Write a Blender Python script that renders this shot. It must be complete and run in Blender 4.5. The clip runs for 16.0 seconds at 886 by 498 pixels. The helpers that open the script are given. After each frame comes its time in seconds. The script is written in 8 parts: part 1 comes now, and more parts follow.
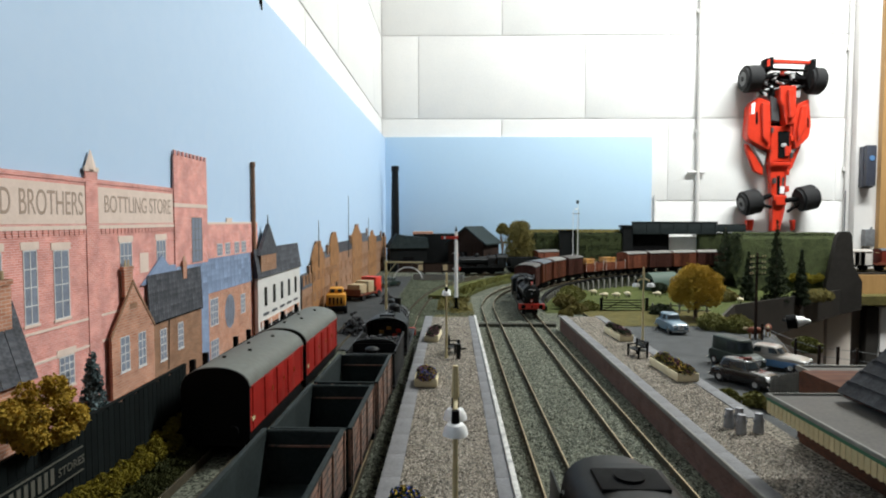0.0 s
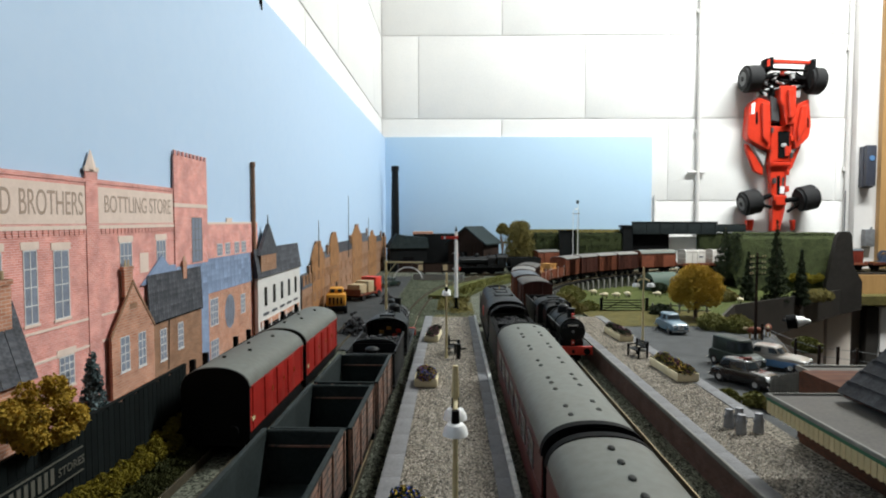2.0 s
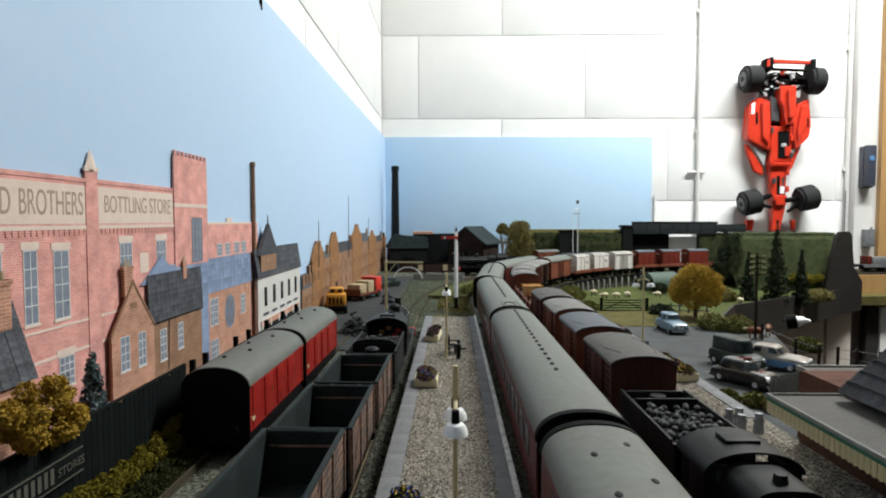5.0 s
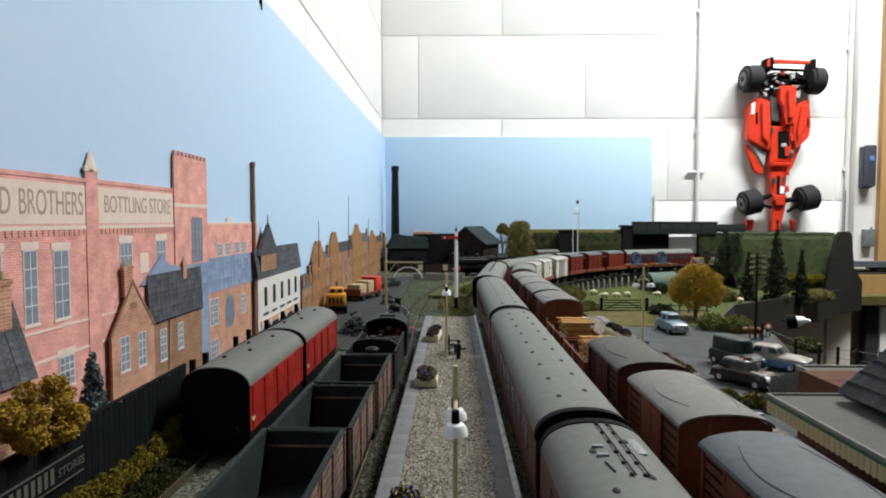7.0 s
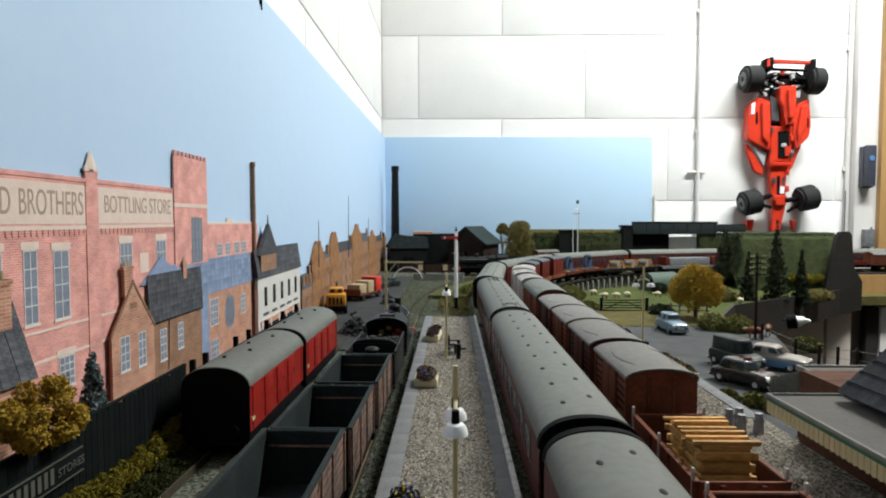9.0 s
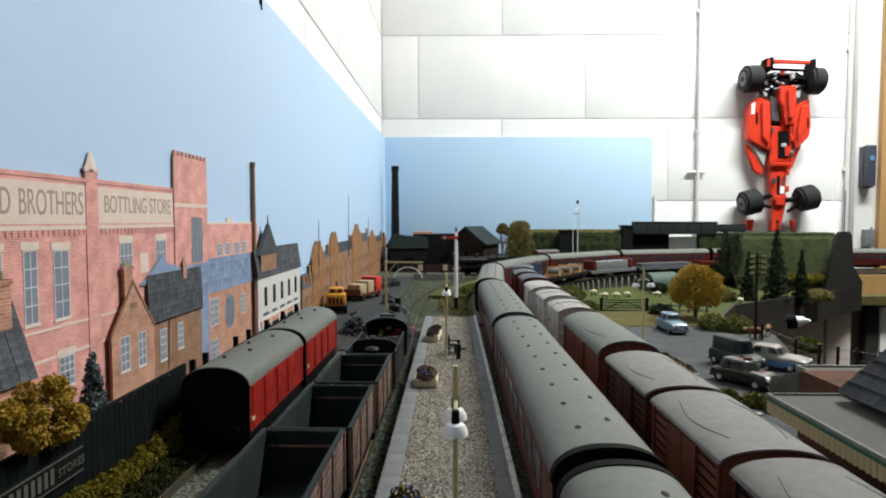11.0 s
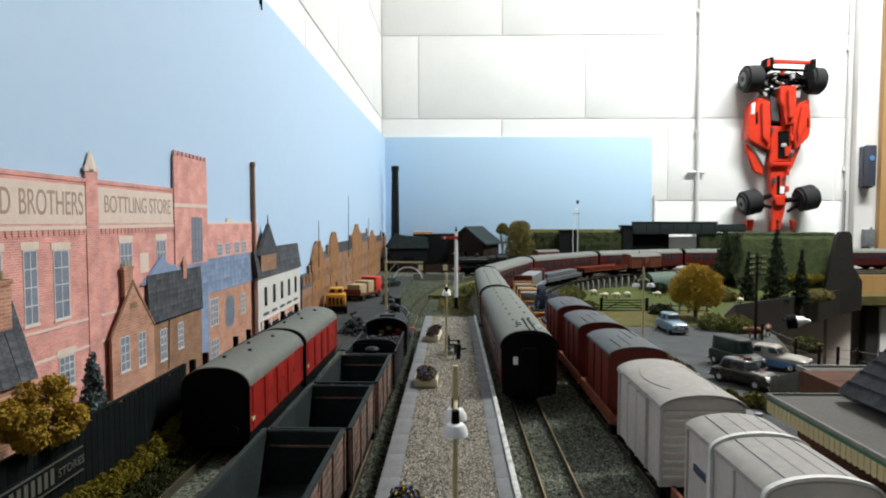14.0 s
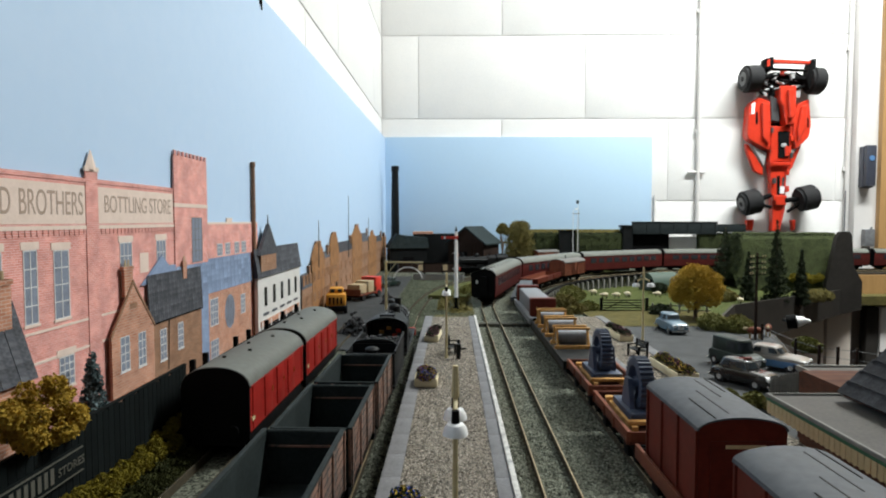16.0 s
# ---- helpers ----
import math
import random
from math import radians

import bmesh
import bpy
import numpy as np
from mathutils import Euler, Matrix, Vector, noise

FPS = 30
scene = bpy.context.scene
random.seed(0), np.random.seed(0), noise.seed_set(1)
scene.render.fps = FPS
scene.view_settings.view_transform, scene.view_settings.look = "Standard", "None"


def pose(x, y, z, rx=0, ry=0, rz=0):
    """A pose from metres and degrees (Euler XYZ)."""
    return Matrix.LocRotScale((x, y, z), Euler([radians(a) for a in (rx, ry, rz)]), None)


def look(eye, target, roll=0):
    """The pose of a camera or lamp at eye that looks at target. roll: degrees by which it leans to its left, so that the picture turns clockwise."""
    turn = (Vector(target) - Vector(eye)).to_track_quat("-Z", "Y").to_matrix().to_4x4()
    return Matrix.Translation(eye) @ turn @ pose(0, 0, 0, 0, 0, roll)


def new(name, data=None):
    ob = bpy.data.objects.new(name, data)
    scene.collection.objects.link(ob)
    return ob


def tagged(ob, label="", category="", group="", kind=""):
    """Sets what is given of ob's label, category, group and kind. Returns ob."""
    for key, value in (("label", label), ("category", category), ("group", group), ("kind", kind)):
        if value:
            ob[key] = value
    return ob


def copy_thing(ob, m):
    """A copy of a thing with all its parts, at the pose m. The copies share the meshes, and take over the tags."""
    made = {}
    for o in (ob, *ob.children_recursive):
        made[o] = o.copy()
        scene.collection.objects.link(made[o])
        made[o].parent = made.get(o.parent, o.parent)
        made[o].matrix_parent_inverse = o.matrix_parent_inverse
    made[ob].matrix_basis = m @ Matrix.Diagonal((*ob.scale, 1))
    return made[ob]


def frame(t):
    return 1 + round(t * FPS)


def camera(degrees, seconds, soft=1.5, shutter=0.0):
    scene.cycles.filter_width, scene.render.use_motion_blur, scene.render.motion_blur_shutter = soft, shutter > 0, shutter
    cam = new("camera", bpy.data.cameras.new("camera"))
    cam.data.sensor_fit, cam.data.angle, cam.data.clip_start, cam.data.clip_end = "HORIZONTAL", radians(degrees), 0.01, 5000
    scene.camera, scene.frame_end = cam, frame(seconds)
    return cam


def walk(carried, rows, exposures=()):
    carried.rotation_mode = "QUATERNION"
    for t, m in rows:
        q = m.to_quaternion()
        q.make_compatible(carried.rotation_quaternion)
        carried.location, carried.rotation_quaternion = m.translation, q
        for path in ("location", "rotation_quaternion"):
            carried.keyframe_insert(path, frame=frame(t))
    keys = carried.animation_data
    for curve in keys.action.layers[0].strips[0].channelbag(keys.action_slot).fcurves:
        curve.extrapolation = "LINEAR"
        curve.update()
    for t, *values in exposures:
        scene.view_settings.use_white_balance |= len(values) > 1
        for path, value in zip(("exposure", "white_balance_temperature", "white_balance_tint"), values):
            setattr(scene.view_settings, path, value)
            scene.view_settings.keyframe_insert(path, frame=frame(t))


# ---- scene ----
# The camera stands still on the platform of the model railway.
cam = camera(74.03, 16.0, soft=2.0)
EYE = pose(0, 0, 0.1227, 87.193, 0, 0.880)
walk(cam, [(0, EYE), (16.0, EYE)], exposures=[(0, 0.0), (16.0, 0.0)])

# ---- light: a room lit by ceiling tubes, with a weak grey sky outside
world = bpy.data.worlds.new("world")
scene.world = world
world.use_nodes = True
wn = world.node_tree.nodes
sky = wn.new("ShaderNodeTexSky")
sky.sky_type, sky.sun_disc, sky.sun_elevation = "NISHITA", False, radians(30)
world.node_tree.links.new(sky.outputs[0], wn["Background"].inputs[0])
wn["Background"].inputs[1].default_value = 0.05


def area_lamp(name, at, target, sx, sy, watts, colour):
    data = bpy.data.lights.new(name, "AREA")
    data.shape, data.size, data.size_y, data.energy, data.color = "RECTANGLE", sx, sy, watts, colour
    ob = new(name, data)
    ob.matrix_world = look(at, target)
    return ob


area_lamp("tube_light_far", (1.05, 0.95, 1.36), (1.05, 0.96, 0), 0.9, 0.14, 52, (0.96, 1.0, 0.98))
area_lamp("tube_light_near", (0.55, -0.95, 1.36), (0.55, -0.94, 0), 0.9, 0.14, 0.6, (0.98, 1.0, 0.96))


# ---- materials
def mat(name, c1, c2=None, rough=0.7, metal=0.0, scale=300, bump=0.0, fine=6.0, kind="noise", rnd=0.0, mix=(0.35, 0.65),
        stretch=(1, 1, 1), coat=0.0, spec=0.5):
    """A surface of two colours mixed by a coarse and a fine pattern, with relief from the fine one."""
    m = bpy.data.materials.new(name)
    m.use_nodes = True
    n, l = m.node_tree.nodes, m.node_tree.links
    b = n["Principled BSDF"]
    c2 = c2 or tuple(v * 0.75 for v in c1)
    co, mp = n.new("ShaderNodeTexCoord"), n.new("ShaderNodeMapping")
    l.new(co.outputs["Object"], mp.inputs[0])
    mp.inputs["Scale"].default_value = stretch
    a, f = n.new("ShaderNodeTexNoise"), n.new("ShaderNodeTexNoise")
    l.new(mp.outputs[0], a.inputs["Vector"])
    a.inputs["Scale"].default_value, a.inputs["Detail"].default_value = scale, 4
    if kind == "grain":
        f = n.new("ShaderNodeTexVoronoi")
        fo = f.outputs["Color"]
    else:
        fo = f.outputs[0]
        f.inputs["Detail"].default_value = 5
    l.new(mp.outputs[0], f.inputs["Vector"])
    f.inputs["Scale"].default_value = scale * fine
    bw = n.new("ShaderNodeSeparateColor")
    l.new(fo, bw.inputs[0])
    avg = n.new("ShaderNodeMath")
    avg.operation = "MULTIPLY_ADD"
    l.new(bw.outputs[0], avg.inputs[0])
    avg.inputs[1].default_value = 0.5
    half = n.new("ShaderNodeMath")
    half.operation = "MULTIPLY"
    half.inputs[1].default_value = 0.5
    l.new(a.outputs[0], half.inputs[0])
    l.new(half.outputs[0], avg.inputs[2])
    r = n.new("ShaderNodeValToRGB")
    r.color_ramp.elements[0].position, r.color_ramp.elements[1].position = mix
    r.color_ramp.elements[0].color, r.color_ramp.elements[1].color = (*c2, 1), (*c1, 1)
    l.new(avg.outputs[0], r.inputs[0])
    out = r.outputs[0]
    if rnd:
        oi, hs, k = n.new("ShaderNodeObjectInfo"), n.new("ShaderNodeHueSaturation"), n.new("ShaderNodeMapRange")
        l.new(oi.outputs["Random"], k.inputs[0])
        k.inputs[3].default_value, k.inputs[4].default_value = 1 - rnd, 1 + rnd
        l.new(k.outputs[0], hs.inputs["Value"])
        l.new(out, hs.inputs["Color"])
        out = hs.outputs[0]
    l.new(out, b.inputs["Base Color"])
    rr = n.new("ShaderNodeMapRange")
    l.new(a.outputs[0], rr.inputs[0])
    rr.inputs[3].default_value, rr.inputs[4].default_value = max(0.03, rough - 0.12), min(1, rough + 0.12)
    l.new(rr.outputs[0], b.inputs["Roughness"])
    b.inputs["Metallic"].default_value = metal
    b.inputs["Coat Weight"].default_value = coat
    b.inputs["Specular IOR Level"].default_value = spec
    if bump:
        bn = n.new("ShaderNodeBump")
        bn.inputs["Strength"].default_value, bn.inputs["Distance"].default_value = 0.8, bump
        l.new(bw.outputs[0], bn.inputs["Height"])
        l.new(bn.outputs[0], b.inputs["Normal"])
    return m


def brick_mat(name, c1, c2, mortar, course=0.00095, axis="yz"):
    """Printed model brickwork: fine courses with stained patches."""
    m = bpy.data.materials.new(name)
    m.use_nodes = True
    n, l = m.node_tree.nodes, m.node_tree.links
    b = n["Principled BSDF"]
    co, sp, cb = n.new("ShaderNodeTexCoord"), n.new("ShaderNodeSeparateXYZ"), n.new("ShaderNodeCombineXYZ")
    l.new(co.outputs["Object"], sp.inputs[0])
    for i, ax in enumerate(axis):
        l.new(sp.outputs["xyz".index(ax)], cb.inputs[i])
    br = n.new("ShaderNodeTexBrick")
    l.new(cb.outputs[0], br.inputs["Vector"])
    br.inputs["Color1"].default_value, br.inputs["Color2"].default_value, br.inputs["Mortar"].default_value = (*c1, 1), (*c2, 1), (*mortar, 1)
    br.inputs["Scale"].default_value = 1.0
    br.inputs["Brick Width"].default_value, br.inputs["Row Height"].default_value = course * 3, course
    br.inputs["Mortar Size"].default_value = course * 0.12
    no, mx = n.new("ShaderNodeTexNoise"), n.new("ShaderNodeMix")
    no.inputs["Scale"].default_value, no.inputs["Detail"].default_value = 90, 5
    l.new(co.outputs["Object"], no.inputs["Vector"])
    mx.data_type, mx.blend_type = "RGBA", "MULTIPLY"
    mx.inputs[0].default_value = 0.7
    rp = n.new("ShaderNodeValToRGB")
    rp.color_ramp.elements[0].position, rp.color_ramp.elements[1].position = 0.3, 0.7
    rp.color_ramp.elements[0].color, rp.color_ramp.elements[1].color = (0.62, 0.58, 0.58, 1), (1.15, 1.1, 1.1, 1)
    l.new(no.outputs[0], rp.inputs[0])
    l.new(br.outputs[0], mx.inputs["A"])
    l.new(rp.outputs[0], mx.inputs["B"])
    l.new(mx.outputs["Result"], b.inputs["Base Color"])
    b.inputs["Roughness"].default_value = 0.8
    b.inputs["Specular IOR Level"].default_value = 0.15
    return m


def grit_mat(name, c1, c2):
    """Loose stones, each one of its own shade."""
    m = bpy.data.materials.new(name)
    m.use_nodes = True
    n, l = m.node_tree.nodes, m.node_tree.links
    b = n["Principled BSDF"]
    g, r = n.new("ShaderNodeNewGeometry"), n.new("ShaderNodeValToRGB")
    r.color_ramp.elements[0].color, r.color_ramp.elements[1].color = (*c2, 1), (*c1, 1)
    l.new(g.outputs["Random Per Island"], r.inputs[0])
    l.new(r.outputs[0], b.inputs["Base Color"])
    b.inputs["Roughness"].default_value = 0.9
    b.inputs["Specular IOR Level"].default_value = 0.2
    return m


MAT = {
    "grit_b": grit_mat("ballast_stones", (0.36, 0.375, 0.30), (0.055, 0.062, 0.047)),
    "grit_g": grit_mat("gravel_stones", (0.60, 0.535, 0.455), (0.11, 0.097, 0.082)),
    "wall": mat("white_painted_block", (0.84, 0.83, 0.81), (0.79, 0.785, 0.775), 0.6, scale=14, fine=22, bump=0.0007),
    "plainwall": mat("bounce_cut_grey", (0.25, 0.24, 0.23), (0.21, 0.20, 0.19), 0.8, scale=6),
    "joint": mat("grey_joint", (0.80, 0.79, 0.78), (0.76, 0.75, 0.74), rough=0.8, scale=60),
    "sky_l": mat("pale_blue_board", (0.50, 0.66, 0.86), (0.47, 0.64, 0.85), 0.55, scale=3, fine=30),
    "sky_b": mat("blue_board", (0.45, 0.625, 0.80), (0.435, 0.61, 0.79), 0.55, scale=3, fine=30),
    "carpet": mat("brown_floor", (0.14, 0.12, 0.10), (0.10, 0.085, 0.07), 0.9, scale=30, bump=0.002),
    "ballast": mat("grey_ballast", (0.20, 0.208, 0.160), (0.014, 0.016, 0.011), 0.95, scale=55, fine=16, kind="grain", bump=0.0022, mix=(0.27, 0.75), spec=0.15),
    "gravel": mat("platform_gravel", (0.30, 0.265, 0.21), (0.018, 0.016, 0.013), 0.95, scale=60, fine=16, kind="grain", bump=0.0018, mix=(0.25, 0.75), spec=0.2),
    "edge": mat("grey_platform_edge", (0.175, 0.175, 0.182), (0.115, 0.115, 0.12), 0.8, scale=80, bump=0.0003),
    "white_edge": mat("worn_white_edge", (0.56, 0.55, 0.52), (0.20, 0.20, 0.20), 0.75, scale=210, bump=0.0004, mix=(0.36, 0.56)),
    "plat_brick": brick_mat("platform_brick", (0.165, 0.095, 0.075), (0.105, 0.060, 0.050), (0.16, 0.13, 0.115), 0.0011),
    "rail": mat("grimy_rail_side", (0.075, 0.062, 0.040), (0.035, 0.031, 0.022), 0.85, scale=120, spec=0.15),
    "railtop": mat("polished_rail", (0.42, 0.33, 0.20), (0.30, 0.23, 0.13), 0.4, metal=0.75, scale=120),
    "sleeper": mat("sleeper_brown", (0.10, 0.098, 0.08), (0.035, 0.035, 0.028), 0.95, scale=200, bump=0.0004, spec=0.15),
    "maroon": mat("coach_maroon", (0.080, 0.013, 0.011), (0.055, 0.009, 0.008), 0.45, scale=60, rnd=0.12, spec=0.25),
    "roofgrey": mat("coach_roof_grey", (0.142, 0.152, 0.136), (0.112, 0.114, 0.098), 0.65, scale=35, fine=8, rnd=0.08, spec=0.35),
    "coachvent": mat("grey_roof_vent", (0.042, 0.044, 0.040), (0.028, 0.029, 0.027), 0.7, scale=300, spec=0.2),
    "yardfloor": mat("dark_yard_surface", (0.058, 0.060, 0.060), (0.026, 0.028, 0.028), 0.9, scale=50, fine=18, bump=0.0005, spec=0.15),
    "vent": mat("dark_vent", (0.016, 0.016, 0.015), rough=0.7, scale=300, spec=0.2),
    "black": mat("matt_black", (0.005, 0.005, 0.0055), (0.003, 0.003, 0.003), 0.75, scale=200, spec=0.08),
    "weather": mat("weathered_black", (0.0075, 0.0085, 0.009), (0.0032, 0.0038, 0.004), 0.5, scale=80, fine=10, spec=0.2),
    "glass_dark": mat("dark_window", (0.03, 0.03, 0.035), rough=0.12, scale=50),
    "green": mat("engine_green", (0.014, 0.017, 0.013), (0.008, 0.010, 0.008), 0.55, scale=60, spec=0.2),
    "coal": mat("coal", (0.045, 0.045, 0.05), (0.012, 0.012, 0.012), 0.5, scale=500, kind="grain", bump=0.002, spec=0.3),
    "red": mat("buffer_red", (0.62, 0.045, 0.025), (0.5, 0.03, 0.02), 0.45, scale=100),
    "brass": mat("brass", (0.6, 0.42, 0.15), rough=0.35, metal=0.9, scale=100),
    "bridge": mat("dark_teal_steel", (0.020, 0.027, 0.028), (0.012, 0.016, 0.017), 0.6, scale=80, spec=0.2),
    "steel": mat("steel_grey", (0.25, 0.26, 0.27), (0.15, 0.15, 0.16), 0.5, metal=0.4, scale=150),
    "bauxite": mat("bauxite_brown", (0.195, 0.062, 0.034), (0.118, 0.038, 0.022), 0.6, scale=90, rnd=0.2, spec=0.15),
    "dkbrown": mat("van_dark_brown", (0.085, 0.03, 0.022), (0.055, 0.02, 0.015), 0.6, scale=90, rnd=0.15, spec=0.15),
    "vanroof": mat("van_roof_grey", (0.176, 0.166, 0.154), (0.124, 0.117, 0.108), 0.65, scale=45, rnd=0.2, spec=0.3),
    "sootroof": mat("sooty_van_roof", (0.092, 0.084, 0.078), (0.062, 0.057, 0.052), 0.7, scale=45, spec=0.25),
    "crimson": mat("crimson", (0.36, 0.022, 0.016), (0.25, 0.014, 0.011), 0.4, scale=60, spec=0.3),
    "contred": mat("container_maroon", (0.125, 0.021, 0.013), (0.085, 0.0145, 0.009), 0.5, scale=70, rnd=0.12, spec=0.15),
    "bluegrey": mat("blue_grey_roof", (0.092, 0.10, 0.112), (0.06, 0.066, 0.075), 0.65, scale=45, rnd=0.12, spec=0.3),
    "white": mat("off_white", (0.86, 0.85, 0.83), (0.77, 0.76, 0.74), 0.6, scale=70),
    "offwhite": mat("dirty_off_white", (0.52, 0.485, 0.45), (0.42, 0.395, 0.365), 0.65, scale=60, mix=(0.3, 0.6), spec=0.25),
    "paleroof": mat("pale_van_roof", (0.36, 0.335, 0.31), (0.28, 0.26, 0.24), 0.7, scale=45, spec=0.25),
    "bandwhite": mat("raised_white_bands", (0.74, 0.72, 0.69), (0.62, 0.60, 0.57), 0.55, scale=90),
    "grit_y": grit_mat("yard_stones", (0.15, 0.165, 0.115), (0.026, 0.031, 0.019)),
    "stationslate": mat("station_slate", (0.052, 0.054, 0.060), (0.020, 0.021, 0.025), 0.75, scale=150, rnd=0.25, bump=0.0002, spec=0.15),
    "cream": mat("cream_paint", (0.60, 0.50, 0.28), (0.50, 0.41, 0.22), 0.6, scale=120),
    "lampwhite": mat("lamp_shade_white", (0.86, 0.87, 0.87), (0.8, 0.8, 0.8), 0.3, scale=100),
    # dark grey-green of the mineral wagons, deepened for the shade inside them
    "wagon_in": mat("wagon_inside_grey_and_shade", (0.028, 0.036, 0.036), (0.014, 0.019, 0.019), 0.7, scale=90, spec=0.12),
    "rustgrey": mat("weathered_wagon_side", (0.24, 0.135, 0.10), (0.085, 0.072, 0.064), 0.8, scale=110, mix=(0.42, 0.58), stretch=(1, 1, 0.5), spec=0.2),
    "timber": mat("new_timber", (0.64, 0.36, 0.12), (0.34, 0.165, 0.045), 0.6, scale=170, stretch=(0.35, 1, 1), rnd=0.22, spec=0.2),
    "gearblue": mat("machine_blue", (0.045, 0.065, 0.115), (0.03, 0.045, 0.08), 0.5, scale=200),
    "slate": mat("slate", (0.11, 0.115, 0.13), (0.035, 0.038, 0.046), 0.7, scale=150, rnd=0.28, bump=0.0002, spec=0.2),
    "darkslate": mat("dark_green_slate", (0.030, 0.042, 0.042), (0.016, 0.022, 0.023), 0.75, scale=110, bump=0.0003, spec=0.15),
    "slateblue": mat("blue_slate", (0.25, 0.33, 0.48), (0.15, 0.21, 0.33), 0.7, scale=130, rnd=0.2),
    "brewery": brick_mat("brewery_brick", (0.82, 0.375, 0.325), (0.70, 0.28, 0.23), (0.84, 0.58, 0.54), 0.00105),
    "orange_brick": brick_mat("orange_brick", (0.60, 0.30, 0.19), (0.47, 0.215, 0.13), (0.58, 0.44, 0.36), 0.0015),
    "brown_brick": brick_mat("brown_brick", (0.36, 0.20, 0.12), (0.27, 0.145, 0.085), (0.33, 0.24, 0.17), 0.0014),
    "ochre_brick": brick_mat("ochre_brick", (0.38, 0.19, 0.075), (0.29, 0.14, 0.055), (0.30, 0.19, 0.11), 0.0014),
    "creosote": mat("creosoted_boards", (0.035, 0.020, 0.015), (0.02, 0.012, 0.009), 0.8, scale=80, stretch=(4, 4, 0.6), spec=0.15),
    "station_brick": brick_mat("station_brick", (0.125, 0.048, 0.026), (0.082, 0.033, 0.019), (0.078, 0.050, 0.037)),
    "stone": mat("pale_stone", (0.80, 0.655, 0.57), (0.70, 0.56, 0.48), 0.8, scale=150),
    "render": mat("white_render", (0.66, 0.65, 0.62), (0.56, 0.54, 0.52), 0.8, scale=100),
    "sash": mat("white_sash", (0.74, 0.74, 0.74), rough=0.6, scale=100),
    "printglass": mat("printed_glass", (0.26, 0.30, 0.38), (0.16, 0.18, 0.23), 0.6, scale=180),
    "letters": mat("dark_letters", (0.44, 0.33, 0.26), (0.34, 0.25, 0.19), rough=0.8, scale=200),
    "paleletters": mat("pale_letters", (0.095, 0.092, 0.072), rough=0.8, scale=200),
    "fence": mat("dark_fence", (0.008, 0.011, 0.011), (0.004, 0.006, 0.006), 0.85, scale=160, rnd=0.15, spec=0.08),
    "grass": mat("static_grass", (0.10, 0.105, 0.035), (0.045, 0.05, 0.018), 1.0, scale=70, fine=10, bump=0.002, spec=0.1),
    "lawn": mat("meadow_grass", (0.075, 0.088, 0.028), (0.042, 0.052, 0.016), 1.0, scale=40, fine=14, bump=0.002, spec=0.1),
    "leaf_y": mat("autumn_foliage", (0.52, 0.355, 0.055), (0.30, 0.185, 0.024), 0.9, scale=180, spec=0.2),
    "leaf_g": mat("green_foliage", (0.20, 0.195, 0.055), (0.09, 0.092, 0.028), 0.9, scale=160, spec=0.2),
    "leaf_w": mat("weed_foliage", (0.25, 0.20, 0.022), (0.11, 0.092, 0.011), 0.9, scale=160, spec=0.15),
    "leaf_v": mat("verge_foliage", (0.062, 0.066, 0.020), (0.022, 0.025, 0.008), 0.9, scale=160, spec=0.15),
    "dusty": mat("dusty_scatter", (0.085, 0.095, 0.062), (0.018, 0.022, 0.013), 1.0, scale=45, fine=16, bump=0.0016, spec=0.1),
    "leaf_d": mat("dark_foliage", (0.038, 0.050, 0.026), (0.014, 0.019, 0.011), 0.9, scale=160, spec=0.15),
    "leaf_o": mat("olive_foliage", (0.22, 0.185, 0.06), (0.10, 0.085, 0.028), 0.9, scale=160, spec=0.2),
    "leaf_b": mat("blue_conifer", (0.17, 0.23, 0.24), (0.08, 0.115, 0.12), 0.9, scale=160, spec=0.15),
    "hedge": mat("hedge_green", (0.052, 0.064, 0.026), (0.020, 0.025, 0.011), 1.0, scale=60, fine=8, bump=0.004, spec=0.1),
    "bark": mat("bark", (0.14, 0.10, 0.07), (0.08, 0.055, 0.04), 0.95, scale=300, bump=0.0005),
    "flowers": mat("mixed_flowers", (0.35, 0.2, 0.3), (0.05, 0.07, 0.2), 0.9, scale=400),
    "fl_y": mat("yellow_flowers", (0.7, 0.5, 0.06), rough=0.8, scale=300),
    "fl_b": mat("blue_flowers", (0.08, 0.12, 0.5), rough=0.8, scale=300),
    "fl_p": mat("purple_flowers", (0.3, 0.10, 0.16), rough=0.8, scale=300),
    "planter": mat("planter_cream", (0.70, 0.62, 0.42), (0.60, 0.52, 0.34), 0.7, scale=150),
    "asphalt": mat("model_asphalt", (0.085, 0.088, 0.090), (0.042, 0.044, 0.045), 0.9, scale=60, fine=20, bump=0.0004, spec=0.2),
    "earth": mat("brown_earth", (0.12, 0.10, 0.035), (0.055, 0.052, 0.020), 1.0, scale=80, bump=0.001, spec=0.1),
    "fascia": mat("dark_fascia", (0.030, 0.027, 0.024), (0.021, 0.019, 0.017), 0.6, scale=20, spec=0.15),
    "pine": mat("varnished_wood", (0.42, 0.25, 0.10), (0.34, 0.195, 0.075), 0.5, scale=14, stretch=(6, 6, 0.6)),
    "cupboard": mat("beige_panel", (0.66, 0.58, 0.51), (0.61, 0.54, 0.475), 0.6, scale=6),
    "doorwhite": mat("white_gloss", (0.66, 0.64, 0.625), (0.62, 0.60, 0.585), 0.4, scale=8),
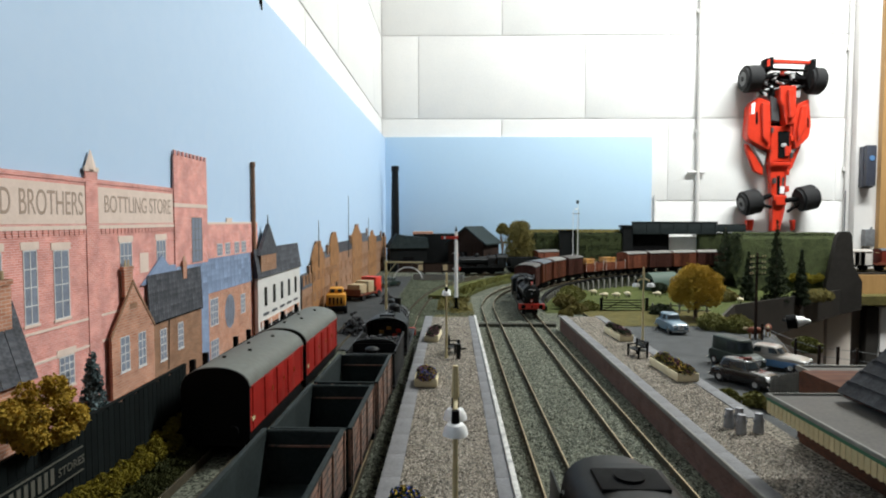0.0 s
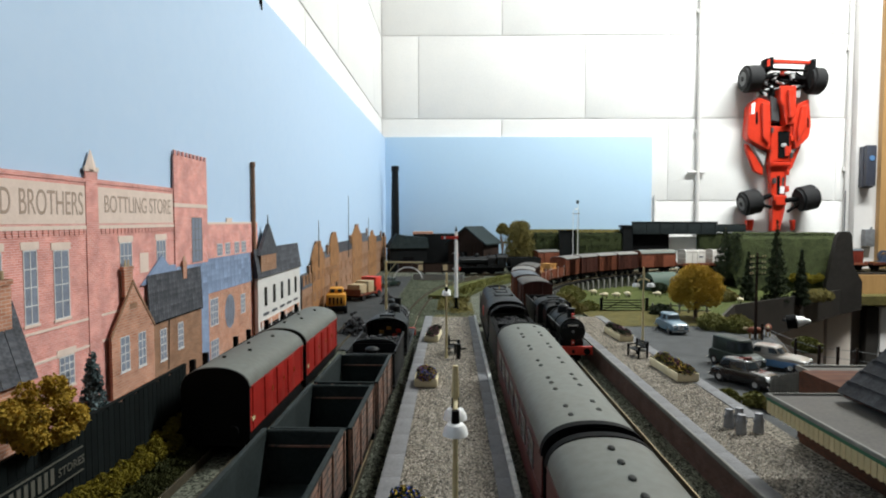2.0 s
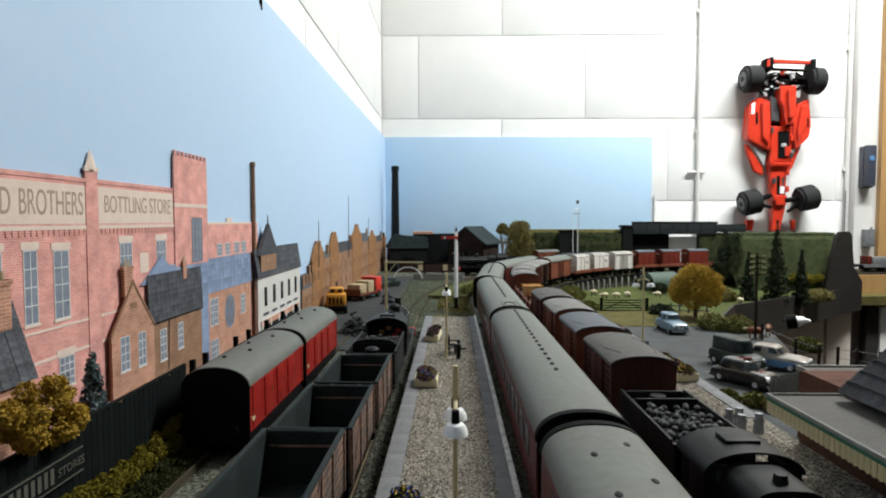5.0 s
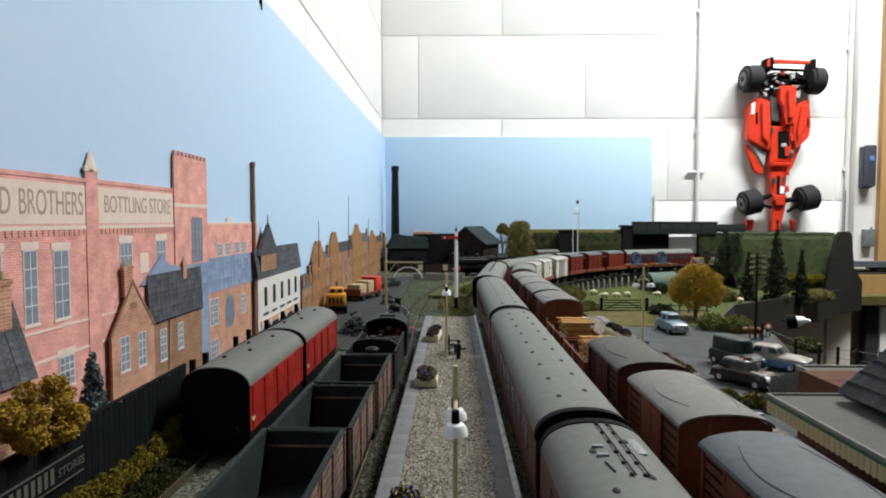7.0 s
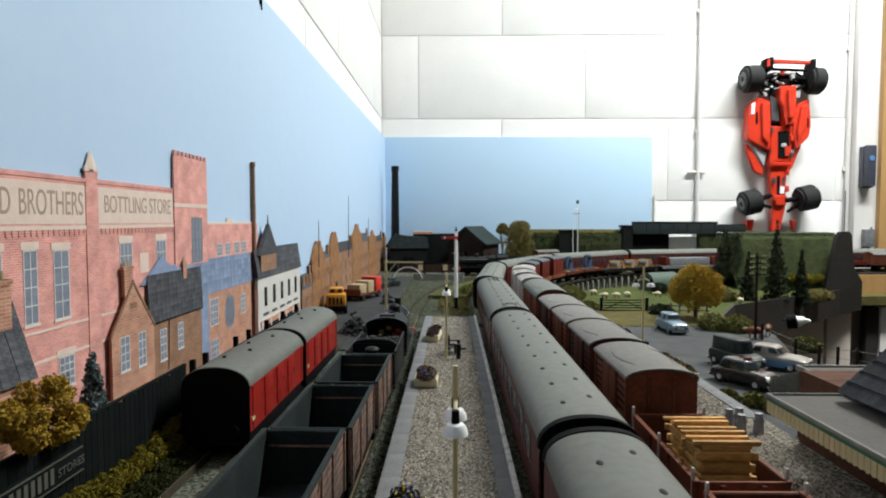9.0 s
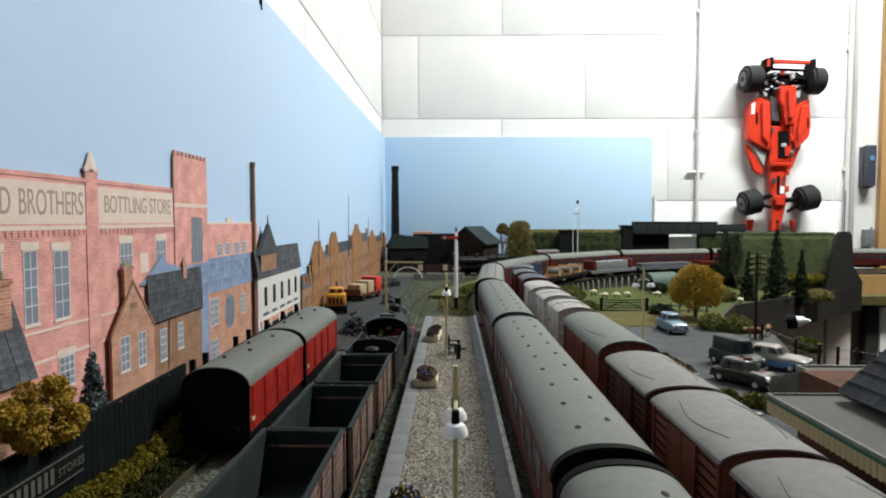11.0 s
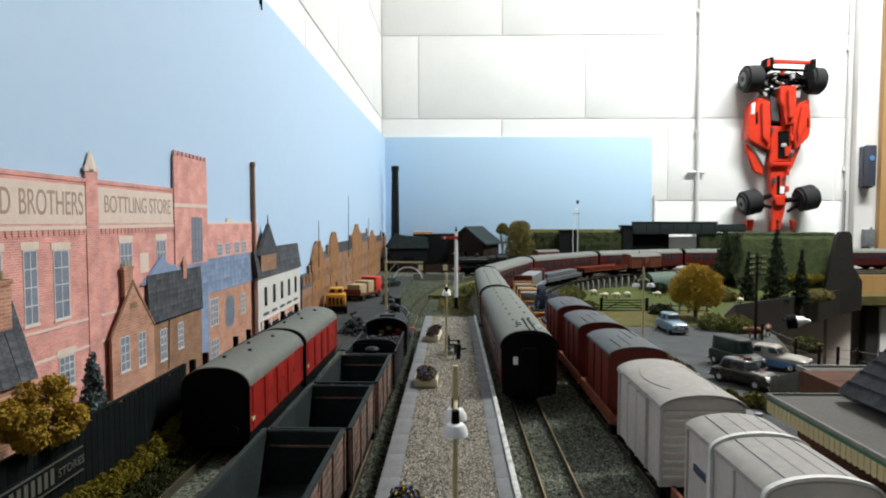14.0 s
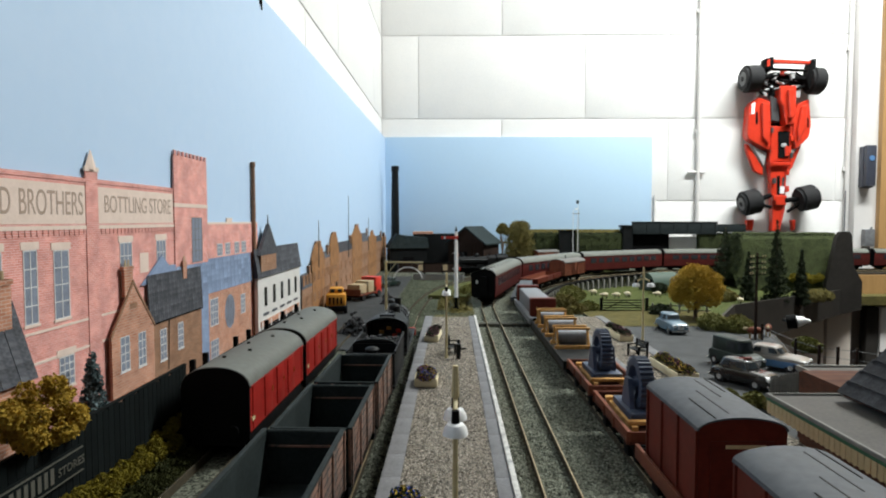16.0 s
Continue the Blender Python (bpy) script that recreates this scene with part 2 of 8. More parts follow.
    "rc_red": mat("toy_red", (0.66, 0.045, 0.018), (0.54, 0.032, 0.013), 0.35, scale=40, coat=0.2),
    "rubber": mat("rubber", (0.022, 0.022, 0.023), (0.015, 0.015, 0.016), 0.75, scale=60, spec=0.2),
    "toydark": mat("toy_dark_grey", (0.075, 0.075, 0.078), (0.05, 0.05, 0.052), 0.45, scale=60),
    "toygrey": mat("toy_grey", (0.42, 0.42, 0.42), (0.3, 0.3, 0.3), 0.4, scale=60),
    "carblue": mat("car_grey_blue", (0.12, 0.19, 0.25), (0.10, 0.165, 0.22), 0.35, scale=60, coat=0.3),
    "carblue2": mat("car_mid_blue", (0.10, 0.22, 0.42), (0.085, 0.19, 0.37), 0.35, scale=60, coat=0.3),
    "carcream": mat("car_pale_grey", (0.29, 0.265, 0.235), (0.25, 0.23, 0.205), 0.35, scale=60, coat=0.2),
    "cargreen": mat("van_green", (0.012, 0.024, 0.019), (0.008, 0.016, 0.013), 0.45, scale=60, spec=0.3),
    "carblack": mat("car_black", (0.009, 0.008, 0.008), rough=0.25, scale=60, coat=0.4),
    "carglass": mat("car_glass", (0.035, 0.042, 0.048), (0.02, 0.026, 0.03), 0.12, scale=100, spec=0.4),
    "chrome": mat("chrome", (0.75, 0.75, 0.75), rough=0.2, metal=1.0, scale=60),
    "valgreen": mat("valance_green", (0.035, 0.14, 0.07), (0.025, 0.11, 0.055), 0.5, scale=100),
    "felt": mat("roof_felt", (0.125, 0.115, 0.105), (0.085, 0.080, 0.075), 0.85, scale=60, fine=12, spec=0.2),
    "yellow": mat("plant_yellow", (0.62, 0.285, 0.025), (0.48, 0.20, 0.016), 0.55, scale=100, mix=(0.4, 0.6)),
    "tan": mat("tan_load", (0.42, 0.33, 0.2), (0.34, 0.26, 0.15), 0.8, scale=100),
    "sheep": mat("fleece", (0.66, 0.58, 0.42), (0.55, 0.46, 0.32), 0.9, scale=300),
    "conc": mat("concrete_post", (0.22, 0.215, 0.195), (0.15, 0.145, 0.13), 0.9, scale=200),
    "remote": mat("dark_plastic", (0.05, 0.055, 0.075), rough=0.4, scale=60),
    "tin": mat("galvanised_churn", (0.27, 0.28, 0.30), (0.19, 0.2, 0.215), 0.45, metal=0.5, scale=160),
    "greenroof": mat("hut_green", (0.050, 0.085, 0.062), (0.032, 0.055, 0.042), 0.6, scale=60),
}


# ---- mesh helpers
def part(name, bm, material, parent=None, label="", smooth=False):
    me = bpy.data.meshes.new(name)
    bm.normal_update()
    for f in bm.faces:
        # broad flat faces stay flat, their rounded edges and round bodies are smooth
        near = [g.calc_area() for e in f.edges for g in e.link_faces if g is not f]
        f.smooth = not (near and f.calc_area() > 4 * min(near) and max(abs(c) for c in f.normal) > 0.9995)
    bm.to_mesh(me)
    bm.free()
    me.set_sharp_from_angle(angle=radians(27))
    me.materials.append(MAT[material] if isinstance(material, str) else material)
    ob = new(name, me)
    ob.parent = parent
    if label:
        ob["label"] = label
    return ob


def share(name, ob, m, parent=None):
    """Another object on the mesh of ob, at pose m under parent."""
    o = new(name, ob.data)
    o.parent = parent
    o.matrix_basis = m
    return o


def thing(name, label, category, at=None, group="", kind=""):
    e = new(name)
    e.empty_display_size = 0.01
    if at is not None:
        e.matrix_basis = at
    return tagged(e, label, category, group, kind)


def box(bm, x0, x1, y0, y1, z0, z1, bevel=0.0, m=None):
    r = bmesh.ops.create_cube(bm, size=1)["verts"]
    for v in r:
        v.co = Vector((x0 if v.co.x < 0 else x1, y0 if v.co.y < 0 else y1, z0 if v.co.z < 0 else z1))
    if bevel:
        es = list({e for v in r for e in v.link_edges})
        r = bmesh.ops.bevel(bm, geom=es, offset=bevel, segments=2, affect="EDGES", profile=0.6)["verts"]
    if m is not None:
        for v in r:
            v.co = m @ v.co
    return bm


def bx(x0, x1, y0, y1, z0, z1, bevel=0.0, m=None):
    return box(bmesh.new(), x0, x1, y0, y1, z0, z1, bevel, m)


def cyl(bm, a, b, r0, r1=None, seg=14):
    """A round bar or cone from a to b."""
    a, b = Vector(a), Vector(b)
    d = b - a
    m = Matrix.Translation((a + b) / 2) @ d.to_track_quat("Z", "Y").to_matrix().to_4x4()
    bmesh.ops.create_cone(bm, cap_ends=True, segments=seg, radius1=r0, radius2=r0 if r1 is None else r1, depth=d.length, matrix=m)
    return bm


def cy(a, b, r0, r1=None, seg=14):
    return cyl(bmesh.new(), a, b, r0, r1, seg)


def ball(bm, c, rx, ry, rz, seg=12):
    m = Matrix.Translation(c) @ Matrix.Diagonal((rx, ry, rz, 1))
    bmesh.ops.create_uvsphere(bm, u_segments=seg, v_segments=max(6, seg * 2 // 3), radius=1, matrix=m)
    return bm


def extrude(bm, pts, a, b, axis="y"):
    """A closed outline of (u, w) points drawn out from a to b along an axis. axis y: u is x, w is z; axis x: u is y; axis z: (x, y)."""
    def at(p, t):
        return {"y": (p[0], t, p[1]), "x": (t, p[0], p[1]), "z": (p[0], p[1], t)}[axis]
    v0 = [bm.verts.new(at(p, a)) for p in pts]
    v1 = [bm.verts.new(at(p, b)) for p in pts]
    n = len(pts)
    fs = [bm.faces.new(v0), bm.faces.new(v1[::-1])]
    for i in range(n):
        j = (i + 1) % n
        fs.append(bm.faces.new((v0[j], v0[i], v1[i], v1[j])))
    bmesh.ops.recalc_face_normals(bm, faces=fs)
    return bm


def ex(pts, a, b, axis="y"):
    return extrude(bmesh.new(), pts, a, b, axis)


def arch(w, z0, z1, n=14, power=2.0):
    """The outline of a rounded roof of width w from eaves at z0 to a crown at z1."""
    out = []
    for i in range(n + 1):
        a = math.pi * i / n
        u = math.cos(a)
        out.append((math.copysign(abs(u) ** (2 / power), u) * w / 2, z0 + (z1 - z0) * math.sin(a) ** (2 / power)))
    return out


def roof_shell(w, z0, z1, t, y0, y1, power=2.0, n=14):
    o, i = arch(w, z0, z1, n, power), arch(w - 2 * t, z0, z1 - t, n, power)
    return ex(o + i[::-1], y0, y1)


def tube(pts, r, seg=6):
    """A bent wire through the points, as one skin."""
    bm = bmesh.new()
    rings = []
    for i, p in enumerate(pts):
        d = (Vector(pts[min(i + 1, len(pts) - 1)]) - Vector(pts[max(i - 1, 0)])).normalized()
        u = d.cross(Vector((0.13, 0.21, 0.97))).normalized()
        w = d.cross(u)
        rings.append([bm.verts.new(Vector(p) + (u * math.cos(k) + w * math.sin(k)) * r) for k in np.linspace(0, 2 * math.pi, seg, endpoint=False)])
    for a, b in zip(rings, rings[1:]):
        for i in range(seg):
            bm.faces.new((a[i], a[(i + 1) % seg], b[(i + 1) % seg], b[i]))
    bm.faces.new(rings[0]), bm.faces.new(rings[-1])
    bmesh.ops.recalc_face_normals(bm, faces=bm.faces[:])
    return bm


def grit(name, label, x0, x1, y0, y1, z, n, size, material, seed, parent=None):
    """Small angular stones strewn over a strip, thicker towards its near end."""
    rng = np.random.default_rng(seed)
    y = y0 * (y1 / y0) ** rng.random(n)
    c = np.stack([rng.uniform(x0, x1, n), y, z + rng.random(n) * size * 0.3], 1)
    s = size * (0.55 + 0.9 * rng.random(n))[:, None, None]
    octa = np.array([(1, 0, 0), (0, 1, 0), (-1, 0, 0), (0, -1, 0), (0, 0, 0.8), (0, 0, -0.6)])
    a = rng.uniform(0, 6.28, n)
    ca, sa = np.cos(a)[:, None], np.sin(a)[:, None]
    o = octa[None] * (0.6 + 0.8 * rng.random((n, 6, 1))) * s
    v = np.stack([o[..., 0] * ca - o[..., 1] * sa, o[..., 0] * sa + o[..., 1] * ca, o[..., 2]], 2) + c[:, None]
    f = np.array([(0, 1, 4), (1, 2, 4), (2, 3, 4), (3, 0, 4), (1, 0, 5), (2, 1, 5), (3, 2, 5), (0, 3, 5)])
    me = bpy.data.meshes.new(name)
    me.from_pydata(v.reshape(-1, 3).tolist(), [], (f[None] + 6 * np.arange(n)[:, None, None]).reshape(-1, 3).tolist())
    me.materials.append(MAT[material])
    ob = new(name, me)
    ob.parent = parent
    return tagged(ob, label, "", "", "stuff")


def lettering(text, size, material, m, parent, depth=0.0004, wide=1.0):
    cu = bpy.data.curves.new("lettering", "FONT")
    cu.body, cu.size, cu.extrude, cu.align_x, cu.align_y = text, size, depth, "CENTER", "CENTER"
    tmp = bpy.data.objects.new("lettering", cu)
    scene.collection.objects.link(tmp)
    bpy.context.view_layer.update()
    me = bpy.data.meshes.new_from_object(tmp.evaluated_get(bpy.context.evaluated_depsgraph_get()))
    bpy.data.objects.remove(tmp)
    me.materials.clear()
    me.materials.append(MAT[material])
    for v in me.vertices:
        v.co.x *= wide
    ob = new("lettering", me)
    ob.parent = parent
    ob.matrix_basis = m
    return ob


def leaves(name, blobs, n, size, material, parent=None, seed=1, label="", fill=0.55):
    """A crown: n small bent leaf clumps scattered through ellipsoids (x, y, z, rx, ry, rz)."""
    rng = np.random.default_rng(seed)
    vol = np.array([b[3] * b[4] * b[5] for b in blobs]) ** 0.7
    which = rng.choice(len(blobs), n, p=vol / vol.sum())
    B = np.array(blobs)[which]
    d = rng.normal(size=(n, 3))
    d /= np.linalg.norm(d, axis=1)[:, None]
    r = fill + (1 - fill) * rng.random(n) ** 0.6 + rng.normal(size=n) * 0.05
    c = B[:, :3] + d * B[:, 3:] * r[:, None]
    u = rng.normal(size=(n, 3))
    u /= np.linalg.norm(u, axis=1)[:, None]
    w = np.cross(u, rng.normal(size=(n, 3)))
    w /= np.linalg.norm(w, axis=1)[:, None]
    s = size * (0.6 + 0.8 * rng.random(n))[:, None]
    k = np.cross(u, w) * s * 0.5
    verts = np.stack([c - u * s, c - w * s * 0.6 + k, c + u * s, c + w * s * 0.6 + k], 1).reshape(-1, 3)
    faces = np.arange(4 * n).reshape(-1, 4)
    tri = np.concatenate([faces[:, [0, 1, 2]], faces[:, [0, 2, 3]]])
    me = bpy.data.meshes.new(name)
    me.from_pydata(verts.tolist(), [], tri.tolist())
    me.materials.append(MAT[material])
    ob = new(name, me)
    ob.parent = parent
    if label:
        ob["label"] = label
    return ob


def sheet(name, x0, x1, y0, y1, z, material, nx=2, ny=2, wob=0.0, label="", kind="structure", freq=30, tilt=None):
    """A sheet of ground with a gently uneven surface."""
    vs, fs = [], []
    for j in range(ny + 1):
        for i in range(nx + 1):
            x, y = x0 + (x1 - x0) * i / nx, y0 + (y1 - y0) * j / ny
            h = z + (tilt(x, y) if tilt else 0) + wob * noise.noise(Vector((x * freq, y * freq, z * 50)))
            vs.append((x, y, h))
    for j in range(ny):
        for i in range(nx):
            a = j * (nx + 1) + i
            fs.append((a, a + 1, a + nx + 2, a + nx + 1))
    me = bpy.data.meshes.new(name)
    me.from_pydata(vs, [], fs)
    me.materials.append(MAT[material])
    ob = new(name, me)
    return tagged(ob, label, "", "", kind)


# ---- the two running lines: straight, a quarter turn to the right, straight
BEND, CX = 0.80, 0.75
LINES = {"down": 0.050, "up": 0.1015}


def on_line(line, s):
    """Place and heading (degrees) on a line, s metres past the camera."""
    x0 = LINES[line]
    R = CX - x0
    if s < BEND:
        return x0, s, 0.0
    a = (s - BEND) / R
    if a < math.pi / 2:
        return CX - R * math.cos(a), BEND + R * math.sin(a), -math.degrees(a)
    return CX + (s - BEND - R * math.pi / 2), BEND + R, -90.0


def sit(line, s, base, flip=False):
    """The pose of a vehicle whose middle is at s, carried on two points base metres apart."""
    ax, ay, _ = on_line(line, s - base / 2)
    bx_, by_, _ = on_line(line, s + base / 2)
    rz = math.degrees(math.atan2(-(bx_ - ax), by_ - ay))
    return pose((ax + bx_) / 2, (ay + by_) / 2, 0, 0, 0, rz + (180 if flip else 0))


# ---- the room
FLOOR, CEIL = -0.95, 1.45
XL, XR, YB, YF = -0.19, 4.8, 1.61, -4.6


def structure(name, bm, material, label, category=""):
    return tagged(part(name, bm, material), label, category, "", "structure")


structure("floor", bx(XL - 0.1, XR + 0.1, YF - 0.1, YB + 0.1, FLOOR - 0.05, FLOOR), "carpet", "brown carpeted floor of the hobby room")
structure("ceiling", bx(XL - 0.1, XR + 0.1, YF - 0.1, YB + 0.1, CEIL, CEIL + 0.05), "wall", "white painted ceiling")
wall_back = structure("wall_back", bx(XL - 0.1, XR + 0.1, YB + 0.003, YB + 0.1, FLOOR, CEIL), "joint", "white painted concrete block wall")
wall_left = structure("wall_left", bx(XL - 0.1, XL - 0.003, YF, YB + 0.003, FLOOR, CEIL), "joint", "white painted concrete block wall")
# two unseen walls close the room; their grey holds down bounced light
structure("wall_right", bx(XR, XR + 0.1, YF, YB + 0.003, FLOOR, CEIL), "plainwall", "plain unseen wall, grey to cut bounce light")
structure("wall_behind", bx(XL, XR, YF - 0.1, YF, FLOOR, CEIL), "plainwall", "plain unseen wall, grey to cut bounce light")

# painted blocks, 440 x 215 mm, with shallow joints
BW, BH = 0.450, 0.2222


def blocks(wall, along_x, u0, u1):
    first, z, row = None, 0.397 - 6 * BH, 0
    while z < CEIL:
        shift = (0.359 if along_x else 0.10) + (BW / 2 if row % 2 else 0)
        u = shift - BW * math.ceil((shift - u0) / BW)
        while u < u1:
            top = min(BH, CEIL - z - 0.001)
            a, b = max(u, u0) + 0.0015, min(u + BW, u1) - 0.0015
            if b - a > 0.02 and top > 0.02:
                plain = abs(b - a - (BW - 0.003)) < 1e-6 and top == BH
                if along_x:
                    m = pose(a, YB, z)
                    bm = None if plain and first else bx(0, b - a, 0.0012, 0.003, 0.0018, top - 0.0018, 0.0008)
                else:
                    m = pose(XL, a, z)
                    bm = None if plain and first else bx(-0.003, -0.0012, 0, b - a, 0.0018, top - 0.0018, 0.0008)
                if bm is None:
                    share("block", first, m, wall)
                else:
                    o = part("block", bm, "wall", wall)
                    o.matrix_basis = m
                    first = first or (o if plain else None)
            u += BW
        z += BH
        row += 1


# surface pipes and trunking on the end wall
def wall_pipe(x, z0, z1, r, name, label, mater="doorwhite"):
    p = thing(name, label, "pipe", pose(x, YB - r, 0))
    part("pipe_run", cy((0, 0, z0), (0, 0, z1), r), mater, p)
    for z in np.arange(z0 + 0.12, z1, 0.32):
        part("clip", bx(-r * 1.6, r * 1.6, -r * 0.4, r, z - 0.006, z + 0.006, 0.001), mater, p)
    return p


wall_pipe(0.6625, -0.4, CEIL - 0.01, 0.0055, "conduit", "white painted conduit pipe on the block wall")
cross = thing("conduit_branch", "thin white branch pipe clipped to the block wall", "pipe", pose(0.655, YB - 0.006, 0.252))
part("pipe_run", cy((-0.02, 0, 0), (0.025, 0, 0), 0.004), "doorwhite", cross)
wall_pipe(0.549, 0.03, 0.19, 0.0025, "thin_pipe", "thin white pipe end beside the blue board")
wall_pipe(1.062, -0.5, CEIL - 0.01, 0.006, "corner_pipe", "white pipe beside the door frame")

# door frame and cupboard at the end of the wall
structure("door_frame", bx(1.068, 1.124, YB - 0.03, YB, FLOOR, CEIL), "doorwhite", "white painted door frame")
structure("door_1", bx(1.124, 1.9, YB - 0.045, YB, FLOOR, CEIL - 0.3), "pine", "varnished wooden door")
rem = thing("remote_control", "dark blue remote control in a holder on the frame", "remote control", pose(1.090, YB - 0.042, 0.266))
part("holder", bx(-0.015, 0.015, -0.004, 0.012, -0.058, 0.05, 0.003), "remote", rem)
part("handset", bx(-0.0130, 0.0130, -0.016, -0.003, -0.055, 0.052, 0.004), "remote", rem)
part("button", cy((0, -0.016, 0.018), (0, -0.0175, 0.018), 0.007), "carblue2", rem)

rod = thing("wall_rod", "thin dark rod standing against the wall", "rod", pose(1.055, YB - 0.012, 0))
part("rod", cy((0, 0, -0.10), (0, 0, 0.202), 0.0016, 0.0012, 8), "remote", rod)
box_ = thing("wall_switch", "small grey switch box on the door frame", "switch", pose(1.101, YB - 0.030, 0.075))
part("case", bx(-0.0135, 0.0135, -0.016, 0, -0.022, 0.024, 0.003), "steel", box_)
part("lever", cy((0.0, -0.014, 0.022), (0.004, -0.016, 0.030), 0.003, 0.002, 8), "steel", box_)

# painted boards behind the layout
sky_left = structure("backdrop_left", ex([(-3.2, -0.02), (1.6, -0.02), (1.6, 0.3442), (-3.2, 0.2970)], XL + 0.0005, -0.1806, "x"), "sky_l", "pale blue painted backscene board")
sky_back = structure("backdrop_back", bx(-0.1815, 0.5385, 1.600, 1.6085, -0.02, 0.347, 0.0008), "sky_b", "blue painted backscene board")
far_hill = structure("backdrop_hills", bx(0.17, 0.54, 1.596, 1.5995, 0.05, 0.098), "leaf_o", "strip of painted distant fields")

# baseboards
RIM = [(0.361, 0.470), (0.346, 0.492), (0.316, 0.512), (0.316, 0.546), (0.358, 0.661), (0.354, 0.708), (0.349, 0.80)]
structure("ground", ex([(-0.1815, -3.3), (0.361, -3.3)] + RIM + [(-0.1815, 0.80)], -0.03, -0.0045, "z"), "ballast", "ballasted layout baseboard")
outer = [(CX - 0.733 * math.cos(radians(a)), BEND + 0.733 * math.sin(radians(a))) for a in range(0, 91, 3)]
structure("ground_corner", ex([(-0.1815, 0.8003)] + [(x, max(y, 0.8003)) for x, y in outer] + [(0.75, 1.598), (-0.1815, 1.598)], -0.03, -0.0045, "z"), "ballast", "ballasted corner of the baseboard")
structure("ground_base", ex([(0.05, 0.8003), (0.352, 0.8003), (0.455, 0.955), (0.850, 1.300), (0.93, 1.34), (4.2, 1.39), (4.2, 1.598), (0.10, 1.598)], -0.07, -0.05, "z"), "earth", "underside board of the far corner")


def meadow_drop(x, y):
    return -0.003 - 0.018 * max(0.0, min(1.0, (x - 0.20) / 0.5)) - 0.010 * max(0.0, min(1.0, (y - 0.85) / 0.3))


# ---- track
def track(name, label, line=None, s0=-3.2, s1=4.4, straight=None, head="railtop"):
    tr = tagged(new(name), label, "railway track", "", "structure")
    tr.empty_display_size = 0.01
    n = 160 if line else 2
    for side in (-0.00825, 0.00825):
        bm, bt = bmesh.new(), bmesh.new()
        rows, tops = [], []
        for i in range(n + 1):
            s = s0 + (s1 - s0) * i / n
            if line:
                x, y, h = on_line(line, s)
            else:
                (xa, ya), (xb, yb) = straight
                x, y, h = xa + (xb - xa) * i / n, ya + (yb - ya) * i / n, -math.degrees(math.atan2(xb - xa, yb - ya))
            c, sn = math.cos(radians(h)), math.sin(radians(h))
            def at(o, z):
                return (x + c * (side + o), y + sn * (side + o), z)
            rows.append([bm.verts.new(at(o, z)) for o, z in ((-0.0004, -0.005), (-0.0004, -0.0002), (0.0004, -0.0002), (0.0004, -0.005))])
            tops.append([bt.verts.new(at(o, z)) for o, z in ((-0.00045, -0.0002), (-0.0003, 0.0), (0.0003, 0.0), (0.00045, -0.0002))])
        for b, rr in ((bm, rows), (bt, tops)):
            for a, d in zip(rr, rr[1:]):
                for k in range(3):
                    b.faces.new((a[k], a[k + 1], d[k + 1], d[k]))
            bmesh.ops.recalc_face_normals(b, faces=b.faces[:])
        r = part("rail", bm, "rail", tr)
        part("rail_head", bt, head, r)
    # sleepers all but buried in the ballast
    vs, fs = [], []
    length = s1 - s0 if line else math.dist(*straight)
    for i in range(int(length / 0.0085)):
        if line:
            x, y, h = on_line(line, s0 + i * 0.0085)
        else:
            t = i * 0.0085 / length
            x, y = straight[0][0] + (straight[1][0] - straight[0][0]) * t, straight[0][1] + (straight[1][1] - straight[0][1]) * t
            h = -math.degrees(math.atan2(straight[1][0] - straight[0][0], straight[1][1] - straight[0][1]))
        c, sn = math.cos(radians(h)), math.sin(radians(h))
        k = len(vs)
        for u, w, z in ((-1, -1, 0), (1, -1, 0), (1, 1, 0), (-1, 1, 0), (-1, -1, -1), (1, -1, -1), (1, 1, -1), (-1, 1, -1)):
            uu, ww = u * 0.0155, w * 0.0017
            vs.append((x + c * uu - sn * ww, y + sn * uu + c * ww, -0.00462 + z * 0.001))
        fs += [(k, k + 1, k + 2, k + 3), (k, k + 4, k + 5, k + 1), (k + 1, k + 5, k + 6, k + 2), (k + 2, k + 6, k + 7, k + 3), (k + 3, k + 7, k + 4, k)]
    me = bpy.data.meshes.new("sleepers")
    me.from_pydata(vs, [], fs)
    me.materials.append(MAT["sleeper"])
    sl = new("sleepers", me)
    sl.parent = tr
    tagged(sl, "", "", "", "stuff")
    return tr


track("track_down", "main line track with brown-sided rails in grey ballast", "down")
track("track_up", "main line track with brown-sided rails in grey ballast", "up")
track("track_siding", "siding track in dark ballast beside the platform", None, straight=((-0.056, -1.0), (-0.052, 0.75)))
track("track_goods", "goods siding track overgrown beside the fence", None, straight=((-0.128, -0.6), (-0.118, 0.72)), head="rail")
YARD = [(-0.052, 0.75), (-0.050, 0.83), (-0.044, 0.91), (-0.034, 0.99), (-0.019, 1.07), (0.002, 1.15), (0.030, 1.23), (0.064, 1.31)]
for k, (p, q) in enumerate(zip(YARD, YARD[1:])):
    track("track_yard", "weedy yard track curving towards the engine shed", None, straight=(p, q), head="rail")

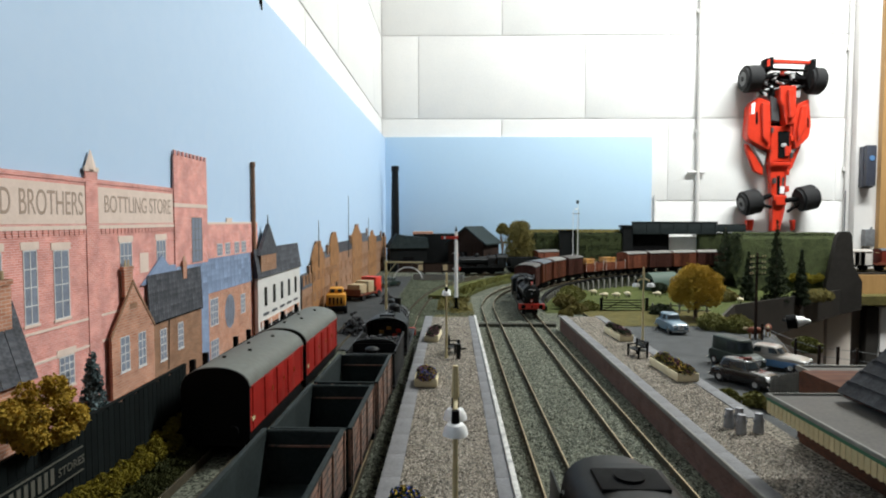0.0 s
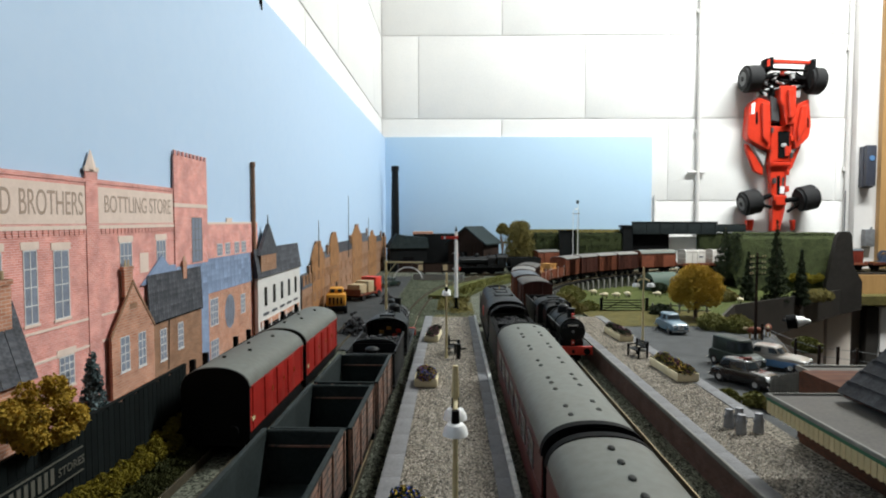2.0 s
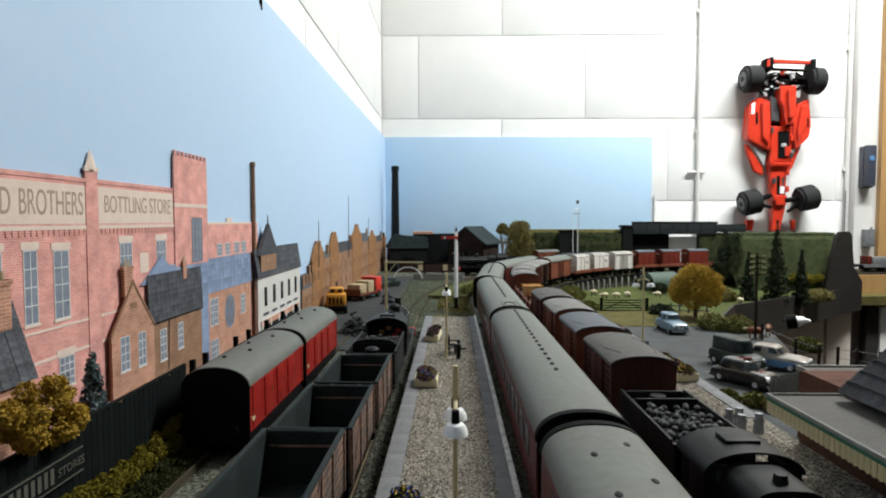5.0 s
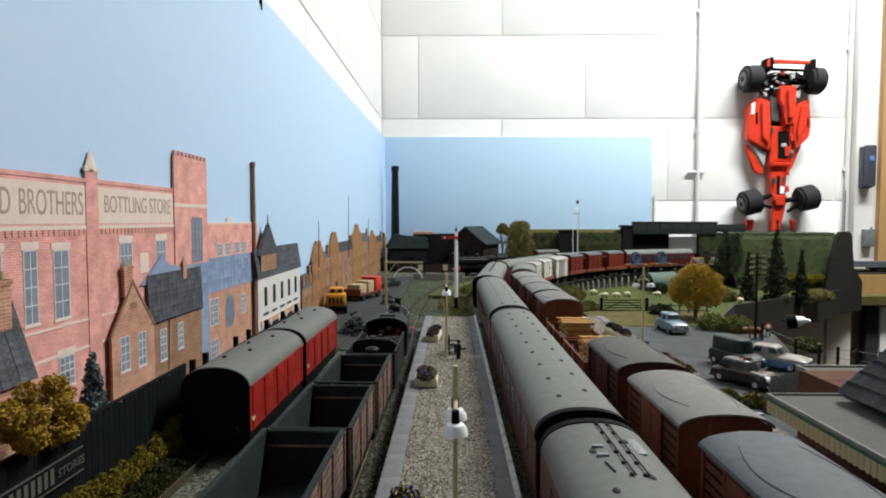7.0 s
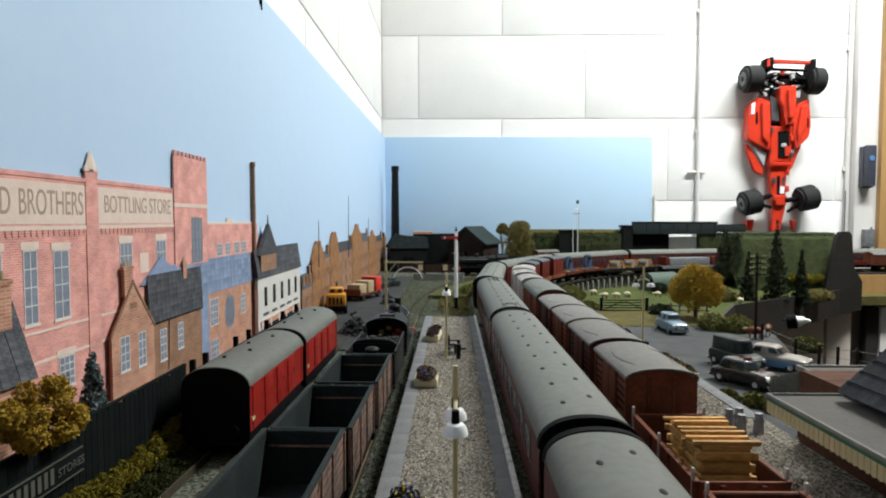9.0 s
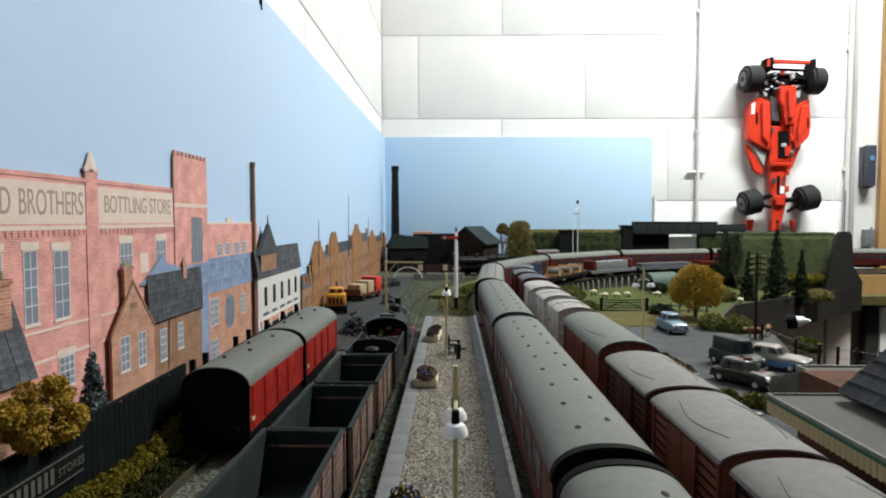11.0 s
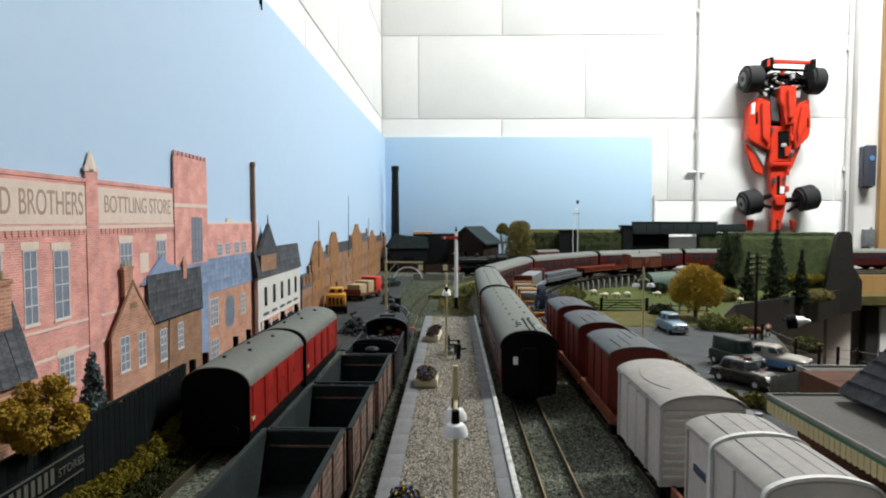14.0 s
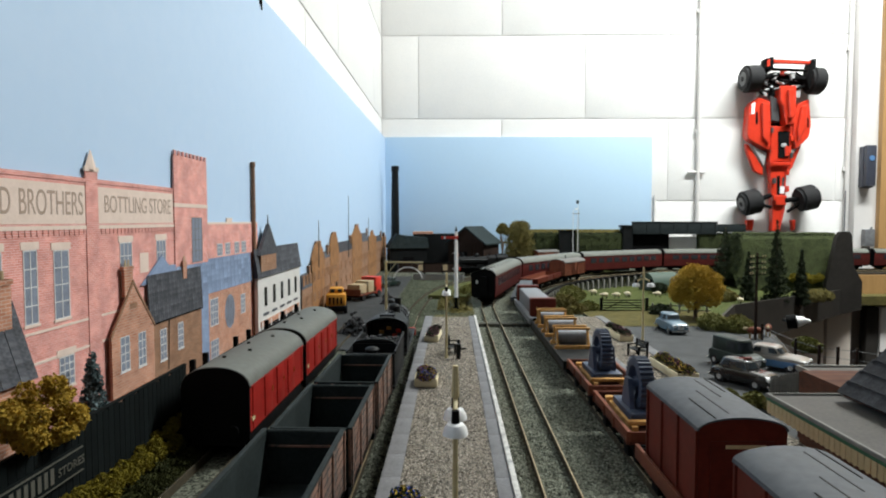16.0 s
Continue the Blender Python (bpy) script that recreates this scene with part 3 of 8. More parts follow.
# ---- platforms
def platform(name, xa, xb, y0, y1, edges, label):
    top, low = 0.012, -0.0045
    p = structure(name, bx(xa + 0.001, xb - 0.001, y0, y1 - 0.001, low, top - 0.0006), "plat_brick", label)
    part("gravel_surface", bx(xa + 0.004, xb - 0.004, y0, y1 - 0.003, top - 0.0006, top), "gravel", p)
    for side, material in edges:
        x = xa if side < 0 else xb
        n, slab = 0, None
        y = y1
        while y > (0.345 if side > 0 and xa > 0.1 else -0.15):
            m = pose(x, y - 0.0125, top - 0.0016)
            if slab is None:
                w = 0.0085
                slab = part("edging_slab", bx(0 if side < 0 else -w, w if side < 0 else 0, -0.01248, 0.01248, 0, 0.0022, 0.00008), material, p)
                slab.matrix_basis = m
            else:
                share("edging_slab", slab, m, p)
            y -= 0.025
    return p


plat_l = platform("platform_left", -0.0305, 0.0272, -3.0, 0.672, ((-1, "edge"), (1, "edge")), "island platform with gravel top and grey edging")
part("white_line", bx(0.0251, 0.0276, -0.3, 0.6715, 0.0122, 0.0138, 0.0003), "white_edge", plat_l, "worn white platform edge line")
plat_r = platform("platform_right", 0.1235, 0.1735, -3.0, 0.676, ((-1, "edge"), (1, "edge")), "station platform with gravel top, brick face and pale edge")
part("worn_nosing", bx(0.1231, 0.1243, -0.3, 0.6755, 0.0108, 0.0134, 0.0003), "conc", plat_r, "worn pale nosing of the platform edge")

grit("platform_gravel", "loose pale brown gravel strewn on the platform", -0.0215, 0.0185, 0.17, 0.668, 0.0120, 15000, 0.00050, "grit_g", 201, plat_l)
grit("platform_gravel", "loose pale brown gravel strewn on the platform", 0.1325, 0.1645, 0.22, 0.672, 0.0120, 11000, 0.00052, "grit_g", 202, plat_r)
grit("ballast_stones", "loose grey ballast stones between the rails", 0.0285, 0.1225, 0.19, 0.98, -0.0044, 30000, 0.00062, "grit_b", 203)
grit("yard_scatter", "coarse grey scatter over the yard", -0.0860, 0.0280, 0.74, 1.34, -0.0036, 9000, 0.0008, "grit_y", 205)
grit("ballast_stones", "loose grey ballast stones beside the sidings", -0.1100, -0.0312, 0.19, 0.80, -0.0040, 14000, 0.00062, "grit_b", 204)

# ---- vehicles; each stands on z = 0 (rail top) and heads along +y
def wheelset(th, y, r=0.0066, spread=0.0075):
    w = part("wheelset", cy((-spread - 0.0012, y, r), (-spread + 0.0012, y, r), r, seg=16), "black", th)
    b = bmesh.new()
    cyl(b, (spread - 0.0012, y, r), (spread + 0.0012, y, r), r, seg=16)
    cyl(b, (-spread, y, r), (spread, y, r), 0.001, seg=8)
    part("wheel", b, "black", w)


def buffers(th, L, z=0.0135, w=0.011):
    for e in (-1, 1):
        for sx in (-1, 1):
            b = cy((sx * w, e * (L / 2 - 0.001), z), (sx * w, e * (L / 2 + 0.0045), z), 0.0013, seg=10)
            cyl(b, (sx * w, e * (L / 2 + 0.0045), z), (sx * w, e * (L / 2 + 0.0055), z), 0.0028, seg=12)
            part("buffer", b, "black", th)


def chassis(th, L, W=0.026, wheels=(-0.022, 0.022), colour="black"):
    part("underframe", bx(-W / 2, W / 2, -L / 2, L / 2, 0.0098, 0.0142, 0.0004), colour, th)
    for y in wheels:
        wheelset(th, y)
        for sx in (-1, 1):
            part("axlebox", bx(sx * 0.0122 - 0.0012, sx * 0.0122 + 0.0012, y - 0.004, y + 0.004, 0.0045, 0.0105, 0.0005), "black", th)
    for sx in (-1, 1):
        part("brake_lever", bx(sx * 0.0132 - 0.0004, sx * 0.0132 + 0.0004, -0.012, 0.014, 0.0065, 0.0075), "black", th)
    buffers(th, L)


def bogie(th, y, wheelbase=0.034):
    b = part("bogie", bx(-0.0125, 0.0125, y - 0.028, y + 0.028, 0.004, 0.0095, 0.0008), "black", th)
    for d in (-wheelbase / 2, wheelbase / 2):
        part("wheel", cy((-0.0088, y + d, 0.0062), (0.0088, y + d, 0.0062), 0.0062, seg=16), "black", b)


def coach(style, length=0.258):
    th = thing("coach", "maroon corridor coach with a grey roof and vents", "railway coach", group="coaches of the passenger train")
    L, W = length, 0.0365
    part("body", ex([(-W / 2 + 0.0012, 0.0105), (-W / 2, 0.02), (-W / 2, 0.037), (-W / 2 + 0.0006, 0.0425), (W / 2 - 0.0006, 0.0425), (W / 2, 0.037), (W / 2, 0.02), (W / 2 - 0.0012, 0.0105)], -L / 2, L / 2), "maroon", th)
    part("roof", roof_shell(W + 0.0004, 0.0405, 0.0512, 0.001, -L / 2 - 0.0008, L / 2 + 0.0008, 2.25, 18), "roofgrey", th, smooth=False)
    for e in (-1, 1):
        part("coach_end", ex([(x * 0.985, z) for x, z in arch(W, 0.040, 0.0503, 14, 2.25)] + [(-W / 2 + 0.001, 0.0105), (W / 2 - 0.001, 0.0105)],
                             e * (L / 2 - 0.0002), e * (L / 2 + 0.0004)), "black", th, "black coach end")
        g = bmesh.new()
        extrude(g, [(-0.0058, 0.013), (-0.0058, 0.038), (-0.004, 0.041), (0.004, 0.041), (0.0058, 0.038), (0.0058, 0.013)], e * (L / 2 + 0.0004), e * (L / 2 + 0.0055))
        part("gangway", g, "black", th)
        part("roof_ring", roof_shell(W + 0.0012, 0.0400, 0.0517, 0.0012, e * (L / 2 - 0.0022), e * (L / 2 + 0.0016), 2.25, 18), "black", th)
    part("underframe", bx(-0.015, 0.015, -L / 2 + 0.002, L / 2 - 0.002, 0.0085, 0.0108), "black", th)
    part("battery_box", bx(-0.0155, 0.0155, -0.03, 0.02, 0.004, 0.0086, 0.0008), "black", th)
    for y in (-L / 2 + 0.042, L / 2 - 0.042):
        bogie(th, y)
    buffers(th, L)
    # windows, with pale frames, along both sides
    wide = 0.017 if style != "b" else 0.013
    pitch = 0.0245 if style != "b" else 0.0185
    n = int((L - 0.03) / pitch)
    glass = rim = None
    for sx in (-1, 1):
        for i in range(n):
            y = (i - (n - 1) / 2) * pitch
            m = pose(sx * (W / 2 + 0.0001), y, 0.0315, 0, 0, 0 if sx > 0 else 180)
            if glass is None:
                glass = part("window", bx(-0.0006, 0.0003, -wide / 2, wide / 2, -0.0055, 0.0055, 0.0002), "glass_dark", th)
                glass.matrix_basis = m
            else:
                share("window", glass, m, th)
        part("gutter", bx(sx * W / 2 - 0.0004, sx * W / 2 + 0.0007, -L / 2, L / 2, 0.0404, 0.0412), "maroon", th)
        part("waist_line", bx(sx * W / 2 - 0.0003, sx * W / 2 + 0.00025, -L / 2, L / 2, 0.0246, 0.0251), "dkbrown", th)
    # roof vents
    spots = []
    if style == "a":
        spots = [(sx * 0.0058, y + sx * 0.003) for sx in (-1, 1) for y in (-0.088, -0.078, -0.055, -0.045, -0.037, -0.014, -0.004, 0.022, 0.031, 0.056, 0.066, 0.086)]
    elif style == "b":
        spots = [(0.0, L / 2 - 0.012 - i * 0.0108) for i in range(18)]
    else:
        spots = [(sx * 0.006, (i - 4) * 0.0265 + sx * 0.004) for i in range(9) for sx in (-1, 1)]
    v = None
    for x, y in spots:
        m = pose(x, y, 0.0508 - abs(x) * 0.13, 0, math.degrees(x * 26), 0)
        if v is None:
            g = cy((0, 0, -0.0012), (0, 0, 0.0006), 0.0012, 0.0011, 10)
            ball(g, (0, 0, 0.0006), 0.0012, 0.0018, 0.0008, 10)
            v = part("roof_vent", g, "coachvent", th)
            v.matrix_basis = m
        else:
            share("roof_vent", v, m, th)
    return th


def goods_van(name, label, L=0.072, body="bauxite", roof="vanroof", eave=0.0464, crown=0.0508, W=0.0335, planks=True, end="bauxite", ribbed=False):
    th = thing(name, label, "goods van", group="wagons of the freight train")
    part("body", ex([(x, z - 0.0008) for x, z in arch(W - 0.001, eave, crown)] + [(-W / 2 + 0.0005, 0.0142), (W / 2 - 0.0005, 0.0142)], -L / 2, L / 2), body, th)
    part("roof", roof_shell(W + 0.0022, eave - 0.0003, crown + 0.0005, 0.0008, -L / 2 - 0.0012, L / 2 + 0.0012), roof, th)
    for sx in (-1, 1):
        x = sx * (W / 2)
        part("door", bx(min(x, x - sx * 0.001), max(x, x + sx * 0.0006), -0.0125, 0.0125, 0.0152, eave - 0.002, 0.0002), body, th)
        for y in (-0.0128, 0.0, 0.0128):
            part("door_post", bx(x - 0.0005, x + 0.0009, y - 0.0005, y + 0.0005, 0.0148, eave - 0.0015), body, th)
        for y in (-L / 2 + 0.001, L / 2 - 0.001):
            part("corner_post", bx(x - 0.0006, x + 0.0005, y - 0.0009, y + 0.0009, 0.0142, eave), body, th)
        if planks:
            for z in np.arange(0.018, eave - 0.002, 0.0036):
                part("plank_joint", bx(x - 0.0004, x + 0.00025, -L / 2, L / 2, z, z + 0.0003), "black", th)
    for sx in (-1, 1):
        pts = []
        for k in range(9):
            x = sx * (0.0095 + 0.0042 * math.sin(math.pi * k / 8))
            pts.append((x, (k - 4) * L * 0.085, eave + (crown - eave) * math.sqrt(max(0, 1 - (2 * x / (W + 0.0022)) ** 2)) + 0.0004))
        part("rain_strip", tube(pts, 0.00020, 5), roof, th)
    if ribbed:
        for e in (-1, 1):
            for z in np.arange(0.0170, eave - 0.001, 0.0034):
                part("end_rib", bx(-W / 2 + 0.001, W / 2 - 0.001, e * (L / 2) - 0.0004, e * (L / 2) + e * 0.0010, z, z + 0.0017, 0.0003) if e > 0 else bx(-W / 2 + 0.001, W / 2 - 0.001, -L / 2 - 0.0010, -L / 2 + 0.0004, z, z + 0.0017, 0.0003), body, th)
    for e in () if ribbed else (-1, 1):
        for x in (-0.006, 0.006):
            part("end_post", bx(x - 0.0007, x + 0.0007, e * L / 2 - 0.0006, e * (L / 2 + 0.001), 0.0142, crown - 0.0035), body, th)
    chassis(th, L, wheels=(-L * 0.3, L * 0.3))
    return th


def ribs(th, L, W, eave, crown, ys, material="white"):
    for y in ys:
        part("rope_band", roof_shell(W + 0.0034, eave - 0.002, crown + 0.0014, 0.0012, y - 0.0007, y + 0.0007), material, th)


def container_wagon(label, box_mat, roof_mat, L=0.072, H=0.0485, flat="bauxite", pale=False):
    th = thing("container_wagon", label, "container wagon", group="wagons of the freight train")
    W = 0.032
    part("floor", bx(-0.0165, 0.0165, -L / 2, L / 2, 0.0138, 0.0165, 0.0003), flat, th)
    for sx in (-1, 1):
        part("side_rail", bx(sx * 0.0168 - 0.0008, sx * 0.0168 + 0.0008, -L / 2, L / 2, 0.0142, 0.0205, 0.0002), flat, th)
    n = 1
    for i in range(n):
        l = 0.055 if pale else 0.053
        c = (i - (n - 1) / 2) * (l + 0.005)
        con = part("container", ex([(x, z) for x, z in arch(W - 0.0015, H - 0.0042, H)] + [(-W / 2 + 0.00075, 0.0165), (W / 2 - 0.00075, 0.0165)], c - l / 2, c + l / 2), box_mat, th)
        part("container_roof", roof_shell(W, H - 0.0044, H + 0.0006, 0.0007, c - l / 2 - 0.0006, c + l / 2 + 0.0006), roof_mat, con)
        for sx in (-1, 1):
            for y in np.linspace(c - l / 2 + 0.001, c + l / 2 - 0.001, 4):
                part("batten", bx(sx * (W / 2 - 0.0006) - 0.0005, sx * (W / 2 - 0.0006) + 0.0006, y - 0.0006, y + 0.0006, 0.0168, H - 0.0046), box_mat, con)
            if pale:
                part("marking", bx(sx * (W / 2 - 0.0004) - 0.0003, sx * (W / 2 - 0.0004) + 0.0004, c - 0.020, c - 0.010, 0.034, 0.0365), "gearblue", con)
        for e in (-1, 1):
            part("end_panel", bx(-0.011, 0.011, c + e * l / 2 - 0.0004, c + e * (l / 2 + 0.0007), 0.019, H - 0.008, 0.0002), box_mat, con)
            if pale:
                for z in (0.0300, H - 0.0085):
                    part("end_bar", bx(-0.0125, 0.0125, c + e * (l / 2 + 0.0006) - 0.0007, c + e * (l / 2 + 0.0006) + 0.0007, z, z + 0.0016, 0.0003), "bandwhite", con)
                for x in (-0.0128, 0.0128):
                    for z in (0.0230, 0.0310, 0.0390):
                        part("hinge", bx(x - 0.0016, x + 0.0016, c + e * (l / 2 + 0.0006) - 0.0008, c + e * (l / 2 + 0.0006) + 0.0008, z, z + 0.0018, 0.0003), "bandwhite", con)
            if not pale:
                part("end_label", bx(-0.008, 0.006, c + e * l / 2, c + e * (l / 2 + 0.0009), H - 0.0105, H - 0.0092), "cream", con)
        for x, y0, y1 in ((-0.009, -0.5, -0.12), (-0.003, -0.42, 0.06), (0.003, -0.1, 0.42), (0.009, 0.05, 0.48)) if not pale else ((-0.009, -0.5, 0.5), (-0.003, -0.5, 0.5), (0.003, -0.5, 0.5), (0.009, -0.5, 0.5)):
            z = H + 0.0006 - 0.0042 * (1 - math.sqrt(1 - (2 * x / W) ** 2))
            part("roof_seam", bx(x - 0.0002, x + 0.0002, c + l * y0, c + l * y1, z - 0.0003, z + 0.00012), "vent" if not pale else "steel", con)
        if pale:
            o, k = arch(W + 0.0012, H - 0.0044, H + 0.0016), arch(W - 0.0012, H - 0.0044, H)
            for y in (c + l / 2 - 0.0004, c - 0.006):
                part("white_band", ex([(W / 2 + 0.0006, 0.018)] + o + [(-W / 2 - 0.0006, 0.018), (-W / 2 + 0.0004, 0.018)] + k[::-1] + [(W / 2 - 0.0004, 0.018)],
                                      y - 0.0009, y + 0.0009), "bandwhite", con)
    chassis(th, L, wheels=(-L * 0.3, L * 0.3))
    return th


def open_wagon(name, label, L=0.07, H=0.0225, body="bauxite", inner="dkbrown", W=0.0325, group="wagons of the freight train", category="open wagon", rim=None):
    th = thing(name, label, category, group=group)
    part("floor", bx(-W / 2, W / 2, -L / 2, L / 2, 0.0142, 0.0158), inner, th)
    for sx in (-1, 1):
        s = part("side_panel", bx(min(sx * W / 2, sx * (W / 2 - 0.0011)), max(sx * W / 2, sx * (W / 2 - 0.0011)), -L / 2, L / 2, 0.0142, H, 0.0002), body, th)
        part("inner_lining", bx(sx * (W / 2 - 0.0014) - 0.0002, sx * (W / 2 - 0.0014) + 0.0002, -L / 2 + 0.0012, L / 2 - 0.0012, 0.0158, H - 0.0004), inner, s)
        for y in (-L / 2 + 0.0015, -L * 0.14, L * 0.14, L / 2 - 0.0015):
            part("strapping", bx(sx * (W / 2 + 0.0002) - 0.0005, sx * (W / 2 + 0.0002) + 0.0005, y - 0.0007, y + 0.0007, 0.0142, H - 0.0002), body, s)
        part("diagonal_strap", ex([(-L * 0.45, 0.0150), (-L * 0.43, 0.0150), (-L * 0.15, H - 0.001), (-L * 0.17, H - 0.001)], sx * (W / 2 + 0.0001) - 0.0002, sx * (W / 2 + 0.0001) + 0.0003, "x"), body, s)
        part("top_rail", bx(sx * (W / 2 - 0.0004) - 0.0011, sx * (W / 2 - 0.0004) + 0.0009, -L / 2, L / 2, H - 0.0008, H + 0.0003, 0.0002), rim or body, s)
        for z in np.arange(0.0175, H - 0.001, 0.0034):
            part("plank_joint", bx(sx * W / 2 - 0.0003, sx * W / 2 + 0.00012, -L / 2, L / 2, z, z + 0.00022), inner, s)
    for e in (-1, 1):
        s = part("end_panel", bx(-W / 2 + 0.0011, W / 2 - 0.0011, min(e * L / 2, e * (L / 2 - 0.0012)), max(e * L / 2, e * (L / 2 - 0.0012)), 0.0142, H, 0.0002), rim or body, th)
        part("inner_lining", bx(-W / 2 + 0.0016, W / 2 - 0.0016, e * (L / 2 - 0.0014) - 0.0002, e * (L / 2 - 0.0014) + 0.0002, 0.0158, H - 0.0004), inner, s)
        for x in (-0.007, 0.007):
            part("end_stanchion", bx(x - 0.0008, x + 0.0008, e * L / 2 - 0.0003, e * (L / 2 + 0.0011), 0.0142, H - 0.001), body, s)
    chassis(th, L, wheels=(-L * 0.3, L * 0.3))
    return th


def crate_wagon():
    th = open_wagon("crate_wagon", "brown open wagon carrying planked timber crates", L=0.073, H=0.0315)
    rng = random.Random(66)

    def off(k=0.0012):
        return rng.uniform(-k, k)
    for k, y in enumerate((0.0005, 0.0168)):
        c = part("crate", bx(-0.0088, 0.0088, y - 0.0070, y + 0.0070, 0.0158, 0.0382, 0.0003), "timber", th, "new timber packing crate")
        for q, z in enumerate((0.0185, 0.0228, 0.0271, 0.0314, 0.0357)):
            for sy in (-1, 1):
                part("slat", bx(-0.0108 + off(), 0.0108 + off(), y + sy * 0.0074 - 0.0007, y + sy * 0.0074 + 0.0008 + off(0.0003), z - 0.0015 + off(0.0004), z + 0.0013, 0.0002), "timber", c)
            for sx in (-1, 1):
                part("slat", bx(sx * 0.0093 - 0.0006, sx * 0.0093 + 0.0007, y - 0.0074 + off(0.0008), y + 0.0074 + off(0.0008), z - 0.0013, z + 0.0013 + off(0.0003), 0.0002), "timber", c)
        for yy in np.linspace(y - 0.0060, y + 0.0060, 5):
            part("slat", bx(-0.0102 + off(), 0.0102 + off(), yy - 0.0011, yy + 0.0011, 0.0383, 0.0392 + off(0.0002), 0.0002), "timber", c)
        for sy in (-0.85, 0.05, 0.9):
            part("batten", bx(-0.0118 + off(), 0.0122 + off(), y + sy * 0.0066 - 0.0010, y + sy * 0.0066 + 0.0010, 0.0392, 0.0408 + off(0.0003), 0.0003), "timber", c)
    for sx in (-1, 1):
        for y in (-0.034, 0.0, 0.034):
            part("white_stake", bx(sx * 0.0164 - 0.0005, sx * 0.0164 + 0.0005, y - 0.0006, y + 0.0006, 0.0145, 0.0355), "offwhite", th)
    return th


def gear(th, y, z):
    """A large toothed wheel standing in a frame."""
    R, n = 0.0145, 30
    pts = []
    for i in range(n * 4):
        a = 2 * math.pi * i / (n * 4)
        r = R if i % 4 < 2 else R - 0.0014
        pts.append((y + r * math.cos(a), z + R + r * math.sin(a)))
    hub = [(y + 0.0095 * math.cos(a), z + R + 0.0095 * math.sin(a)) for a in np.linspace(0, 2 * math.pi, n * 4, endpoint=False)]
    bm = bmesh.new()
    grids = []
    for x in (-0.0035, 0.0035):
        grids.append(([bm.verts.new((x, *p)) for p in pts], [bm.verts.new((x, *p)) for p in hub]))
    (o0, i0), (o1, i1) = grids
    N = len(pts)
    for i in range(N):
        j = (i + 1) % N
        for q in ((o0[i], o0[j], o1[j], o1[i]), (i0[i], i1[i], i1[j], i0[j]), (o0[i], i0[i], i0[j], o0[j]), (o1[i], o1[j], i1[j], i1[i])):
            bm.faces.new(q)
    bmesh.ops.recalc_face_normals(bm, faces=bm.faces[:])
    g = part("gear_wheel", bm, "gearblue", th, "dark blue toothed gear wheel")
    for a in range(6):
        t = a * math.pi / 3
        part("spoke", cy((0, y, z + R), (0, y + 0.0105 * math.cos(t), z + R + 0.0105 * math.sin(t)), 0.0014, seg=8), "gearblue", g)
    part("axle", cy((-0.006, y, z + R), (0.006, y, z + R), 0.0024, seg=12), "gearblue", g)
    for sx in (-1, 1):
        part("bearing_stand", ex([(y - 0.009, z), (y + 0.009, z), (y + 0.003, z + R + 0.003), (y - 0.003, z + R + 0.003)], sx * 0.0062 - 0.0012, sx * 0.0062 + 0.0012, "x"), "gearblue", g)
    return g


def gear_wagon():
    th = open_wagon("gear_wagon", "bauxite low-sided wagon carrying a dark blue gear wheel", L=0.07, H=0.0205)
    for sx in (-1, 1):
        part("timber_skid", bx(sx * 0.0095 - 0.0016, sx * 0.0095 + 0.0016, -0.026, 0.024, 0.0158, 0.0192, 0.0003), "timber", th)
    for y in (-0.022, 0.02):
        part("timber_skid", bx(-0.0125, 0.0125, y - 0.0018, y + 0.0018, 0.0192, 0.0212, 0.0003), "timber", th)
    part("machine_bed", bx(-0.0095, 0.0095, -0.018, 0.016, 0.0192, 0.023, 0.0006), "gearblue", th)
    gear(th, 0.0, 0.0205)
    return th


def bogie_flat(label, L, deck="dkbrown"):
    th = thing("bogie_flat_wagon", label, "flat wagon", group="wagons of the freight train")
    part("deck", bx(-0.0165, 0.0165, -L / 2, L / 2, 0.0132, 0.0152, 0.0003), deck, th)
    for sx in (-1, 1):
        part("girder", bx(sx * 0.0155 - 0.0009, sx * 0.0155 + 0.0009, -L / 2, L / 2, 0.0088, 0.0134), deck, th)
    for y in (-L / 2 + 0.033, L / 2 - 0.033):
        bogie(th, y)
    buffers(th, L)
    return th


def cradle_load(th, y):
    """A roller in a timber cradle."""
    c = part("roller", cy((-0.012, y, 0.0235), (0.012, y, 0.0235), 0.0068, seg=18), "steel", th, "grey steel roller in a timber cradle")
    for sy in (-1, 1):
        part("cradle_beam", bx(-0.0155, 0.0155, y + sy * 0.0105 - 0.0013, y + sy * 0.0105 + 0.0013, 0.0152, 0.0182, 0.0003), "timber", c)
        part("cradle_bar", bx(-0.0145, 0.0145, y + sy * 0.006 - 0.0011, y + sy * 0.006 + 0.0011, 0.0303, 0.0324, 0.0003), "timber", c)
    for sx in (-1, 1):
        for sy in (-1, 1):
            part("cradle_strut", cy((sx * 0.0128, y + sy * 0.0105, 0.017), (sx * 0.0128, y + sy * 0.005, 0.0312), 0.0011, seg=6), "timber", c)


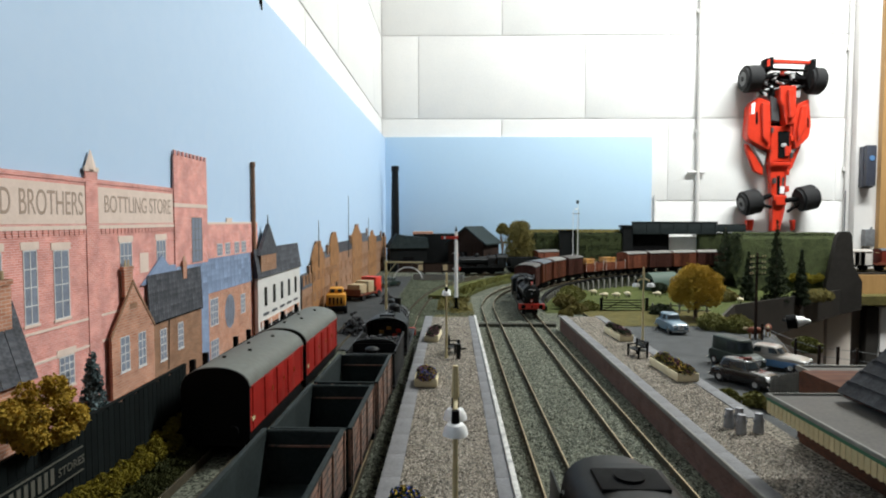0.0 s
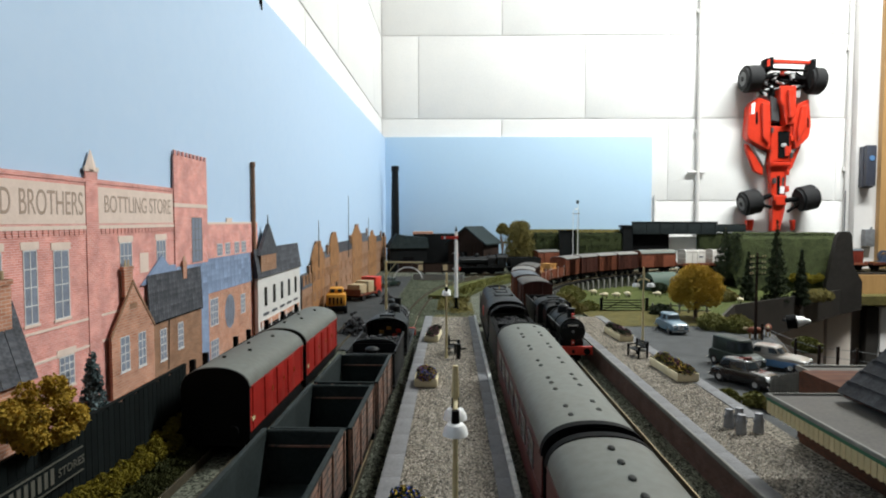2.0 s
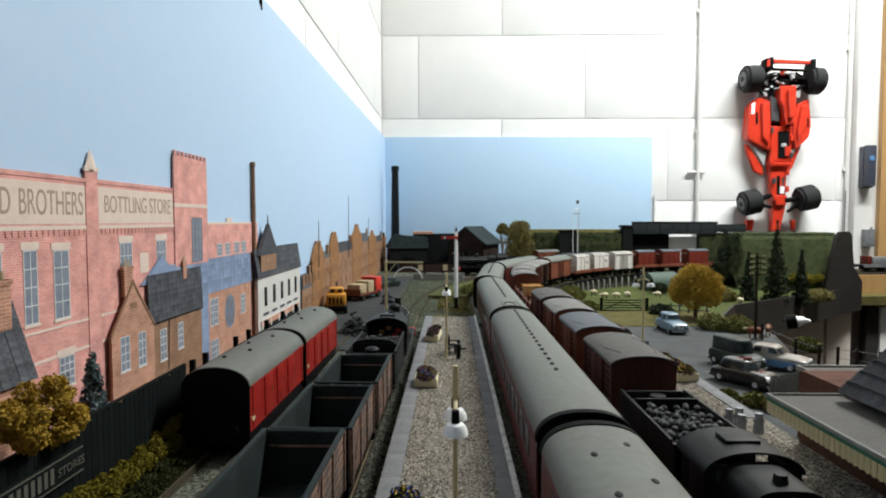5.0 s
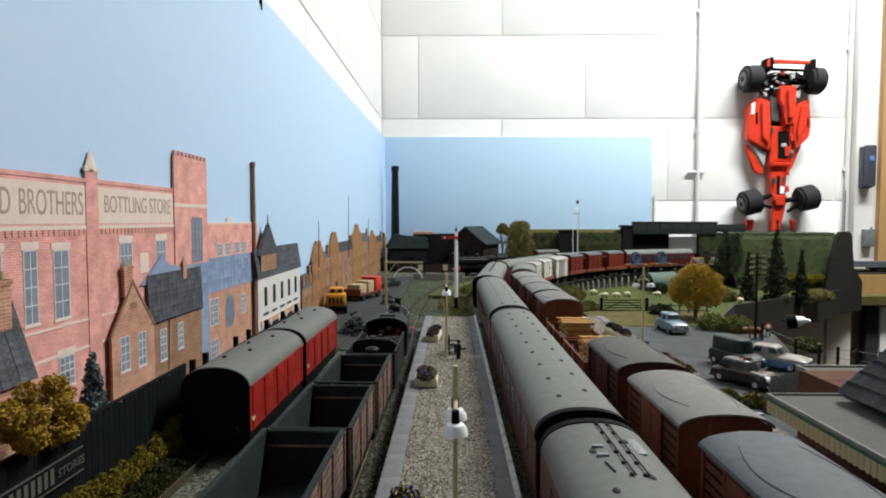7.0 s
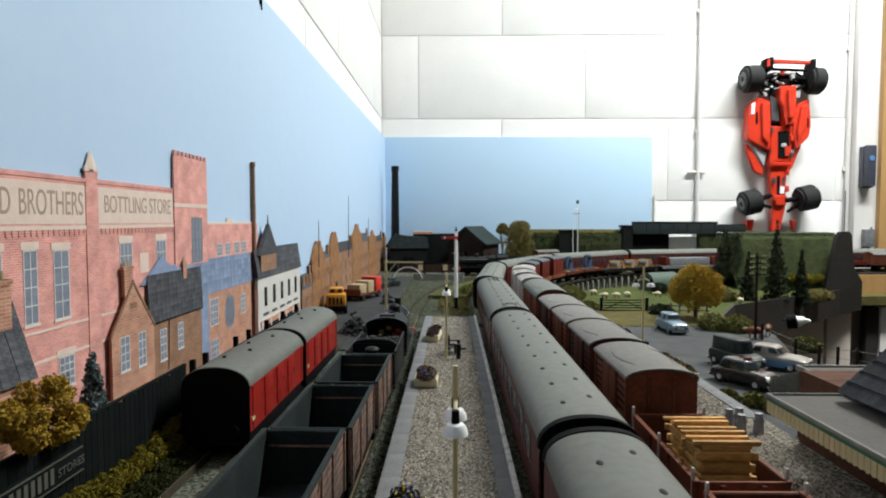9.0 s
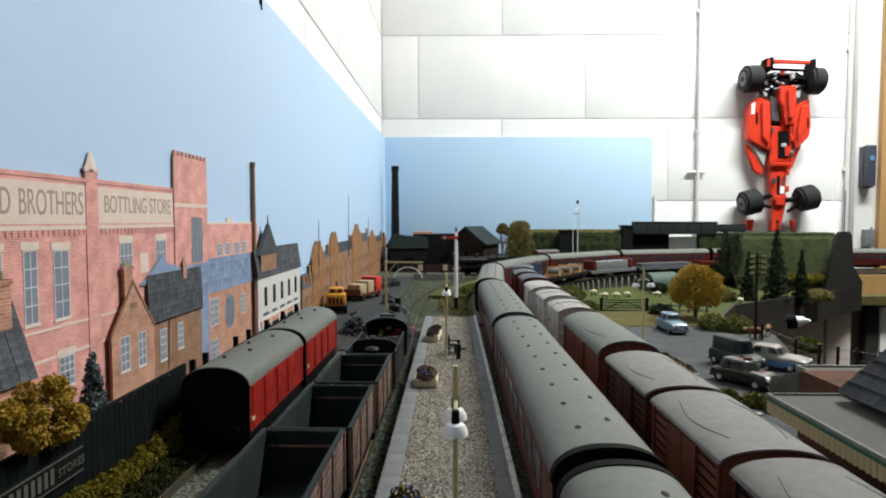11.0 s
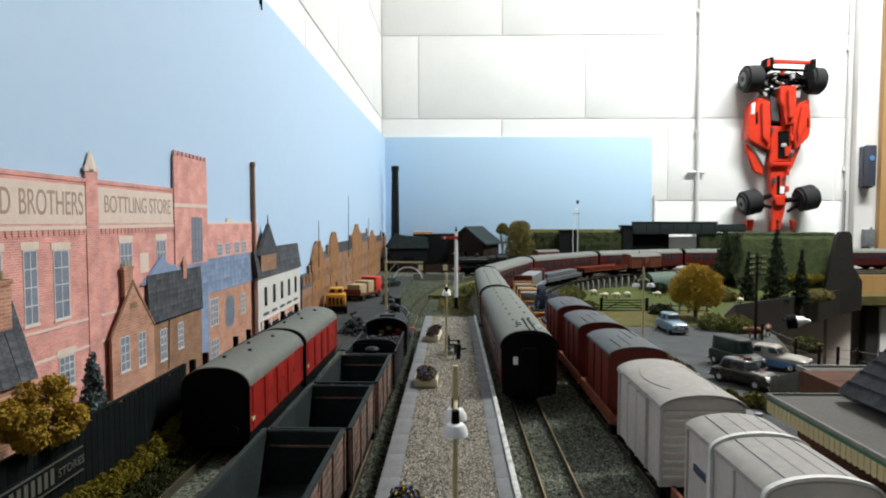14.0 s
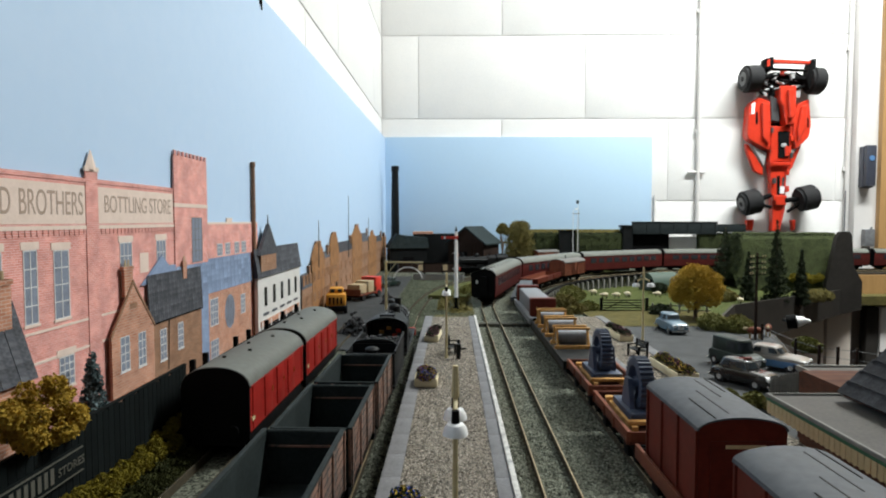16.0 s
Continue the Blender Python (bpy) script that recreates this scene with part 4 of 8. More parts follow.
def brake_van():
    th = goods_van("brake_van", "brown goods brake van with a grey roof", L=0.092, body="bauxite", eave=0.039, crown=0.0455)
    part("chimney", cy((0.005, 0.0, 0.044), (0.005, 0.0, 0.0515), 0.001, seg=8), "black", th)
    for sx in (-1, 1):
        part("ducket", bx(sx * 0.0165 - 0.0012, sx * 0.0165 + 0.0018, -0.006, 0.006, 0.0235, 0.0375, 0.0006), "bauxite", th)
    return th


def steam_goods_engine():
    """An inside-cylinder engine, heading along +y."""
    th = thing("steam_locomotive", "weathered black steam goods engine with red buffer beam", "locomotive", group="freight engine and tender")
    L = 0.112
    part("footplate", bx(-0.0165, 0.0165, -L / 2, L / 2, 0.0148, 0.0165, 0.0003), "weather", th)
    part("boiler", cy((0, -0.012, 0.0300), (0, 0.040, 0.0300), 0.0102, 0.0098, 24), "weather", th)
    part("firebox", ex([(-0.0118, 0.0165)] + arch(0.0236, 0.0315, 0.0418, 14, 3.2)[::-1] + [(0.0118, 0.0165)], -0.032, -0.010), "weather", th)
    sm = part("smokebox", cy((0, 0.040, 0.0295), (0, 0.0545, 0.0295), 0.0108, 0.0108, 24), "weather", th)
    part("smokebox_door", ball(bmesh.new(), (0, 0.0545, 0.0295), 0.0092, 0.0022, 0.0092, 20), "weather", sm)
    part("door_handle", cy((0, 0.0565, 0.0295), (0, 0.0582, 0.0295), 0.0012, seg=8), "steel", sm)
    part("hinge_strap", bx(-0.009, 0.008, 0.0558, 0.0566, 0.0318, 0.0326), "weather", sm)
    part("plate", bx(-0.0045, 0.0045, 0.0562, 0.0569, 0.0338, 0.0356, 0.0001), "black", sm)
    for x in (-0.0034, -0.0017, 0.0, 0.0017, 0.0034):
        part("plate_bar", bx(x - 0.0006, x + 0.0006, 0.0568, 0.0572, 0.0341, 0.0353), "white", sm)
    part("saddle", bx(-0.0095, 0.0095, 0.041, 0.0535, 0.0165, 0.022, 0.0008), "weather", th)
    b = cy((0, 0.047, 0.038), (0, 0.047, 0.0462), 0.0034, 0.0030, 18)
    cyl(b, (0, 0.047, 0.0462), (0, 0.047, 0.0478), 0.0038, 0.0035, 18)
    cyl(b, (0, 0.047, 0.0385), (0, 0.047, 0.0405), 0.0052, 0.0034, 18)
    part("chimney", b, "weather", th)
    b = cy((0, 0.014, 0.0375), (0, 0.014, 0.0435), 0.0055, 0.0052, 18)
    ball(b, (0, 0.014, 0.0435), 0.0052, 0.0052, 0.0035, 16)
    part("dome", b, "weather", th)
    part("safety_valve", cy((0, -0.016, 0.0405), (0, -0.016, 0.0445), 0.0025, 0.0019, 12), "weather", th)
    for y in (-0.002, 0.026):
        part("boiler_band", cy((0, y - 0.0005, 0.0300), (0, y + 0.0005, 0.0300), 0.0105, seg=24), "weather", th)
    for sx in (-1, 1):
        part("handrail", cy((sx * 0.0108, -0.01, 0.0335), (sx * 0.0108, 0.053, 0.0335), 0.0004, seg=6), "steel", th)
        s = part("cab_side", bx(sx * 0.0158 - 0.0005, sx * 0.0158 + 0.0005, -0.052, -0.032, 0.0165, 0.0375, 0.0002), "weather", th)
        part("cab_opening", bx(sx * 0.0158 - 0.0006, sx * 0.0158 + 0.0006, -0.0515, -0.045, 0.026, 0.0365), "black", s)
        part("splasher", ex([(0.006 + 0.0125 * math.cos(a), 0.0165 + 0.0062 * math.sin(a)) for a in np.linspace(0, math.pi, 10)], sx * 0.0135 - 0.002, sx * 0.0135 + 0.002, "x"), "weather", th)
        part("splasher", ex([(-0.022 + 0.0125 * math.cos(a), 0.0165 + 0.0062 * math.sin(a)) for a in np.linspace(0, math.pi, 10)], sx * 0.0135 - 0.002, sx * 0.0135 + 0.002, "x"), "weather", th)
    front = part("cab_front", bx(-0.0158, 0.0158, -0.0335, -0.032, 0.0165, 0.040, 0.0002), "weather", th)
    for sx in (-1, 1):
        part("spectacle_window", cy((sx * 0.0105, -0.032, 0.0365), (sx * 0.0105, -0.0313, 0.0365), 0.0026, seg=14), "carglass", front)
    part("cab_roof", roof_shell(0.034, 0.0375, 0.0452, 0.0008, -0.0555, -0.031), "weather", th)
    part("roof_hatch", bx(-0.006, 0.006, -0.048, -0.039, 0.0446, 0.0462, 0.0005), "weather", th)
    beam = part("buffer_beam", bx(-0.0165, 0.0165, L / 2 - 0.0012, L / 2 + 0.0012, 0.0098, 0.0168, 0.0003), "red", th, "bright red buffer beam")
    part("coupling_hook", bx(-0.0009, 0.0009, L / 2 + 0.001, L / 2 + 0.0045, 0.0118, 0.0142), "black", beam)
    for x, z in ((0, 0.0405), (0, 0.0182)):
        lp = part("lamp", bx(x - 0.0012, x + 0.0012, L / 2 - 0.0012, L / 2 + 0.0014, z, z + 0.0042, 0.0004), "red", th, "red head lamp")
        part("lens", cy((x, L / 2 + 0.0014, z + 0.0021), (x, L / 2 + 0.0019, z + 0.0021), 0.0008, seg=10), "white", lp)
    for y in (0.036, 0.008, -0.020):
        for sx in (-1, 1):
            part("driving_wheel", cy((sx * 0.0082 - 0.0012, y, 0.0103), (sx * 0.0082 + 0.0012, y, 0.0103), 0.0103, seg=20), "black", th)
    part("frames", bx(-0.0068, 0.0068, -0.05, 0.054, 0.005, 0.0148), "black", th)
    buffers(th, L)
    return th


def small_tender(coal=True):
    th = thing("tender", "weathered black six-wheel tender", "tender", group="freight engine and tender")
    L = 0.076
    part("footplate", bx(-0.0162, 0.0162, -L / 2, L / 2, 0.0135, 0.0152, 0.0003), "weather", th)
    for sx in (-1, 1):
        part("side_sheet", bx(sx * 0.0152 - 0.0006, sx * 0.0152 + 0.0006, -L / 2 + 0.002, L / 2 - 0.002, 0.0152, 0.0362, 0.0003), "weather", th)
        part("side_flare", bx(sx * 0.0158 - 0.0006, sx * 0.0158 + 0.0008, -L / 2 + 0.004, L / 2 - 0.004, 0.0355, 0.0375, 0.0004), "weather", th)
    part("back_sheet", bx(-0.0150, 0.0150, -L / 2 + 0.0015, -L / 2 + 0.003, 0.0152, 0.0362, 0.0003), "weather", th)
    part("tank_top", bx(-0.0146, 0.0146, -L / 2 + 0.003, L / 2 - 0.012, 0.028, 0.0325), "weather", th)
    part("coal_plate", bx(-0.0146, 0.0146, -L / 2 + 0.022, -L / 2 + 0.0232, 0.0325, 0.0385), "weather", th)
    if not coal:
        part("arched_sheet", ex(arch(0.0316, 0.0352, 0.0415, 16, 2.6) + [(-0.0158, 0.030), (0.0158, 0.030)], -L / 2 + 0.0225, -L / 2 + 0.0240), "weather", th)
        part("filler_lid", ball(bmesh.new(), (0, -L / 2 + 0.011, 0.0368), 0.0048, 0.0048, 0.0022, 14), "weather", th)
    b = bmesh.new()
    rng = random.Random(5)
    for _ in range(160 if coal else 60):
        x, y = rng.uniform(-0.0125, 0.0125), rng.uniform(-L / 2 + 0.025, L / 2 - 0.014)
        ball(b, (x, y, 0.0325 + rng.uniform(0, 0.004)), 0.0018, 0.0018, 0.0014, 5)
    part("coal", b, "coal", th, "heaped coal")
    part("water_filler", cy((0, -L / 2 + 0.011, 0.0325), (0, -L / 2 + 0.011, 0.0365), 0.0042, 0.0038, 16), "weather", th)
    for y in (-0.024, 0.0, 0.024):
        wheelset(th, y, 0.0078)
    part("frames", bx(-0.0128, 0.0128, -L / 2 + 0.002, L / 2 - 0.002, 0.006, 0.0136), "black", th)
    buffers(th, L)
    return th


def streamlined_engine():
    """A slab-sided express engine, seen from above and behind, heading along +y."""
    th = thing("express_locomotive", "grimy green slab-sided express engine with dark roof casing", "locomotive")
    L, W = 0.148, 0.0352
    part("casing_side", ex([(-W / 2, 0.0165), (-W / 2, 0.034), (-W / 2 + 0.0015, 0.0395), (W / 2 - 0.0015, 0.0395), (W / 2, 0.034), (W / 2, 0.0165)], -L / 2 + 0.03, L / 2 - 0.012), "green", th)
    part("casing_top", ex(arch(W - 0.0026, 0.0385, 0.0500, 16, 2.7) + [(-W / 2 + 0.003, 0.038), (W / 2 - 0.003, 0.038)], -L / 2 + 0.03, L / 2 - 0.016), "weather", th)
    nose = part("nose", ex(arch(W - 0.005, 0.033, 0.0475, 14, 2.6) + [(-W / 2 + 0.0025, 0.0165), (W / 2 - 0.0025, 0.0165)], L / 2 - 0.018, L / 2 - 0.004), "weather", th)
    part("smokebox_door", cy((0, L / 2 - 0.005, 0.0295), (0, L / 2 - 0.0022, 0.0295), 0.0098, 0.0088, 22), "weather", nose)
    cowl = part("chimney_cowl", bx(-0.0095, 0.0095, L / 2 - 0.034, L / 2 - 0.020, 0.0488, 0.0503, 0.0006), "black", th)
    part("chimney", cy((0, L / 2 - 0.027, 0.049), (0, L / 2 - 0.027, 0.0511), 0.0042, seg=16), "black", cowl)
    for y0, y1, w in ((0.014, 0.030, 0.006), (-0.010, 0.006, 0.0055), (-0.036, -0.018, 0.0085)):
        h = part("roof_hatch", bx(-w, w, y0, y1, 0.0496, 0.0506, 0.0003), "weather", th)
        for sx in (-1, 1):
            part("hatch_rail", bx(sx * w - 0.0004, sx * w + 0.0004, y0, y1, 0.0503, 0.0511), "black", h)
    part("whistle", cy((0, 0.020, 0.0505), (0, 0.020, 0.0525), 0.0007, seg=8), "brass", th)
    cab = part("cab", ex([(-W / 2, 0.0165), (-W / 2, 0.038), (W / 2, 0.038), (W / 2, 0.0165)], -L / 2 + 0.004, -L / 2 + 0.031), "green", th)
    part("cab_roof", roof_shell(W + 0.0012, 0.0375, 0.0506, 0.0009, -L / 2 - 0.001, -L / 2 + 0.034, 2.5), "weather", th)
    for sx in (-1, 1):
        part("cab_window", bx(sx * W / 2 - 0.0004, sx * W / 2 + 0.0004, -L / 2 + 0.012, -L / 2 + 0.022, 0.0285, 0.0355, 0.0003), "glass_dark", cab)
        part("badge", bx(sx * W / 2 - 0.0004, sx * W / 2 + 0.0006, -0.004, 0.010, 0.0250, 0.0345, 0.0006), "red", th, "red badge on the casing")
        part("smoke_deflector", bx(sx * W / 2 - 0.0004, sx * W / 2 + 0.0004, L / 2 - 0.018, L / 2 - 0.001, 0.0195, 0.0415, 0.0002), "green", th)
        part("valance", bx(sx * W / 2 - 0.0006, sx * W / 2 + 0.0002, -L / 2 + 0.004, L / 2 - 0.004, 0.0125, 0.0165), "black", th)
    part("frames", bx(-0.011, 0.011, -L / 2, L / 2 - 0.002, 0.006, 0.0165), "black", th)
    for y in (-0.035, -0.008, 0.019):
        for sx in (-1, 1):
            part("driving_wheel", cy((sx * 0.0082 - 0.0012, y, 0.0118), (sx * 0.0082 + 0.0012, y, 0.0118), 0.0118, seg=20), "black", th)
    part("buffer_beam", bx(-0.016, 0.016, L / 2 - 0.003, L / 2 - 0.001, 0.0098, 0.0165, 0.0003), "red", th)
    buffers(th, L)
    return th


def big_tender():
    th = thing("express_tender", "grimy green tender with coal and water tubes", "tender")
    L, W = 0.094, 0.0345
    for sx in (-1, 1):
        part("side_sheet", bx(sx * (W / 2 - 0.0005) - 0.0005, sx * (W / 2 - 0.0005) + 0.0005, -L / 2 + 0.002, L / 2 - 0.002, 0.0135, 0.0385, 0.0003), "green", th)
        part("top_edge", bx(sx * (W / 2 - 0.0022) - 0.0018, sx * (W / 2 - 0.0022) + 0.0018, -L / 2 + 0.004, L / 2 - 0.003, 0.0383, 0.0398, 0.0005), "black", th)
    part("tank", bx(-W / 2 + 0.001, W / 2 - 0.001, -L / 2 + 0.003, L / 2 - 0.004, 0.0135, 0.034), "black", th)
    part("back_sheet", bx(-W / 2 + 0.0005, W / 2 - 0.0005, -L / 2 + 0.0015, -L / 2 + 0.003, 0.0135, 0.036, 0.0003), "black", th)
    part("front_hood", roof_shell(W - 0.001, 0.038, 0.049, 0.001, L / 2 - 0.014, L / 2 - 0.003, 2.4), "black", th)
    part("bunker_plate", bx(-0.0145, 0.0145, -0.0185, -0.0172, 0.034, 0.0425, 0.0003), "black", th)
    b = bmesh.new()
    rng = random.Random(8)
    for _ in range(240):
        x, y = rng.uniform(-0.0122, 0.0122), rng.uniform(-0.0160, L / 2 - 0.013)
        ball(b, (x, y, 0.0355 + 0.003 * (1 - abs(x) / 0.0125) + rng.uniform(0, 0.0025)), rng.uniform(0.001, 0.002), rng.uniform(0.001, 0.002), 0.0012, 5)
    part("coal", b, "coal", th, "heaped coal")
    for x in (-0.0095, -0.0032, 0.0032, 0.0095):
        t = cy((x, -0.034, 0.0368), (x, -0.0200, 0.0368), 0.0026, seg=14)
        ball(t, (x, -0.034, 0.0368), 0.0026, 0.0012, 0.0026, 10)
        part("vacuum_tube", t, "black", th)
    part("frames", bx(-0.012, 0.012, -L / 2 + 0.002, L / 2 - 0.002, 0.005, 0.0136), "black", th)
    for y in (-0.028, 0.0, 0.028):
        wheelset(th, y, 0.0075)
    part("buffer_beam", bx(-0.0155, 0.0155, -L / 2, -L / 2 + 0.0016, 0.0098, 0.0158, 0.0003), "red", th)
    buffers(th, L)
    return th


# ---- the passenger train, running away from the camera: middles, measured from its tail
DOWN = []
PITCH = 0.270
protos = {"a": coach("a", 0.204), "b": coach("b", 0.234), "c": coach("c"), "d": coach("b")}
kinds = ["c", "c", "c", "c", "c", "c", "c", "c", "d", "d", "b", "a"]
used, at = set(), 0.0
for k in kinds:
    c = protos[k] if k not in used else copy_thing(protos[k], Matrix.Identity(4))
    used.add(k)
    step = {"a": 0.214, "b": 0.245}.get(k, PITCH)
    DOWN.append((c, at + step / 2 - 0.0045, step - 0.096))
    at += step


def roof_gear(th, end, sgn):
    """Water pipes, filler boxes and a handrail at one end of a coach roof."""
    def top_z(x):
        return 0.0405 + 0.0107 * (1 - (2 * abs(x) / 0.0369) ** 2.25) ** (1 / 2.25) + 0.0003
    for x in (0.0006, 0.0044):
        g = bmesh.new()
        cyl(g, (x, end - sgn * 0.003, top_z(x) + 0.0004), (x + 0.0008, end - sgn * 0.046, top_z(x) + 0.0004), 0.00028, seg=6)
        for k in range(6):
            ball(g, (x, end - sgn * (0.004 + 0.0082 * k), top_z(x)), 0.0008, 0.0008, 0.0006, 8)
        part("roof_pipe", g, "vent", th)
    for x, d in ((-0.0040, 0.024), (-0.0040, 0.031)):
        part("filler_box", bx(x - 0.0018, x + 0.0018, end - sgn * d - 0.0008, end - sgn * d + 0.0008, top_z(x) - 0.0006, top_z(x) + 0.0005, 0.0003), "steel", th)
    part("handrail", cy((-0.0045, end - sgn * 0.036, top_z(-0.0045)), (-0.0035, end - sgn * 0.043, top_z(-0.0035)), 0.00028, seg=6), "vent", th)
    part("roof_plate", bx(0.0075, 0.0105, end - sgn * 0.022 - 0.006, end - sgn * 0.022 + 0.006, top_z(0.0105) - 0.0004, top_z(0.009) + 0.0001, 0.0002), "steel", th)


def roof_loop(th, end):
    """A bent handrail and two long rods at the tail end of a coach roof."""
    z = 0.0512
    part("roof_loop", tube([(0.0035, end + 0.004, z), (0.0030, end + 0.011, z + 0.0012), (-0.0010, end + 0.014, z + 0.0016), (-0.0052, end + 0.012, z + 0.0012), (-0.0058, end + 0.007, z)], 0.0004), "vent", th)
    for x in (-0.0075, 0.0080):
        part("roof_rod", tube([(x, end + 0.002, z - 0.0010), (x * 0.9, end + 0.018, z - 0.0004), (x * 0.8, end + 0.034, z - 0.0003)], 0.00028), "vent", th)


roof_loop(DOWN[9][0], -0.129)
roof_loop(DOWN[5][0], -0.129)
for k, e in ((5, 1), (0, -1)):
    roof_gear(DOWN[k][0], e * 0.129, e)
tail = part("tail_lamp", bx(-0.0105, -0.0075, -0.1325, -0.1300, 0.0300, 0.0350, 0.0005), "white", DOWN[0][0], "white tail lamp")
top = at
DOWN.append((big_tender(), top + 0.052, 0.056))
DOWN.append((streamlined_engine(), top + 0.104 + 0.077, 0.09))

# ---- the freight train, coming towards the camera: middles, measured from its front
UP = [(steam_goods_engine(), 0.043, 0.06), (small_tender(), 0.140, 0.048)]
van_a = goods_van("goods_van", "bauxite brown goods van with a grey arched roof", L=0.062)
van_b = goods_van("goods_van", "dark brown planked goods van with grey roof", L=0.065, body="dkbrown")
van_d = goods_van("goods_van", "dark brown planked goods van with a sooty roof", L=0.064, body="dkbrown", roof="sootroof")
van_s = goods_van("goods_van", "brown goods van with a blue-grey roof and rain strips", L=0.061, roof="bluegrey")
van_l = goods_van("goods_van", "long brown van with a plain dark grey roof", L=0.105, body="bauxite", planks=False, eave=0.0458, crown=0.0535, roof="roofgrey")
UP += [(van_d, 0.2205, 0.045), (van_s, 0.3070, 0.042), (van_a, 0.3880, 0.042), (copy_thing(van_d, Matrix.Identity(4)), 0.4695, 0.042)]
crates = crate_wagon()
UP += [(crates, 0.552, 0.045), (copy_thing(crates, Matrix.Identity(4)), 0.6315, 0.045)]
UP.append((van_b, 0.7830, 0.042))
for s, o in ((0.7065, van_a), (0.8555, van_a), (0.9280, van_b)):
    UP.append((copy_thing(o, Matrix.Identity(4)), s, 0.042))
UP.append((van_l, 1.0295, 0.07))
con_w = container_wagon("flat wagon carrying a pale container with raised bands", "offwhite", "paleroof", pale=True, H=0.0515)
UP += [(con_w, 1.141, 0.042), (copy_thing(con_w, Matrix.Identity(4)), 1.217, 0.042)]
UP.append((goods_van("insulated_van", "off-white insulated van with ribbed ends and a pale grey roof", L=0.060, body="offwhite", roof="paleroof", eave=0.0470, crown=0.0520, planks=False, ribbed=True), 1.297, 0.042))
con_r = container_wagon("bauxite flat wagon carrying a maroon container", "contred", "bluegrey", H=0.0535)
UP += [(con_r, 1.376, 0.042), (copy_thing(con_r, Matrix.Identity(4)), 1.4535, 0.042), (copy_thing(con_r, Matrix.Identity(4)), 1.533, 0.042)]
gw = gear_wagon()
UP += [(gw, 1.618, 0.042), (copy_thing(gw, Matrix.Identity(4)), 1.698, 0.042)]
flat = bogie_flat("long dark flat wagon carrying rollers in timber cradles", 0.18, "weather")
for y in (-0.062, -0.015, 0.036):
    cradle_load(flat, y)
UP.append((flat, 1.838, 0.11))
flat2 = bogie_flat("long flat wagon carrying a grey casting with red ends", 0.16, "steel")
part("casting", bx(-0.0125, 0.0125, -0.055, 0.058, 0.0152, 0.0335, 0.003), "steel", flat2, "large grey casting")
for y in (-0.064, 0.066):
    part("red_end_frame", bx(-0.0145, 0.0145, y - 0.005, y + 0.005, 0.0152, 0.036, 0.002), "contred", flat2)
UP.append((flat2, 2.025, 0.10))
flat3 = bogie_flat("long blue-grey girder wagon", 0.17, "bluegrey")
part("girder_load", bx(-0.010, 0.010, -0.075, 0.075, 0.0152, 0.023, 0.0006), "bluegrey", flat3, "blue-grey steel girder")
UP.append((flat3, 2.205, 0.11))
low = open_wagon("low_wagon", "long orange-red low-sided wagon", L=0.16, H=0.023, body="contred", inner="bauxite")
UP.append((low, 2.385, 0.10))
UP.append((brake_van(), 2.525, 0.05))


def tail_at(t):
    """How far the passenger train's tail has got along its line."""
    return sum(c * t ** k for k, c in enumerate(TAIL))


def nose_at(t):
    """How far off the freight train's front still is on its line."""
    ts, ds = zip(*NOSE)
    return float(np.interp(t, ts, ds))


TAIL = (-3.22425, 0.225102, 0.00973352, -0.000812453, 2.00293e-05)
NOSE = [(0, 0.757), (4, 0.251), (7, -0.141), (9, -0.393), (11.6, -0.716), (14.5, -1.097), (16.0, -1.303)]


def motions():
    """Both trains run for the whole clip."""
    times = [i * 0.25 for i in range(65)]
    for ob, mid, base in DOWN:
        walk(ob, [(t, sit("down", tail_at(t) + mid, base)) for t in times])
    for ob, mid, base in UP:
        walk(ob, [(t, sit("up", nose_at(t) + mid, base, True)) for t in times])


# ---- ground of the far corner
def strip(name, r0, r1, a0, a1, z0, z1, material, label, n=40):
    bm = bmesh.new()
    rows = []
    for i in range(n + 1):
        a = radians(a0 + (a1 - a0) * i / n)
        rows.append([bm.verts.new((CX - r * math.cos(a), BEND + r * math.sin(a), z)) for r, z in ((r0, z0), (r0, z1), (r1, z1), (r1, z0))])
    for a, b in zip(rows, rows[1:]):
        for k in range(3):
            bm.faces.new((a[k], a[k + 1], b[k + 1], b[k]))
    bm.faces.new(rows[0]), bm.faces.new(rows[-1])
    bmesh.ops.recalc_face_normals(bm, faces=bm.faces[:])
    return structure(name, bm, material, label)


strip("trackbed_curve", 0.622, 0.735, 0, 90, -0.045, -0.0044, "ballast", "ballasted trackbed of the curve")
structure("trackbed_end", bx(0.75, 4.2, 1.415, 1.56, -0.045, -0.0044), "ballast", "ballasted trackbed along the end wall")
strip("trackbed_edge", 0.6165, 0.6215, 2, 74, -0.0040, 0.0015, "black", "dark timber edge of the trackbed")
bank = strip("verge_outside", 0.74, 0.80, 10, 62, -0.004, 0.0025, "grass", "grassy verge outside the curve")
sheet("verge_signal", -0.022, 0.030, 0.745, 0.97, -0.0036, "earth", 14, 40, 0.0016, "grassy verge round the signal")
sheet("yard", -0.181, -0.088, 0.56, 1.30, -0.0022, "yardfloor", 8, 30, 0.0004, "grey yard surface")
sheet("verge_yard", -0.088, -0.002, 0.63, 1.30, -0.0037, "dusty", 14, 50, 0.0010, "dusty green-grey scatter over the yard sidings")
sheet("verge_fence", -0.1815, -0.137, -0.3, 0.60, -0.0020, "grass", 14, 100, 0.0022, "grass verge beside the fence")
